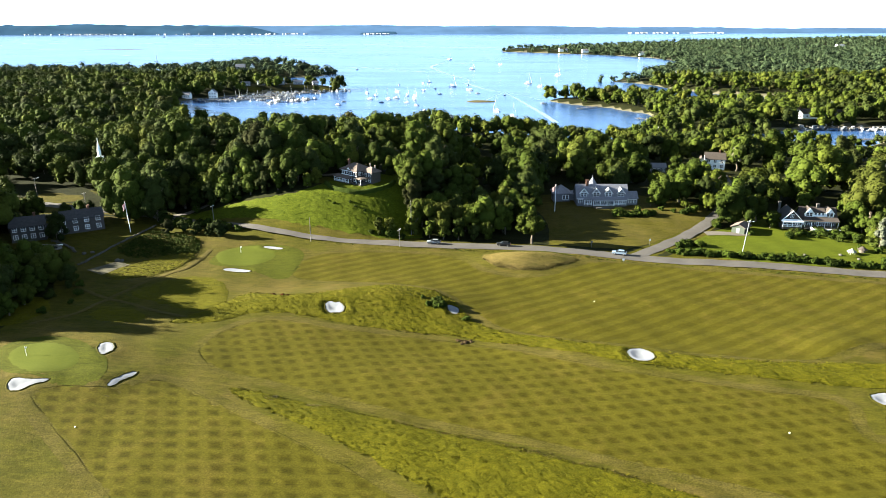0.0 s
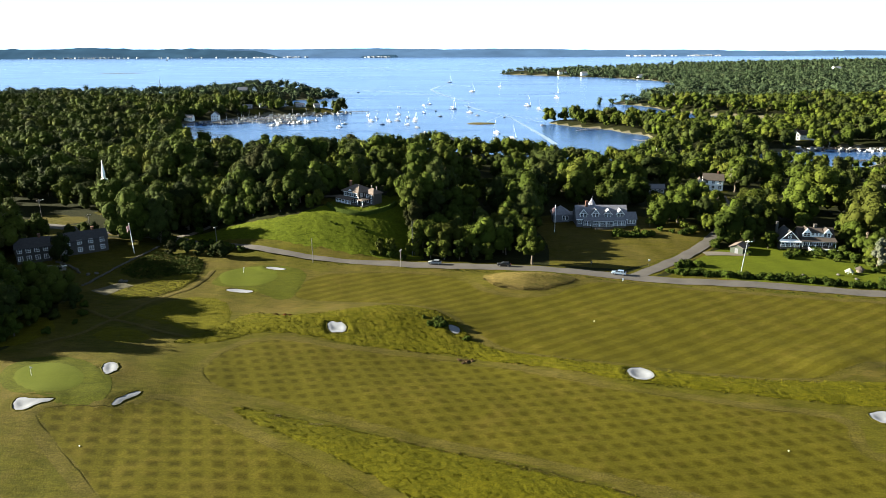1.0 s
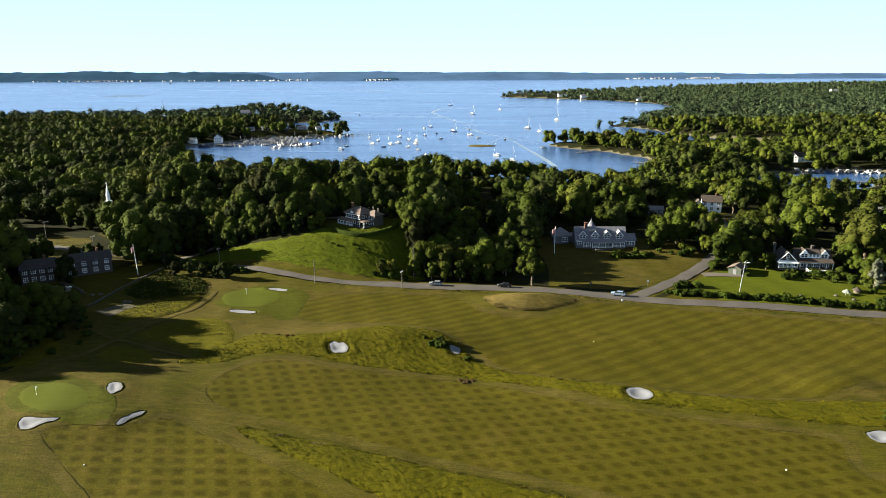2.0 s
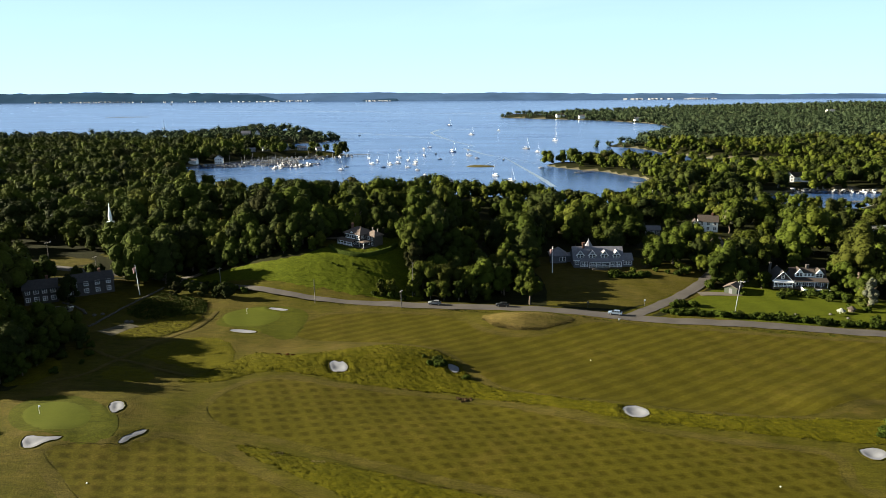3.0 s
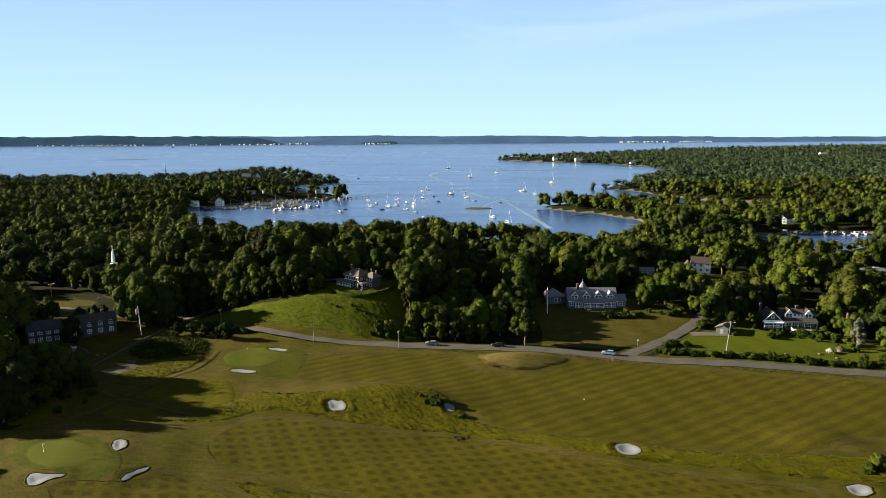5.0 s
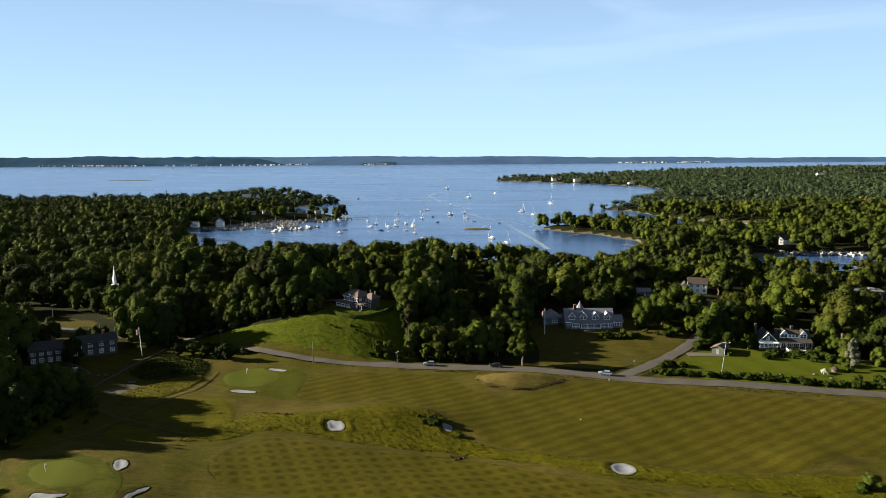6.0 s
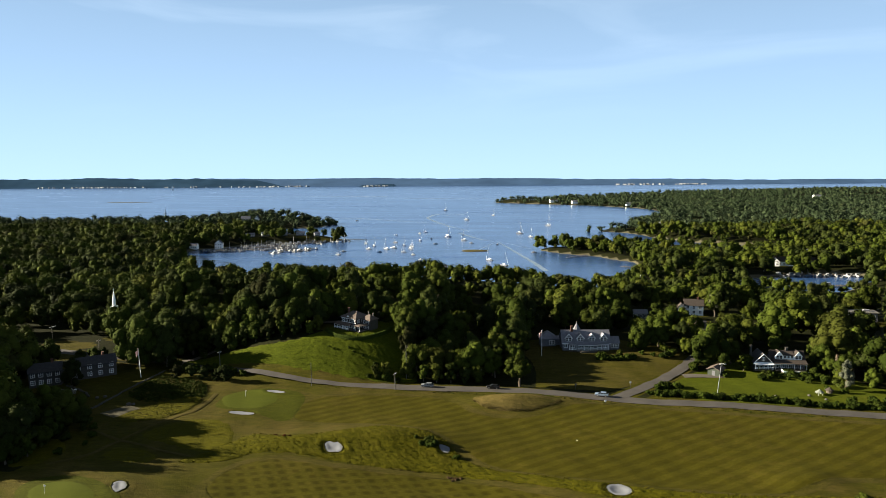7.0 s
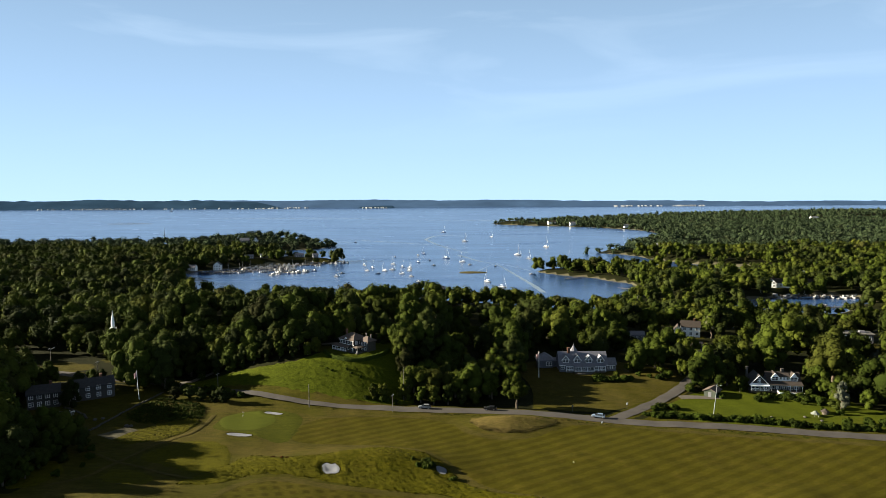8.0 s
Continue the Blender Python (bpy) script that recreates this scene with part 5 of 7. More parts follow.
def turret_house(m):
    h = thing("shingled_house", m, "long grey-shingled house with dormers, porch and pointed turret", "house")
    part("wall", gable_walls(-11, 11, 0, 9.5, -1.0, 3.5, 8.3), M_SHINGLE, h)
    part("roof", gable_roof(-11, 11, 0, 9.5, 3.5, 8.3, "x", 0.5), M_ROOF, h)
    for x in (-8.2, -2.8, 2.6, 8.0):
        dormer(h, x, 0.3, 4.4, 3.9, 3.3, 1.5, M_PALESHINGLE, M_ROOF)
    part("eaves_board", boxm(-11.4, 11.4, -0.64, -0.5, 2.85, 3.12), M_WHITE, h)
    porch(h, -4.4, 4.6, -2.8, 0, 0.35, 3.9, 0.8, 4, M_ROOF)
    porch(h, -8.2, -4.9, -1.6, 0, 0.35, 3.6, 0.5, 3, M_ROOF)
    porch(h, 5.0, 10.2, -1.6, 0, 0.35, 3.6, 0.5, 4, M_ROOF)
    for x in (-9.6, -6.4, -2.2, 0.2, 2.6, 6.3, 8.9):
        window(h, x, 0, 1.1, 1.5, 1.5, 0, 2, 2)
    part("wing", gable_walls(11, 15.6, 1, 8, -1.0, 3.0, 5.2), M_SHINGLE, h)
    part("wing_roof", gable_roof(11.3, 15.6, 1, 8, 3.0, 5.2, "x", 0.35), M_ROOF, h)
    for x in (12.2, 13.4, 14.6):
        window(h, x, 1, 0.9, 0.85, 1.5)
    t = bmesh.new()
    rod(t, (-3.6, 6.4, 3), (-3.6, 6.4, 8.3), 1.5, 1.5, 8)
    part("turret", t, M_SHINGLE, h)
    c = bmesh.new()
    rod(c, (-3.6, 6.4, 8.25), (-3.6, 6.4, 11.4), 1.95, 0.05, 8)
    part("turret_roof", c, M_ROOF, h)
    part("finial", rod(bmesh.new(), (-3.6, 6.4, 11.3), (-3.6, 6.4, 12.2), 0.06, 0.03, 6), M_METAL, h)
    chimney(h, -6.3, 4.4, 6.8, 10.4, 1.1)
    part("steps", boxm(-3.2, 3.2, -4.6, -2.8, -0.9, 0.1), M_STONE, h)
    return h


def cottage_wing(m):
    h = thing("shingled_cottage", m, "small grey-shingled cottage with hipped roof", "house")
    part("wall", boxm(-3.4, 3.4, 0, 7, -1, 3.0), M_SHINGLE, h)
    part("roof", hip_roof(-3.4, 3.4, 0, 7, 3.0, 6.2, 3.0), M_ROOF, h)
    window(h, 1.0, 0, 0.8, 1.0, 1.6)
    window(h, 2.3, 0, 0.8, 1.0, 1.6)
    part("link", boxm(3.4, 6.2, 2, 5, -1, 2.5), M_SHINGLE, h)
    part("link_roof", gable_roof(3.6, 6.0, 2, 5, 2.5, 3.6, "x", 0.2), M_ROOF, h)
    return h


def hill_house(m):
    h = thing("hilltop_house", m, "two-storey house with brown hipped roof and white trim on a hill", "house")
    part("wall", boxm(-6, 6, 0, 10, -1.5, 6.2), M_BROWNWALL, h)
    part("eaves_band", boxm(-6.1, 6.1, -0.12, 0.0, 5.7, 6.19), M_WHITE, h)
    part("storey_band", boxm(-6.1, 6.1, -0.1, 0.0, 3.55, 3.75), M_WHITE, h)
    part("roof", hip_roof(-6, 6, 0, 10, 6.2, 9.6, 4.6, 0.8), M_ROOFTAN, h)
    for x in (-4.2, -1.4, 1.4, 4.2):
        window(h, x, 0, 3.9, 1.3, 1.7, 0, 1, 2)
        window(h, x, 0, 0.7, 1.3, 1.8, 0, 1, 2)
    for y in (2.0, 5.0, 8.0):
        window(h, 6.0, y, 3.9, 1.4, 1.7, 90, 2, 2)
        window(h, 6.0, y, 0.7, 1.4, 1.8, 90, 2, 2)
    part("rear_wing", boxm(5.5, 12.5, 4.5, 10.5, -1.5, 5.6), M_DARKSHINGLE, h)
    part("rear_roof", hip_roof(5.5, 12.5, 4.5, 10.5, 5.6, 8.2, 2.8, 0.6), M_ROOFTAN, h)
    for x in (8.0, 10.6):
        window(h, x, 4.5, 3.4, 1.2, 1.6)
        window(h, x, 4.5, 0.6, 1.2, 1.6)
    porch(h, -8.5, 3.0, -3.2, 0, 0.2, 3.5, 0.9, 6, M_ROOFTAN)
    part("side_porch_roof", hip_roof(6.4, 10.5, -1.5, 4.2, 2.7, 3.5, 1.8, 0.3), M_ROOFTAN, h)
    part("terrace", boxm(3.2, 11, -2.2, 4.4, -1.2, 0.15), M_STONE, h)
    for x in (6.7, 10.2):
        part("column", rod(bmesh.new(), (x, -1.3, 0.1), (x, -1.3, 2.75), 0.13, 0.11, 8), M_WHITE, h)
    part("front_gable", gable_walls(-1.4, 1.4, -0.3, 2.5, 6.4, 6.9, 8.1, "y"), M_WHITE, h)
    part("front_gable_roof", gable_roof(-1.4, 1.4, -0.3, 2.5, 6.9, 8.1, "y", 0.25, 0.14), M_ROOFTAN, h)
    chimney(h, -3.4, 3.4, 7.5, 11.4, 1.0)
    chimney(h, 6.4, 9.2, 6.0, 9.3, 0.42, M_POLE)
    chimney(h, 11.2, 8.2, 6.0, 9.2, 0.42, M_POLE)
    return h


def terrace_house(m):
    h = thing("porch_house", m, "white-trimmed house with gabled wing, dormers and long porch", "house")
    part("wall", gable_walls(-2.5, 12, 2.0, 10.5, -1.2, 3.4, 7.6), M_SHINGLE, h)
    part("roof", gable_roof(-2.5, 12, 2.0, 10.5, 3.4, 7.6, "x", 0.5), M_ROOFBROWN, h)
    part("gable_wing", gable_walls(-11, -3, 0, 10, -1.2, 3.2, 7.2, "y"), M_DARKSHINGLE, h)
    part("gable_wing_roof", gable_roof(-11, -3, 0, 10, 3.2, 7.2, "y", 0.55), M_ROOFDARK, h)
    bm = bmesh.new()
    for s in (-1, 1):
        rod(bm, (-7 + s * 4.55, -0.6, 2.62), (-7, -0.6, 7.2), 0.13, 0.13, 4)
    box(bm, -11, -3, -0.12, 0.0, 3.0, 3.3)
    part("barge_board", bm, M_WHITE, h)
    window(h, -7, 0, 4.0, 1.1, 1.5, 0, 2, 2)
    porch(h, -11, -3, -1.8, 0, 0.3, 3.1, 0.3, 5, M_WHITE)
    for x in (-9.6, -7.8, -6.0, -4.4):
        window(h, x, 0, 0.9, 1.2, 1.5)
    for x in (0.6, 9.0):
        dormer(h, x, 2.3, 4.5, 4.3, 3.4, 1.6, M_WHITE, M_ROOFBROWN)
    part("shed_dormer", boxm(2.4, 7.2, 2.6, 6.4, 4.2, 6.2), M_WHITE, h)
    bm = bmesh.new()
    slab(bm, (2.1, 2.2, 6.25), (7.5, 2.2, 6.25), (7.5, 6.4, 7.6), (2.1, 6.4, 7.6), 0.18)
    part("shed_dormer_roof", bm, M_ROOFBROWN, h)
    for x in (3.3, 4.8, 6.3):
        window(h, x, 2.6, 4.9, 0.9, 1.0)
    porch(h, -1.8, 12, -1.0, 2.0, 0.3, 4.3, 1.2, 6, M_ROOFBROWN, False)
    for x in (-0.4, 2.2, 4.9, 7.6, 10.2):
        window(h, x, 2.0, 0.5, 1.7, 2.0, 0, 2, 1)
    part("terrace", boxm(0.5, 11.5, -5.5, -1.0, -1.8, 0.1), M_STONE, h)
    bm = boxm(0.5, 11.5, -5.5, -5.2, 0.1, 0.75)
    box(bm, 0.5, 0.8, -5.2, -1.2, 0.1, 0.75)
    part("terrace_wall", bm, M_WHITE, h)
    chimney(h, -10.6, 8, 4.5, 9.4, 0.9, M_STONE)
    chimney(h, 4.9, 6.4, 6.5, 9.2, 1.1, M_STONE)
    return h


def plain_house(m, w, d, eave, ridge, wall, roof, label, along="x", rows=(0.9,), cols=4, flue=True, name="house", group=""):
    h = thing(name, m, label, "house", group)
    part("wall", gable_walls(-w / 2, w / 2, 0, d, -1.2, eave, ridge, along), wall, h)
    part("roof", gable_roof(-w / 2, w / 2, 0, d, eave, ridge, along, 0.4), roof, h)
    for z in rows:
        for k in range(cols):
            window(h, -w / 2 + w * (k + 0.5) / cols, 0, z, min(1.3, w / cols * 0.5), 1.4, 0, 2, 2)
        window(h, -w / 2, d * 0.35, z, 1.1, 1.4, -90)
        window(h, -w / 2, d * 0.7, z, 1.1, 1.4, -90)
    if flue:
        chimney(h, w * 0.22, d * 0.5, ridge - 1, ridge + 1.4, 0.8)
    return h


def at_ground(x, y, turn=0.0, up=0.4):
    return pose(x, y, gz(x, y) + up, 0, 0, turn)


turret_house(at_ground(47.3, 293, 2) @ Matrix.Scale(0.93, 4))
cottage_wing(at_ground(31.5, 300, 2, 0.3))
hill_house(at_ground(-54.5, 281, -38, 0.3) @ Matrix.Diagonal((0.76, 0.76, 0.74, 1)))
terrace_house(at_ground(118.5, 267, -6, 1.2) @ Matrix.Scale(0.84, 4))
WESTERN = [(-163.6, 242, 11, 8, 5.2, 7.8, 30), (-150.6, 253.6, 15.5, 8, 4.9, 7.4, 36)]
for x, y, w, d, e, r, t in WESTERN:
    plain_house(at_ground(x, y, t), w, d, e, r, M_DARKSHINGLE, M_ROOFDARK, "two-storey dark grey-shingled house with white windows in shade", "x", (0.8, 3.6), 4)
plain_house(at_ground(-158.2, 247.2, 36), 6.0, 5, 2.7, 4.2, M_DARKSHINGLE, M_ROOFDARK, "low shingled wing with large white windows", "x", (0.6,), 4, False, "garden_wing")
plain_house(at_ground(121, 386, -12), 10, 8, 5.2, 8.0, M_WHITE, M_ROOFBROWN, "white house with brown roof among trees", "x", (0.8, 3.4), 3)
plain_house(at_ground(113.5, 384.5, -12), 5, 6, 3.0, 6.0, M_WHITE, M_ROOFBROWN, "low white annexe with gabled front", "y", (0.8,), 2, False, "annexe")
plain_house(at_ground(88, 370, -4), 7, 6, 2.8, 4.4, M_SHINGLE, M_ROOF, "grey cottage with low roof among trees", "x", (0.8,), 3, False)
plain_house(at_ground(-313, 812, 10), 8.5, 8, 6.2, 9.8, M_WHITE, M_ROOF, "tall white boathouse with gabled front by the marina", "y", (1.0, 4.2), 3, False)
plain_house(at_ground(-336, 792, 0), 9, 7, 3.2, 6.0, M_WHITE, M_ROOF, "low white shed at the waterside", "x", (0.8,), 4, False)
plain_house(at_ground(272, 628, -15), 17, 9, 3.8, 7.2, M_WHITE, M_ROOFBROWN, "white harbour house with steep brown roofs", "x", (0.9,), 5)
plain_house(at_ground(263, 626, -15), 8, 11, 4.2, 8.0, M_WHITE, M_ROOFBROWN, "gabled harbour house wing in white", "y", (0.9, 3.4), 2)
plain_house(at_ground(300, 640, -10), 12, 8, 3.4, 5.6, M_WOOD, M_ROOFBROWN, "brown wooden boat shed", "x", (0.9,), 4, False)
plain_house(at_ground(-390, 1138, 10), 15, 10, 6, 10, M_SHINGLE, M_ROOF, "large white house on the headland", "x", (1, 4.5), 5)
plain_house(at_ground(-372, 1140, 10), 7, 11, 6.5, 11, M_WHITE, M_ROOF, "white gabled wing on the headland", "y", (1, 4.5), 2, False)
plain_house(at_ground(-560, 1004, 0), 14, 9, 5.5, 8.5, M_WHITE, M_ROOF, "white house among dense trees", "x", (1, 3.6), 4)
plain_house(at_ground(276, 1052, -20), 18, 10, 6, 10, M_SHINGLE, M_ROOF, "grey house above the creek", "x", (1, 3.6), 4)
plain_house(at_ground(205, 1955, 10), 22, 11, 6, 9, M_WHITE, M_ROOFBROWN, "pale mansion on the far shore", "x", (1, 4.5), 7)
plain_house(at_ground(255, 1895, 10), 16, 10, 6, 9.5, M_WHITE, M_ROOF, "white house on the far beach", "x", (1, 4.5), 5)
plain_house(at_ground(372, 1760, 10), 17, 9, 4.5, 7.5, M_WHITE, M_ROOF, "white beach house among low trees", "x", (1, 3.6), 5)
plain_house(at_ground(1005, 2140, 10), 22, 12, 6, 9, M_WHITE, M_ROOF, "white house in a hillside clearing", "x", (1, 4.5), 6)
plain_house(at_ground(1320, 1990, 10), 20, 11, 6, 9, M_WHITE, M_ROOF, "white house in a far clearing", "x", (1, 4.5), 5)
plain_house(at_ground(-30, 503, 5), 13, 9, 5, 9.5, M_SHINGLE, M_ROOF, "shoreside house with dark gabled roof", "x", (1, 3.4), 4)
for x, y, w in ((-262, 905, 15), (-238, 911, 11), (-216, 911, 7), (-296, 880, 11), (-280, 892, 9)):
    plain_house(at_ground(x, y, 25), w, 7, 3.0, 4.8, M_SHINGLE, M_ROOF, "long low grey boatyard shed", "x", (1,), 4, False, "boat_shed", "boatyard sheds")


def flat_house(m):
    h = thing("flat_house", m, "low modern house with flat pale roof", "house")
    part("wall", boxm(-8, 8, 0, 8, -1.2, 3.6), M_SHINGLE, h)
    part("roof", boxm(-8.6, 8.6, -0.6, 8.6, 3.6, 4.0), M_POLE, h)
    for k in range(5):
        window(h, -6 + 3 * k, 0, 0.8, 1.8, 1.9, 0, 2, 1)
    part("roof_unit", boxm(2, 5, 3, 5.5, 4.0, 4.9), M_ROOF, h)


flat_house(at_ground(207.5, 377, -12, 1.0))


def shed(m):
    h = thing("garden_shed", m, "small pale shed with low weathered roof", "shed")
    part("wall", gable_walls(-2.3, 2.3, 0, 5.5, -0.6, 2.3, 3.3, "y"), M_SHEDWALL, h)
    part("roof", gable_roof(-2.3, 2.3, 0, 5.5, 2.3, 3.3, "y", 0.5), M_ROOFTAN, h)
    part("door", boxm(-0.6, 0.6, -0.06, 0.02, -0.2, 1.9), M_SHINGLE, h)
    window(h, -2.3, 2.4, 0.8, 1.0, 0.9, -90)


shed(at_ground(92, 263, -38, 0.2))


def steeple(m):
    h = thing("church_spire", m, "slender white church spire above the trees", "church")
    part("tower", boxm(-1.3, 1.3, -1.3, 1.3, -1, 13), M_WHITE, h)
    c = bmesh.new()
    rod(c, (0, 0, 13), (0, 0, 15.5), 0.9, 0.85, 8)
    part("belfry", c, M_WHITE, h)
    c = bmesh.new()
    rod(c, (0, 0, 15.4), (0, 0, 20.6), 0.95, 0.1, 8)
    part("spire", c, M_WHITE, h)
    c = bmesh.new()
    rod(c, (0, 0, 20.5), (0, 0, 22), 0.09, 0.07, 6)
    rod(c, (-0.4, 0, 21.4), (0.4, 0, 21.4), 0.07, 0.07, 6)
    part("finial_cross", c, M_WHITE, h)


steeple(pose(-183, 330, gz(-183, 330)))


# ---- yard and road things ----
def utility_pole(m, height, arm, lamp, mat, label):
    p = thing("utility_pole", m, label, "pole", "poles along the road")
    part("post", rod(bmesh.new(), (0, 0, -0.5), (0, 0, height), 0.15, 0.1, 8), mat, p)
    if arm:
        part("crossarm", boxm(-1.1, 1.1, -0.08, 0.08, height - 0.75, height - 0.55), M_WOOD, p)
        for x in (-0.95, -0.4, 0.4, 0.95):
            part("insulator", rod(bmesh.new(), (x, 0, height - 0.55), (x, 0, height - 0.33), 0.06, 0.04, 6), M_WHITE, p)
    if lamp:
        bm = bmesh.new()
        rod(bm, (0, 0, height - 1.0), (1.7, 0, height - 0.5), 0.06, 0.05, 6)
        part("lamp_arm", bm, M_METAL, p)
        part("lamp_head", boxm(1.5, 2.2, -0.15, 0.15, height - 0.6, height - 0.42, bevel=0.04), M_METAL, p)
    return p


for x, y, hgt, arm, lamp in ((-62.4, 246.0, 9.0, 0, 0), (-30.2, 242.2, 6.6, 1, 0), (-27.3, 254.5, 13.5, 0, 0), (-104.5, 264.5, 8.0, 1, 0), (-163.6, 280, 9.0, 1, 0), (-197, 300, 10, 1, 1)):
    utility_pole(pose(x, y, gz(x, y), 0, 0, 70), hgt, arm, lamp, M_POLE, "weathered grey wooden utility pole")
utility_pole(pose(86.5, 241.5, gz(86.5, 241.5), 0, 7, 25), 11.2, 1, 1, M_PALEPOLE, "pale leaning utility pole with lamp arm on the lawn")
for x, y in ((-330, 700), (262, 700), (310, 640), (-225, 350), (110, 470), (130, 400)):
    utility_pole(pose(x, y, gz(x, y), 0, 0, 70), 13, 1, 0, M_POLE, "weathered grey wooden utility pole")


def flagpole(m, height, flag):
    p = thing("flagpole", m, "white flagpole with limp flag" if flag else "bare white flagpole", "flagpole")
    part("pole", rod(bmesh.new(), (0, 0, -0.3), (0, 0, height), 0.13, 0.07, 8), M_WHITE, p)
    b = bmesh.new()
    bmesh.ops.create_uvsphere(b, u_segments=8, v_segments=6, radius=0.16, matrix=Matrix.Translation((0, 0, height + 0.1)))
    part("ball", b, M_METAL, p)
    if flag:
        b = bmesh.new()
        cols = []
        for k in range(7):
            x = -0.08 - k * 0.2
            y = 0.16 * math.sin(k * 1.3)
            cols.append((b.verts.new((x, y, height - 0.4 - k * 0.13)), b.verts.new((x, y, height - 2.2 - k * 0.2))))
        for a, c in zip(cols, cols[1:]):
            b.faces.new((a[0], c[0], c[1], a[1]))
        bmesh.ops.solidify(b, geom=b.faces[:], thickness=0.03)
        part("flag", b, M_RED, p, "faded limp cloth flag")


flagpole(pose(-132.8, 254.8, gz(-132.8, 254.8), 0, -3, 0), 11.5, True)
flagpole(pose(27.3, 284.5, gz(27.3, 284.5)), 11.0, True)


def golf_flag(x, y):
    p = thing("golf_pin", pose(x, y, gz(x, y) + 0.1), "thin golf pin with small white flag on a green", "golf flag", "golf pins")
    part("stick", rod(bmesh.new(), (0, 0, 0), (0, 0, 2.3), 0.035, 0.03, 6), M_WHITE, p)
    b = bmesh.new()
    prism(b, [(0, -0.02), (0.45, -0.02), (0.45, 0.02), (0, 0.02)], 1.85, 2.2)
    part("flag", b, M_WHITE, p)


golf_flag(-105.6, 150.6)
golf_flag(-83.6, 233.5)


def tee_marker(x, y):
    b = thing("yardage_marker", pose(x, y, gz(x, y) + 0.05), "small white yardage marker on the fairway", "marker", "markers on the fairways")
    m = bmesh.new()
    bmesh.ops.create_uvsphere(m, u_segments=10, v_segments=6, radius=0.15, matrix=Matrix.Diagonal((1, 1, 0.8, 1)) @ Matrix.Translation((0, 0, 0.15)))
    part("dome", m, M_WHITE, b)
    part("base", boxm(-0.14, 0.14, -0.14, 0.14, -0.1, 0.05, bevel=0.02), M_STONE, b)


for x, y in ((-79.4, 124.6), (30.2, 195.6), (57.6, 130.6)):
    tee_marker(x, y)


def sign_post(x, y, hgt, mat):
    p = thing("road_sign", pose(x, y, gz(x, y), 0, 0, 20), "small pale sign on a thin post by the lane", "sign", "road signs")
    part("post", rod(bmesh.new(), (0, 0, -0.2), (0, 0, hgt), 0.05, 0.05, 6), M_POLE, p)
    part("plate", boxm(-0.35, 0.35, -0.06, -0.02, hgt - 0.6, hgt + 0.05, bevel=0.01), mat, p)


sign_post(36.3, 244.6, 2.3, M_POLE)
sign_post(56.8, 247.5, 2.4, M_WHITE)
sign_post(44.5, 229.6, 1.2, M_WHITE)


def stone_wall(line, height, label):
    """A dry wall of single stones."""
    w = thing("stone_wall", Matrix.Identity(4), label, "wall")
    r = random.Random(len(line))
    shapes = []
    for k in range(5):
        b = bmesh.new()
        bmesh.ops.create_icosphere(b, subdivisions=1, radius=0.55)
        for v in b.verts:
            v.co *= r.uniform(0.8, 1.15)
            v.co.z *= 0.7
        me = bpy.data.meshes.new("stone")
        b.to_mesh(me)
        b.free()
        me.materials.append(M_WALLSTONE)
        shapes.append(me)
    for (ax, ay), (bx, by) in zip(line, line[1:]):
        n = int(math.hypot(bx - ax, by - ay) / 0.85)
        for k in range(n):
            x, y = ax + (bx - ax) * k / n, ay + (by - ay) * k / n
            s = new("stone", r.choice(shapes))
            s.parent = w
            s.matrix_basis = pose(x + r.uniform(-.2, .2), y + r.uniform(-.2, .2), gz(x, y) + height * 0.3, 0, 0, r.uniform(0, 360)) @ Matrix.Diagonal((1, 1, r.uniform(0.8, 1.3), 1))


stone_wall([(-127.5, 264), (-128.9, 250.6), (-130.4, 233.2), (-131.6, 217)], 0.6, "long low fieldstone wall along the yard")
stone_wall([(-155.9, 242.7), (-148.7, 238.7), (-143.5, 234.5), (-139.7, 229.5)], 0.8, "short curved fieldstone garden wall")


def pool(m):
    p = thing("swimming_pool", m, "oval dark pool with pale stone surround", "pool")
    ring = bmesh.new()
    n = 36
    inner = [(5.2 * math.cos(a * 2 * math.pi / n), 2.6 * math.sin(a * 2 * math.pi / n)) for a in range(n)]
    outer = [(6.5 * math.cos(a * 2 * math.pi / n), 3.8 * math.sin(a * 2 * math.pi / n)) for a in range(n)]
    top = [[ring.verts.new((x, y, 0.25)) for x, y in q] for q in (inner, outer)]
    low = [[ring.verts.new((x, y, -0.4)) for x, y in q] for q in (inner, outer)]
    for i in range(n):
        j = (i + 1) % n
        ring.faces.new((top[0][i], top[1][i], top[1][j], top[0][j]))
        ring.faces.new((top[1][i], low[1][i], low[1][j], top[1][j]))
        ring.faces.new((top[0][j], low[0][j], low[0][i], top[0][i]))
    part("surround", ring, M_POLE, p)
    part("water", prism(bmesh.new(), inner, -0.3, 0.12), M_GLASS, p)


pool(at_ground(-154.2, 234.6, 0, 0.1))


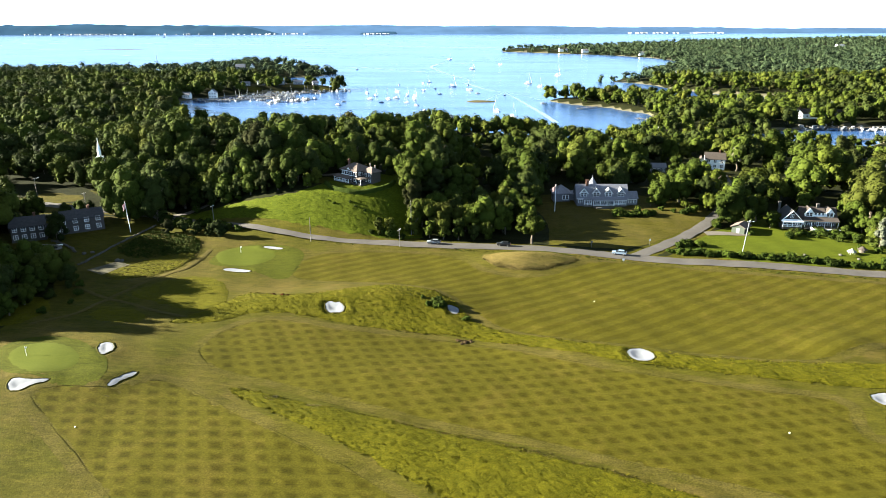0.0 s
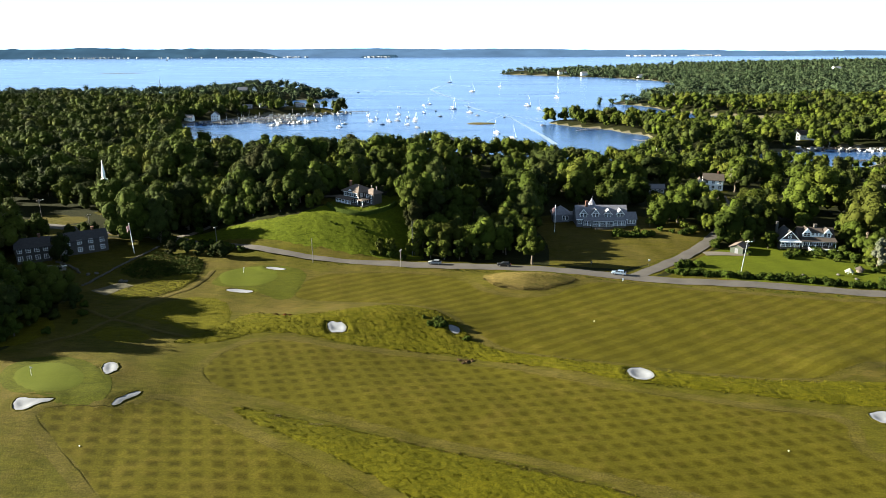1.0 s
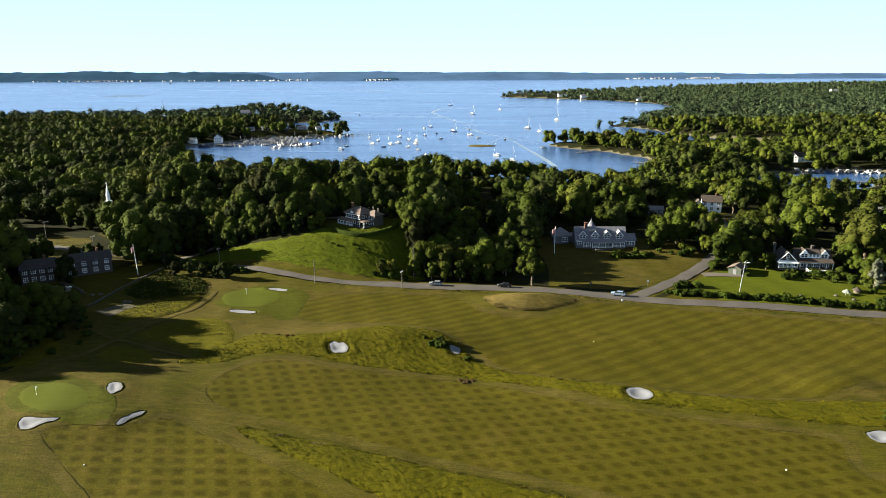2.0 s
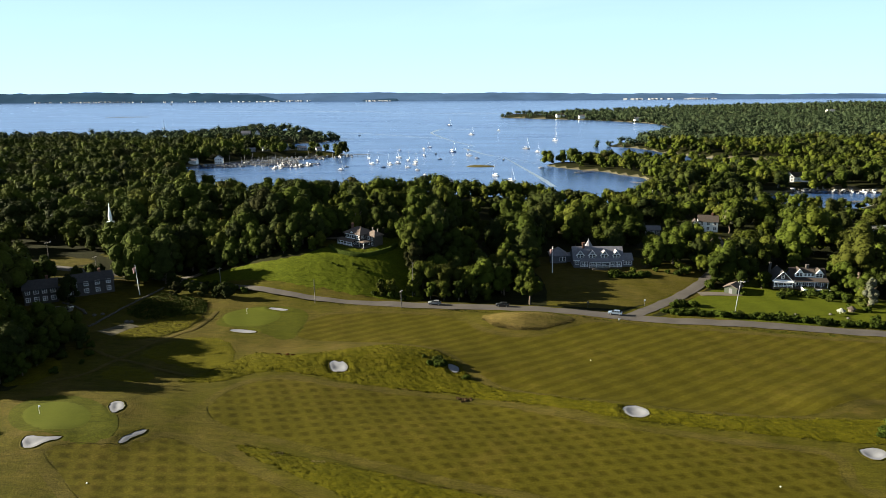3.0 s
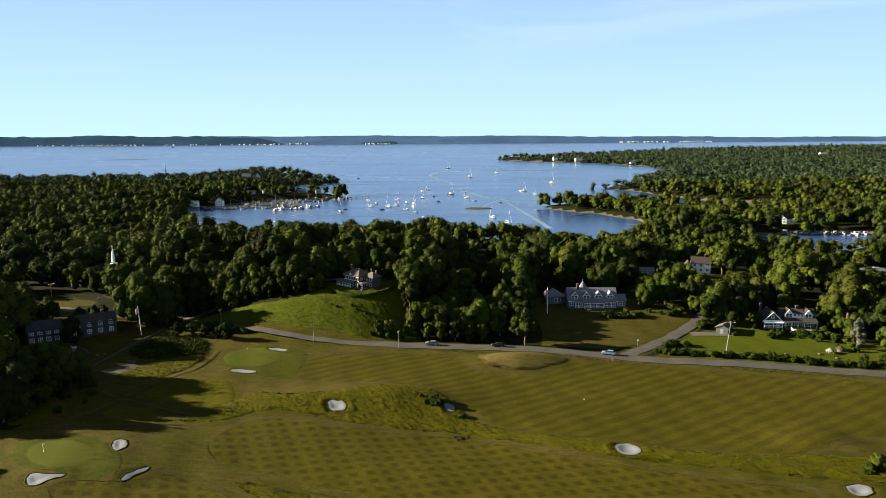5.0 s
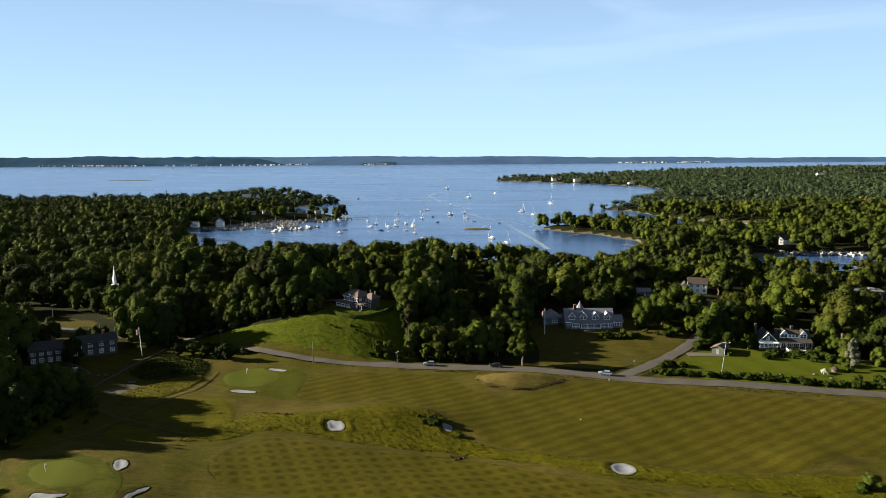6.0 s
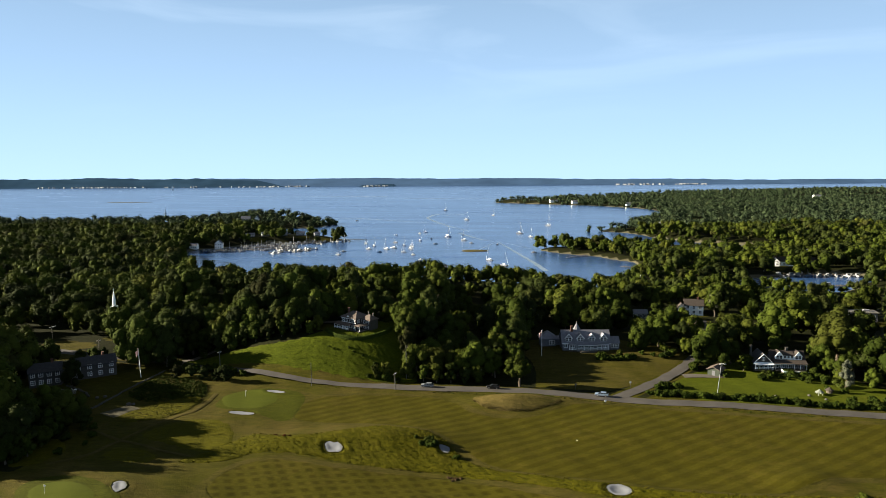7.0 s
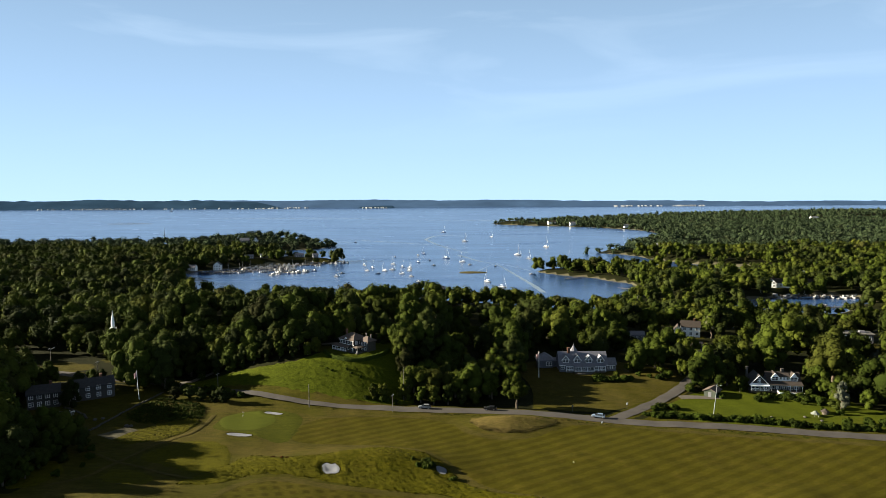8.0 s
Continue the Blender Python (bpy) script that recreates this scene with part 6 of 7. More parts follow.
def lounge(x, y, t, mat):
    c = thing("sun_lounger", pose(x, y, gz(x, y) + 0.35, 0, 0, t), "white poolside sun lounger", "lounger", "loungers by the pool")
    part("seat", boxm(-0.35, 0.35, -0.3, 1.1, 0.25, 0.38, bevel=0.04), mat, c)
    b = boxm(-0.35, 0.35, 0, 0.75, -0.05, 0.05, bevel=0.03)
    b.transform(pose(0, -0.3, 0.33, 125, 0, 0))
    part("backrest", b, mat, c)
    for sx in (-0.3, 0.3):
        for sy in (-0.25, 1.0):
            part("leg", rod(bmesh.new(), (sx, sy, 0.28), (sx, sy, -0.25), 0.04), M_WHITE, c)


lounge(-160.2, 236.4, 20, M_WHITE)
lounge(-149.6, 236.8, -30, M_WHITE)
lounge(-159, 237.6, 10, M_WHITE)


def boulder(x, y, r):
    s = thing("boulder", pose(x, y, gz(x, y) + r * 0.3, 0, 0, x * 50), "pale rounded boulder on the grass", "boulder", "boulders in the yard")
    b = bmesh.new()
    bmesh.ops.create_icosphere(b, subdivisions=2, radius=r)
    for v in b.verts:
        v.co *= 1 + 0.22 * noise.noise(v.co * 1.3 + Vector((x, y, 0)))
        v.co.z *= 0.75
    part("stone", b, M_STONE, s)


for x, y, r in ((-135.9, 228.4, 0.7), (-133.8, 229.9, 0.7), (-121, 222, 0.9), (-119.6, 222.3, 0.7), (122, 236, 0.6), (106, 239, 0.5), (118, 240, 0.6)):
    boulder(x, y, r)


def parasol(m):
    p = thing("garden_tent", m, "white tent canopy beside a brown hut", "tent")
    c = bmesh.new()
    rod(c, (0, 0, 1.6), (0, 0, 3.4), 2.6, 0.2, 8)
    part("canopy", c, M_CANVAS, p)
    for a in range(4):
        x, y = 1.7 * math.cos(a * 1.571 + 0.78), 1.7 * math.sin(a * 1.571 + 0.78)
        part("leg", rod(bmesh.new(), (x, y, -0.3), (x, y, 2.0), 0.06), M_WHITE, p)


parasol(at_ground(122.2, 241.4, 0, 0.0) @ Matrix.Scale(0.62, 4))


def hut(m):
    p = thing("garden_hut", m, "small round hut with brown shingled roof", "hut")
    part("wall", rod(bmesh.new(), (0, 0, -0.4), (0, 0, 1.6), 1.5, 1.5, 10), M_WOOD, p)
    part("roof", rod(bmesh.new(), (0, 0, 1.5), (0, 0, 3.0), 2.3, 0.1, 10), M_ROOFBROWN, p)


hut(at_ground(126.6, 243.4, 0, 0.0) @ Matrix.Scale(0.7, 4))


def car(m, paint, label):
    c = thing("car", m, label, "car", "cars on the road")
    b = bmesh.new()
    prof = [(-2.35, 0.35), (2.3, 0.35), (2.4, 0.6), (2.3, 0.84), (1.25, 0.98), (-2.2, 1.0), (-2.4, 0.75)]
    prism(b, prof, -0.92, 0.92)
    b.transform(Matrix.Rotation(radians(90), 4, "X"))
    bmesh.ops.bevel(b, geom=b.edges[:], offset=0.07, segments=2, affect="EDGES")
    body = part("body", b, paint, c)
    b = bmesh.new()
    prism(b, [(-2.1, 0.98), (1.2, 0.98), (0.3, 1.44), (-1.55, 1.46)], -0.78, 0.78)
    b.transform(Matrix.Rotation(radians(90), 4, "X"))
    part("glass", b, M_GLASS, c)
    part("roof_panel", boxm(-1.55, 0.28, -0.74, 0.74, 1.43, 1.5, bevel=0.03), paint, c)
    for x in (-1.55, -0.6, 0.3):
        bm = bmesh.new()
        for y in (-0.8, 0.8):
            box(bm, x - 0.06, x + 0.06, y - 0.02, y + 0.02, 0.96, 1.44)
        part("pillar", bm, paint, c)
    for x in (-1.45, 1.45):
        for y in (-0.85, 0.85):
            w = part("wheel", rod(bmesh.new(), (x, y - 0.12, 0.35), (x, y + 0.12, 0.35), 0.35, 0.35, 16), M_RUBBER, c)
            part("rim", rod(bmesh.new(), (x, y - 0.13, 0.35), (x, y + 0.13, 0.35), 0.2, 0.2, 12), M_METAL, w)
    for y in (-0.65, 0.65):
        part("headlight", boxm(2.28, 2.4, y - 0.18, y + 0.18, 0.66, 0.8, bevel=0.02), M_WHITE, c)
        part("taillight", boxm(-2.42, -2.33, y - 0.15, y + 0.15, 0.75, 0.95, bevel=0.02), M_LAMP, c)


def road_at(x):
    p = np.array(ROAD)
    y0, y1 = np.interp(x - 1, p[:, 0], p[:, 1]), np.interp(x + 1, p[:, 0], p[:, 1])
    return (y0 + y1) / 2, math.degrees(math.atan2(y1 - y0, 2))


SILVER, BLACK, BLUISH = car_paint("silver_paint", (0.2, 0.215, 0.24)), car_paint("black_paint", (0.012, 0.012, 0.014)), car_paint("pale_blue_paint", (0.17, 0.22, 0.29))
for x, paint, label in ((-18.5, SILVER, "silver estate car driving on the road"), (6.0, BLACK, "black estate car driving on the road"), (44.5, BLUISH, "pale blue estate car driving on the road")):
    y, a = road_at(x)
    y += 1.3
    car(pose(x, y, gz(x, y) + 0.14, 0, 0, a + 180), paint, label)

# ---- hedges, shrubs and grass ----
r_ = random.Random(3)
HEDGES = [[(62, 240), (70, 237.5), (80, 236), (90, 234.4), (100, 232.6), (112, 230), (124, 227.6), (136, 225.6)], [(66, 245), (71, 249), (76, 247)], [(50, 279.4), (55, 279), (60, 279.2), (66, 280)], [(52, 280.6), (58, 280.4), (65, 281)],
          [(86, 268), (88, 272)], [(112, 263), (118, 262), (126, 261), (132, 258)]]
for line in HEDGES:
    for (ax, ay), (bx, by) in zip(line, line[1:]):
        n = max(2, int(math.hypot(bx - ax, by - ay) / 0.9))
        for k in range(n):
            f = (k + r_.random() * 0.6) / n
            put(r_.choice(SHRUBS), ax + (bx - ax) * f + r_.uniform(-.5, .5), ay + (by - ay) * f + r_.uniform(-.9, .9), r_.uniform(0.9, 1.45))
for x, y, s in ((-118.4, 255, 0.5), (-113.5, 257.5, 0.42), (-107, 253.5, 0.46), (-97, 250.5, 0.58), (-101.5, 252.5, 0.42)):
    put(KINDS[1], x, y, s, label="low dark bushy tree beside the road", tall=0.72)
for x, y, s in ((-101, 260.5, 1.9), (-106, 262, 2.2), (-97, 259, 1.7), (-114, 263, 2.6), (-119, 264, 2.5), (-109.5, 263, 1.9), (-123, 266, 2.1), (-93, 257.5, 1.4), (-15.5, 186.4, 1.0), (-13.4, 185.8, 1.3), (-11.8, 185.9, 1.2), (-14.6, 187.6, 1.1), (-17.6, 189.2, 0.7), (-12.6, 188, 0.9), (-5.4, 181, 0.7), (90, 154, 1.5), (88, 152, 0.9),
                (78, 281, 1.5), (82, 284, 1.6), (74, 284, 1.1), (70, 287, 1.2), (96, 262, 1.3), (108, 258, 1.3), (130, 254, 1.8), (134, 250, 1.6), (110, 261, 1.1), (112.5, 259.8, 1.0), (115.5, 259.4, 0.7), (118.5, 258.8, 0.6), (123, 257.5, 1.0), (126.5, 258.4, 1.7), (129.5, 262, 2.2), (133, 266, 2.2), (124.2, 254.5, 1.1), (127, 246, 1.2), (132, 243, 1.4), (112, 236, 0.8), (129, 232, 1.6), (136, 232, 1.9), (140, 230, 1.7),
                (-57.3, 264.6, 0.6), (-51.4, 265, 0.65), (-49.4, 263.2, 0.5), (-45.4, 262, 0.6), (-40, 258.4, 1.3), (-37.6, 253.6, 1.7), (-35.6, 257, 1.8), (-34.6, 252.6, 1.5), (-41.6, 253.2, 1.2), (-60, 266, 0.5), (-30, 250.5, 1.0), (-126, 205, 1.4), (-121, 200, 1.2), (-118, 193, 1.0), (-124, 190, 1.6), (-116, 186, 0.9), (-119, 178, 1.2)):
    put(r_.choice(SHRUBS), x, y, s)


def clipped_bush(x, y, r):
    """A bush clipped into a low dome."""
    b = thing("clipped_bush", pose(x, y, gz(x, y)), "round clipped bush beside the drive", "bush", "clipped bushes along the drive")
    V, F, L = crown(int(x * -7), r, -0.3, r * 1.5, 9, 520, 0.3, 0, 0.7, 0.34)
    f = new("foliage", mesh_np("foliage", V, [(F, 0), (L, 0)], [M_SHRUB], np.full(len(V), 0.1)))
    f.parent = b


for x, y, r in ((-117.5, 280, 2.2), (-111.5, 280.6, 2.4), (-105, 279.6, 2.2), (-99, 278.4, 1.6)):
    clipped_bush(x, y, r)


def low_growth(x, y, r, mat, seed, label):
    """A low sprawling clump of one plant."""
    b = thing("bush", pose(x, y, gz(x, y)), label, "bush")
    V, F, L = crown(seed, r, -0.3, r * 0.38, 12, 700, 0.22, 0, 0.75, 0.3)
    f = new("foliage", mesh_np("foliage", V, [(F, 0), (L, 0)], [mat], np.full(len(V), 0.2)))
    f.parent = b


for k, (x, y, r) in enumerate(((-60.5, 192.6, 1.0), (-57.5, 191.8, 0.8), (-55.8, 191.4, 0.6))):
    low_growth(x, y, r, M_REDLEAF, 300 + k, "low red-leaved bush in the tall grass")
for k, (x, y, r) in enumerate(((-5.2, 169.4, 1.1), (-7.0, 170.4, 0.9), (-3.9, 170.2, 0.8), (-6.0, 168.6, 0.7))):
    low_growth(x, y, r, M_DEAD, 310 + k, "patch of dead brown growth beside the fairway")
tagged(put(KINDS[5], 91.5, 154.5, 0.6, 20, tall=0.75), "small yellow-green tree in the rough")


def hedge_arc():
    """The clipped hedge round the hilltop lawn."""
    h = thing("clipped_hedge", Matrix.Identity(4), "low clipped hedge curving round the hilltop lawn", "hedge")
    V, Q = [], []
    n = 60
    for k in range(n):
        a = radians(190 + 165 * k / (n - 1))
        c, s = math.cos(a), math.sin(a)
        for rr, up in ((0.94, 0), (0.95, 1.3), (1.0, 1.45), (1.05, 1.3), (1.06, 0)):
            x, y = -50 + 13.5 * rr * c, 281 + 11.5 * rr * s
            j = noise.noise(Vector((x, y, up)) * 0.9) * 0.3
            V.append((x + j, y + j, gz(x, y) + up + j * (up > 0)))
    i = np.arange(n * 5).reshape(n, 5)
    Q = np.stack([i[:-1, :-1], i[:-1, 1:], i[1:, 1:], i[1:, :-1]], -1).reshape(-1, 4)
    f = new("foliage", mesh_np("foliage", V, [(Q, 0)], [M_SHRUB], np.zeros(len(V)), True))
    f.parent = h


hedge_arc()


def tuft(seed, blades, tall, wide):
    g = np.random.default_rng(seed)
    V = []
    for k in range(blades):
        a = g.uniform(0, 6.283)
        o = np.array([g.uniform(-.3, .3), g.uniform(-.3, .3), 0])
        t = np.array([math.cos(a), math.sin(a), 0])
        lean = np.array([g.uniform(-1.1, 1.1), g.uniform(-1.1, 1.1), 1.0]) * tall * g.uniform(0.6, 1.1)
        V += [o - t * wide / 2, o + t * wide / 2, o + t * wide / 3 + lean, o - t * wide / 3 + lean]
    return np.array(V), None, np.arange(blades * 4).reshape(-1, 4)


TUFTS = [tuft(k, 5, 0.34, 0.2) for k in range(6)]


def tufted(name, poly, count, mat, lo, hi, label):
    p = smoothed(poly, 2)
    x0, y0 = p.min(0)
    x1, y1 = p.max(0)
    X, Y = rng.uniform(x0, x1, count * 4), rng.uniform(y0, y1, count * 4)
    keep = signed(X, Y, p) > rng.uniform(-0.6, 1.2, count * 4)
    for k in BUNKERS.values():
        keep &= signed(X, Y, k) < -0.2
    X, Y = X[keep][:count], Y[keep][:count]
    cover(name, TUFTS, X, Y, lo, hi, mat, label, "tall grass")


tufted("grass_tufts_south", NATIVE_S, 15000, M_TUFT, 0.35, 0.85, "tussocks of unmown green and straw grass")
tufted("grass_tufts_north", NATIVE_N, 11000, M_TUFT, 0.45, 1.0, "tussocks of unmown grass on the mound")
tufted("grass_tufts_mound", FESCUE, 500, M_TUFT_DRY, 0.4, 0.8, "dry fescue tussocks")
SCRUB = [(-127.5, 232), (-127, 245), (-124.5, 257), (-112, 252), (-104.5, 248), (-99, 236), (-99, 231), (-106, 229), (-114, 223)]
overlay("scrub_west", SCRUB, M_ROUGH, 0.1, 0.8, "weedy green scrub beside a stone wall", "scrub", lumps=0.4)
tufted("weeds_west", SCRUB, 2200, M_SHRUB, 1.0, 2.2, "tall dark weeds and brambles")
tufted("fescue_rim", [(-2.4, 230.7), (1.6, 222.1), (8.7, 219.2), (17.5, 218.9), (25, 224), (31.3, 230.6), (25, 226), (17.5, 221.2), (8.7, 221.4), (2.6, 224.4)], 2600, M_TUFT_DRY, 0.35, 0.75, "pale dry grass along the foot of the mound")
tufted("straw_edge", [(-20, 131), (-6.5, 126), (4, 123.2), (13.8, 119.3), (27.5, 114), (27, 112.6), (13, 117.6), (3, 121.5), (-7, 124.4), (-20, 129.4)], 1300, M_TUFT_DRY, 0.35, 0.75, "bleached straw along the edge of the tall grass")
for spot in ([(-47, 138), (-44.6, 139), (-43.4, 137.6), (-45.6, 136.4)], [(-37, 134.8), (-34.4, 135.6), (-33.4, 134.2), (-35.6, 133.2)]):
    tufted("straw_patch", spot, 70, M_TUFT_STRAW, 0.5, 0.8, "bleached clump of straw in the tall grass")
tufted("grass_tufts_field", FIELD, 3000, M_TUFT_DRY, 0.4, 0.9, "dry tussocks in the field")
tufted("grass_tufts_hill", HILL_LAWN, 3400, M_TUFT_LAWN, 0.4, 1.0, "weedy tussocks on the hill lawn")
VERGE = [(-60, 245.8), (-30, 240.6), (0, 239.0), (18, 237.0), (37, 233), (58, 227.2), (80, 224.6), (97, 222), (122, 216.6), (122, 215), (80, 223), (40, 230.6), (0, 237.6), (-60, 244.0)]
tufted("grass_tufts_verge", VERGE, 1500, M_SHRUB, 0.5, 1.0, "coarse grass along the road verge")


# ---- harbour ----
def loft(bm, stations):
    """A hull from stations (x, half-width, keel, sheer)."""
    rows = []
    for x, w, k, s in stations:
        rows.append([bm.verts.new((x, y, z)) for y, z in ((-w, s), (-w * 0.92, s * 0.35), (-w * 0.4, k), (w * 0.4, k), (w * 0.92, s * 0.35), (w, s))])
    for a, b in zip(rows, rows[1:]):
        for i in range(5):
            bm.faces.new((a[i], a[i + 1], b[i + 1], b[i]))
        bm.faces.new((a[5], a[0], b[0], b[5]))
    bm.faces.new(rows[0][::-1])
    bm.faces.new(rows[-1])
    return bm


def sailboat(hull, label, sails=False):
    b = thing("sailboat", Matrix.Identity(4), label, "sailboat", "sailboats on the bay")
    part("hull", loft(bmesh.new(), [(-5, 1.15, -0.3, 1.0), (-3, 1.55, -0.4, 0.95), (0, 1.75, -0.45, 0.95), (3, 1.2, -0.4, 1.1), (5.2, 0.08, 0.2, 1.3)]), hull, b)
    part("cabin", boxm(-1.6, 2.0, -0.85, 0.85, 0.9, 1.5, bevel=0.12), M_HULL, b)
    part("mast", rod(bmesh.new(), (0.9, 0, 0.9), (0.9, 0, 15), 0.13, 0.09, 6), M_HULL, b)
    part("boom", rod(bmesh.new(), (0.9, 0, 2.2), (-3.6, 0, 2.3), 0.09, 0.07, 6), M_HULL, b)
    if sails:
        s = bmesh.new()
        prism(s, [(0.7, 2.4), (-3.5, 2.5), (0.7, 14.2)], -0.03, 0.03)
        s.transform(Matrix.Rotation(radians(90), 4, "X"))
        part("mainsail", s, M_WHITE, b)
        s = bmesh.new()
        prism(s, [(1.2, 1.6), (5.0, 1.5), (1.2, 12.5)], -0.03, 0.03)
        s.transform(Matrix.Rotation(radians(90), 4, "X"))
        part("jib", s, M_WHITE, b)
    else:
        part("furled_sail", rod(bmesh.new(), (0.7, 0, 2.42), (-3.4, 0, 2.45), 0.2, 0.13, 8), M_WHITE, b)
        part("furled_jib", rod(bmesh.new(), (5.0, 0, 1.4), (1.1, 0, 13.6), 0.08, 0.05, 6), M_WHITE, b)
    return b


def motorboat(hull, label):
    b = thing("motorboat", Matrix.Identity(4), label, "motorboat", "boats in the harbour")
    part("hull", loft(bmesh.new(), [(-3.6, 1.3, -0.25, 0.9), (-1, 1.45, -0.3, 0.95), (1.6, 1.2, -0.25, 1.1), (3.8, 0.08, 0.3, 1.35)]), hull, b)
    part("cabin", boxm(-1.0, 1.4, -0.9, 0.9, 0.9, 2.2, bevel=0.2), M_HULL, b)
    part("windscreen", boxm(1.3, 1.5, -0.75, 0.75, 1.4, 2.0, bevel=0.03), M_GLASS, b)
    part("outboard", boxm(-4.1, -3.6, -0.3, 0.3, 0.2, 1.4, bevel=0.1), M_RUBBER, b)
    return b


SAIL = [sailboat(M_HULL, "white moored sailboat with furled sails"), sailboat(M_NAVY, "dark-hulled moored sailboat with furled sails")]
SAILING = sailboat(M_HULL, "white sailboat under full sail", True)
MOTOR = [motorboat(M_HULL, "white motorboat at its mooring"), motorboat(M_NAVY, "dark-hulled motorboat at its mooring")]
for x, y, s, t in ((113, 1159, 1.5, 0), (58, 1008, 1.35, 0), (70, 955, 1.05, 0), (10, 698, 1.15, 0), (24, 656, 1.15, 0), (-20.6, 908, 1.1, 0), (-44, 958, 1.5, 1), (-25, 1306, 1.4, 0), (-81, 1616, 1.5, 1), (-78, 902, 0.95, 1),
                   (-80, 802, 0.9, 0), (-144, 868, 0.95, 0), (-128, 833, 1.0, 1), (-109, 801, 1.15, 0), (-101, 813, 1.0, 0), (-154, 745, 0.95, 0), (-81, 1031, 0.95, 1), (-130, 803, 1.0, 0), (-85, 770, 0.8, 0), (27, 1438, 1.1, 0), (-92, 840, 1.0, 1),
                   (-108, 880, 0.95, 0), (-82, 830, 1.05, 0)):
    copy_thing(SAIL[t], pose(x, y, 0, 0, 0, r_.uniform(-60, -20) + (180 if r_.random() < 0.3 else 0)) @ Matrix.Scale(s * 0.82, 4))
copy_thing(SAILING, pose(-720, 1560, 0, 0, 0, -75) @ Matrix.Scale(1.3, 4))
copy_thing(SAILING, pose(-1750, 3900, 0, 0, 0, 10) @ Matrix.Scale(1.6, 4))
for x, y, t in ((-24, 985, 1), (-10, 870, 0), (-65, 927, 1), (-118, 980, 1), (-88, 1010, 0), (22, 850, 1), (-154, 775, 0), (-72, 745, 0), (-60, 700, 0), (-112, 770, 1), (60, 765, 0), (-230, 1290, 0), (-55, 860, 0)):
    copy_thing(MOTOR[t], pose(x, y, 0, 0, 0, r_.uniform(0, 360)) @ Matrix.Scale(0.75, 4))


def dock(x0, y0, x1, y1, width, label="weathered timber dock on pilings"):
    n = math.hypot(x1 - x0, y1 - y0)
    d = thing("dock", pose(x0, y0, 0, 0, 0, math.degrees(math.atan2(y1 - y0, x1 - x0))), label, "dock", "docks")
    part("deck", boxm(0, n, -width / 2, width / 2, 1.0, 1.25), M_WOOD, d)
    for k in range(int(n / 8) + 1):
        for s in (-1, 1):
            part("piling", rod(bmesh.new(), (k * 8 + 0.3, s * width / 2, -2), (k * 8 + 0.3, s * width / 2, 2.2), 0.2, 0.18, 6), M_WOOD, d)
    return d


def moorings(x0, y0, x1, y1, count, off, rr):
    """Boats lying along both sides of a dock."""
    dx, dy = x1 - x0, y1 - y0
    n = math.hypot(dx, dy)
    a = math.degrees(math.atan2(dy, dx))
    for k in range(count):
        f = (k + rr.uniform(0.2, 0.8)) / count
        s = rr.choice((-1, 1))
        p = (x0 + dx * f - dy / n * off * s, y0 + dy * f + dx / n * off * s)
        kind = SAIL[0] if rr.random() < 0.16 else MOTOR[0 if rr.random() < 0.85 else 1]
        copy_thing(kind, pose(*p, 0, 0, 0, a + 90 * s + rr.uniform(-8, 8)) @ Matrix.Scale(rr.uniform(0.85, 1.4) if kind is not SAIL[0] else rr.uniform(0.5, 0.75), 4))


rr_ = random.Random(9)
for ln, cnt in (((-318, 775, -215, 805), 34), ((-300, 800, -222, 827), 30), ((-290, 822, -225, 846), 26), ((-262, 852, -200, 870), 22), ((-225, 882, -170, 900), 16), ((-235, 757, -195, 805), 12)):
    dock(*ln, 3.0)
    moorings(*ln, cnt, 7.0, rr_)
dock(-182, 908, -150, 913, 2.5)
dock(112, 734, 89, 712, 2.0)
dock(147, 632, 131, 645, 2.0)
for ln, cnt in (((258, 596, 318, 592), 10), ((236, 582, 256, 588), 4), ((258, 530, 290, 538), 2)):
    dock(*ln, 2.5)
    moorings(*ln, cnt, 5.5, rr_)
for x, y, s in ((200, 560, 0.8), (205, 565, 0.8), (210, 570, 0.9), (215, 574, 0.7), (292, 590, 1.2), (300, 580, 0.8), (236, 585, 0.8), (280, 596, 0.8), (312, 592, 0.9), (322, 598, 0.8)):
    copy_thing(MOTOR[0], pose(x, y, 0, 0, 0, r_.uniform(0, 360)) @ Matrix.Scale(s, 4))


def marsh_islet(x, y, rx, ry):
    b = thing("marsh_islet", pose(x, y, 0), "low grassy islet in the bay", "islet")
    V = [(0, 0, 0.8)]
    n = 24
    for ring, up in ((0.5, 0.75), (0.85, 0.5), (1.05, -0.4)):
        for k in range(n):
            a = k * 2 * math.pi / n
            j = 1 + 0.25 * noise.noise(Vector((math.cos(a) * 1.5, math.sin(a) * 1.5, x)))
            V.append((rx * ring * j * math.cos(a), ry * ring * j * math.sin(a), up))
    F3 = np.array([(0, 1 + k, 1 + (k + 1) % n) for k in range(n)])
    F4 = np.array([(1 + r * n + k, 1 + (r + 1) * n + k, 1 + (r + 1) * n + (k + 1) % n, 1 + r * n + (k + 1) % n) for r in range(2) for k in range(n)])
    f = new("turf", mesh_np("turf", V, [(F3, 0), (F4, 0)], [M_STRAW], None, True))
    f.parent = b


marsh_islet(-6, 783, 17, 9)
marsh_islet(-1130, 2200, 80, 16)

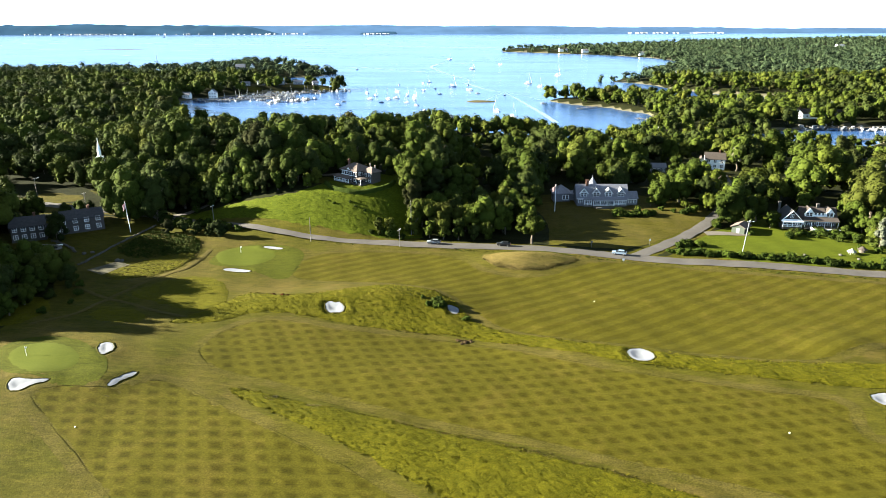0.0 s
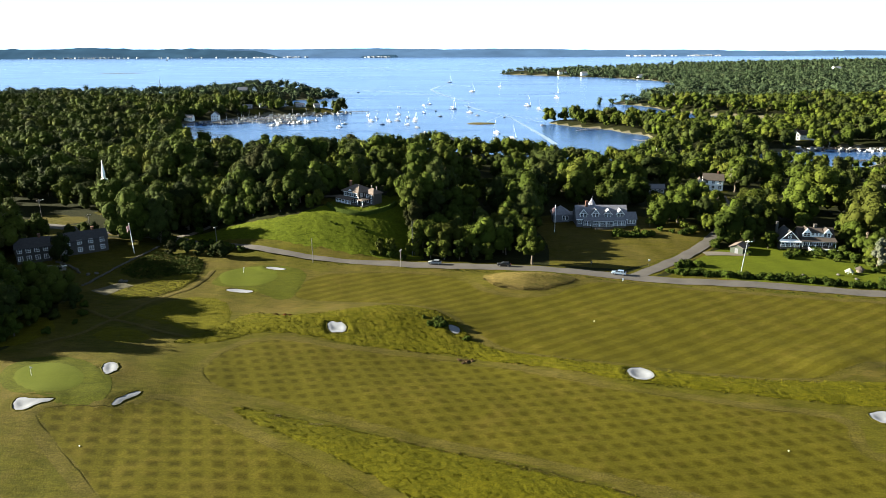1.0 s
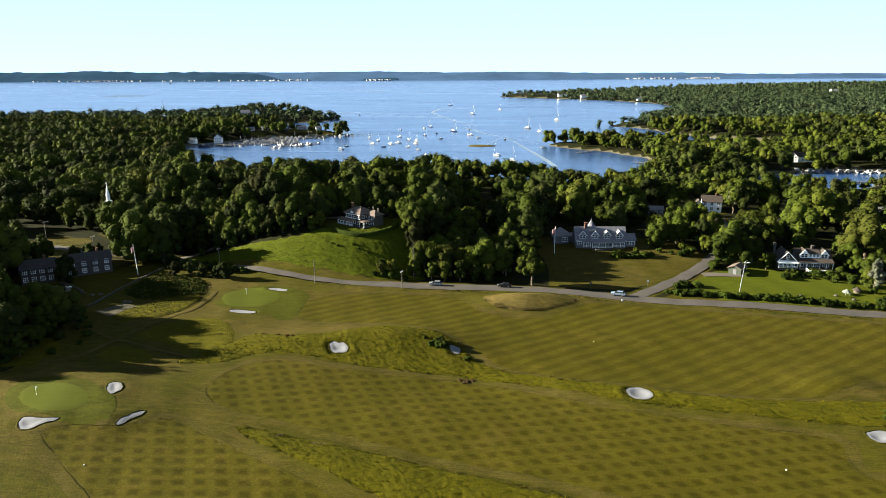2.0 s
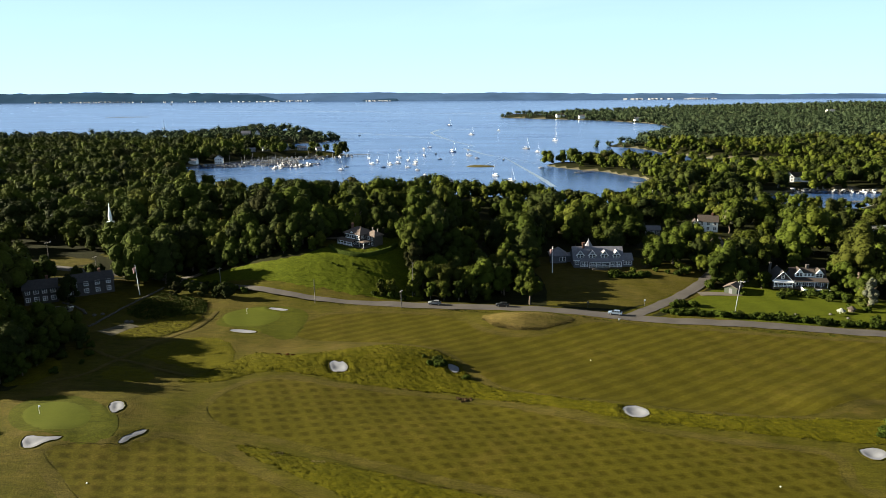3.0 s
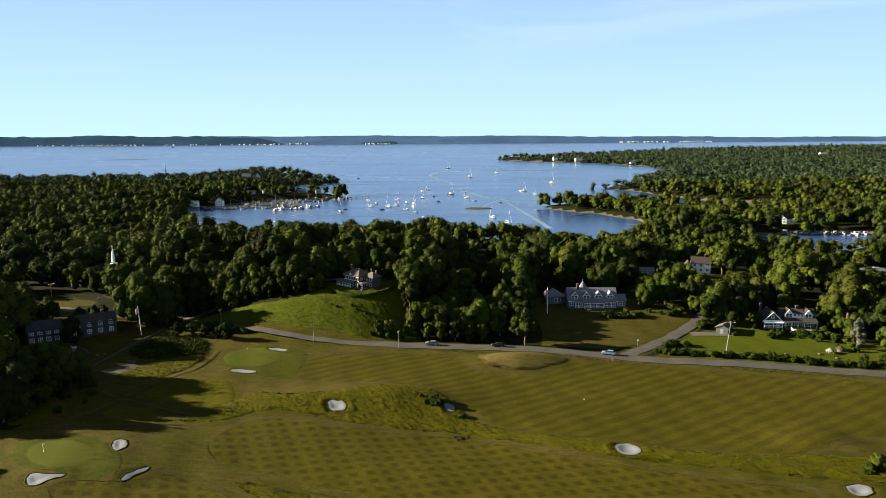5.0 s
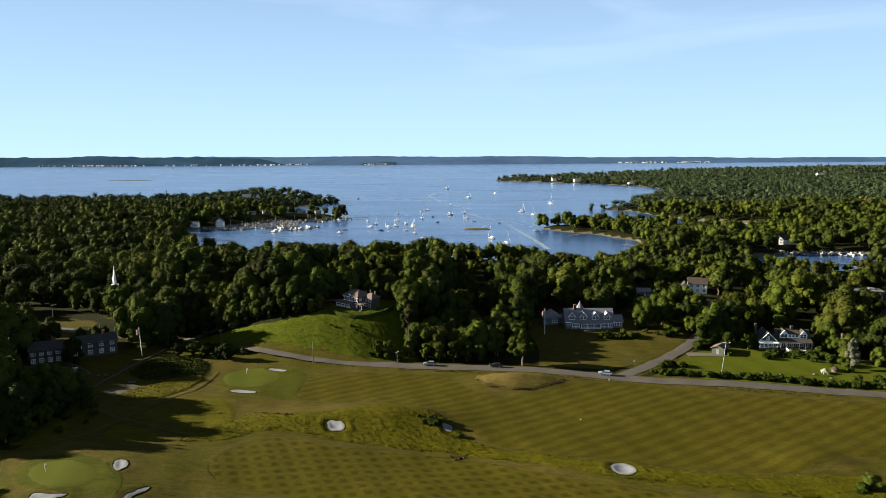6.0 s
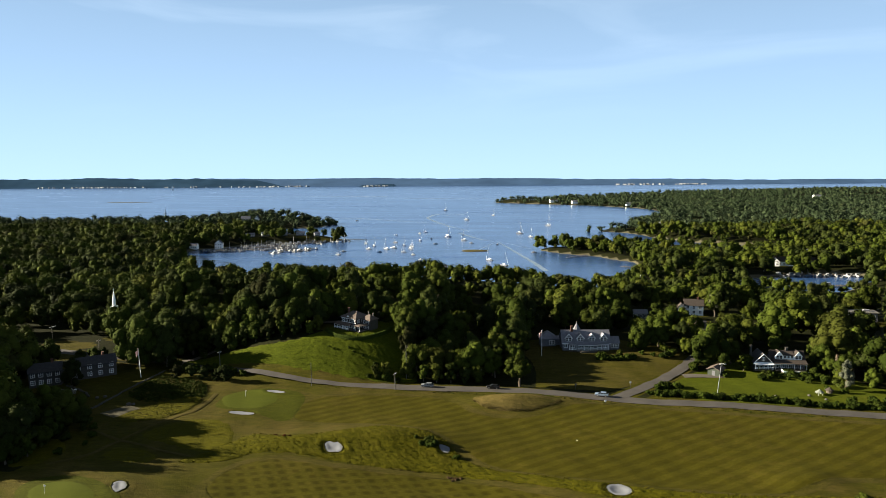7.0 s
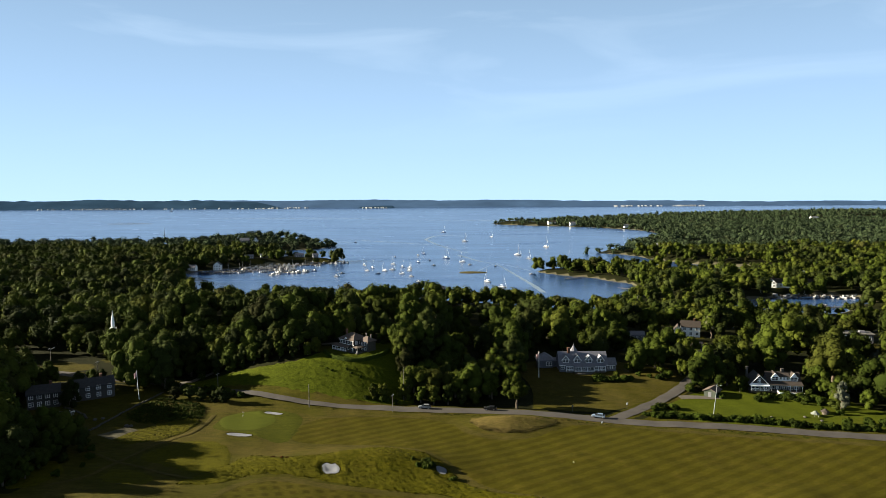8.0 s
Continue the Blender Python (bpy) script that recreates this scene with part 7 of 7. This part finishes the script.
# ---- wakes ----
def wake(line, w0, w1, label="pale wake spreading behind a boat"):
    p = np.array(line, float)
    seg = np.concatenate([[0], np.cumsum(np.hypot(*np.diff(p, axis=0).T))])
    run = np.arange(0, seg[-1], 6.0)
    c = np.column_stack([np.interp(run, seg, p[:, 0]), np.interp(run, seg, p[:, 1])])
    for _ in range(6):
        c[1:-1] = (c[:-2] + c[1:-1] * 2 + c[2:]) / 4
    d = np.gradient(c, axis=0)
    d = d / np.hypot(*d.T)[:, None]
    w = (np.linspace(w0, w1, len(run)) * (1 + 0.4 * np.array([noise.noise(Vector((a * 0.05, 0, 2))) for a in run])))[:, None] / 2
    nn = np.column_stack([-d[:, 1], d[:, 0]]) * w
    V = np.column_stack([np.stack([c - nn, c + nn], 1).reshape(-1, 2), np.full(len(run) * 2, 0.04)])
    F = np.array([(2 * k, 2 * k + 1, 2 * k + 3, 2 * k + 2) for k in range(len(run) - 1)])
    tagged(new("wake", mesh_np("wake", V, [(F, 0)], [M_WAKE], None, True)), label, "wake", kind="structure")


wake([(23, 888), (32, 828), (44, 744), (54, 675), (60, 620)], 1.0, 5.5)
wake([(24, 886), (43, 849), (60, 801)], 0.7, 1.2, "thin bow wave of a boat")
wake([(21, 884), (10, 840), (-1, 793)], 0.7, 1.2, "thin bow wave of a boat")
wake([(-16, 1052), (-53, 1155), (-84, 1273), (-105, 1368), (-97, 1462), (-82, 1506), (-33, 1474)], 2, 7)
wake([(-65, 1205), (-118, 1253), (-176, 1305), (-239, 1362), (-420, 1390)], 3, 8)
wake([(-30, 1016), (2, 916), (21, 890)], 5, 2)
wake([(-230, 1290), (-420, 1300), (-640, 1300), (-900, 1330)], 2, 8)
wake([(-420, 2500), (-100, 2380), (220, 2300), (500, 2260)], 8, 20, "long pale streak on the bay")
wake([(-1100, 2700), (-700, 2640), (-350, 2650)], 8, 24, "long pale streak on the bay")

# ---- the models that the copies were made from go ----
for k in KINDS + [LONE, PALE, SPRUCE] + SHRUBS + SAIL + [SAILING] + MOTOR:
    for o in (*k.children_recursive, k):
        bpy.data.objects.remove(o)
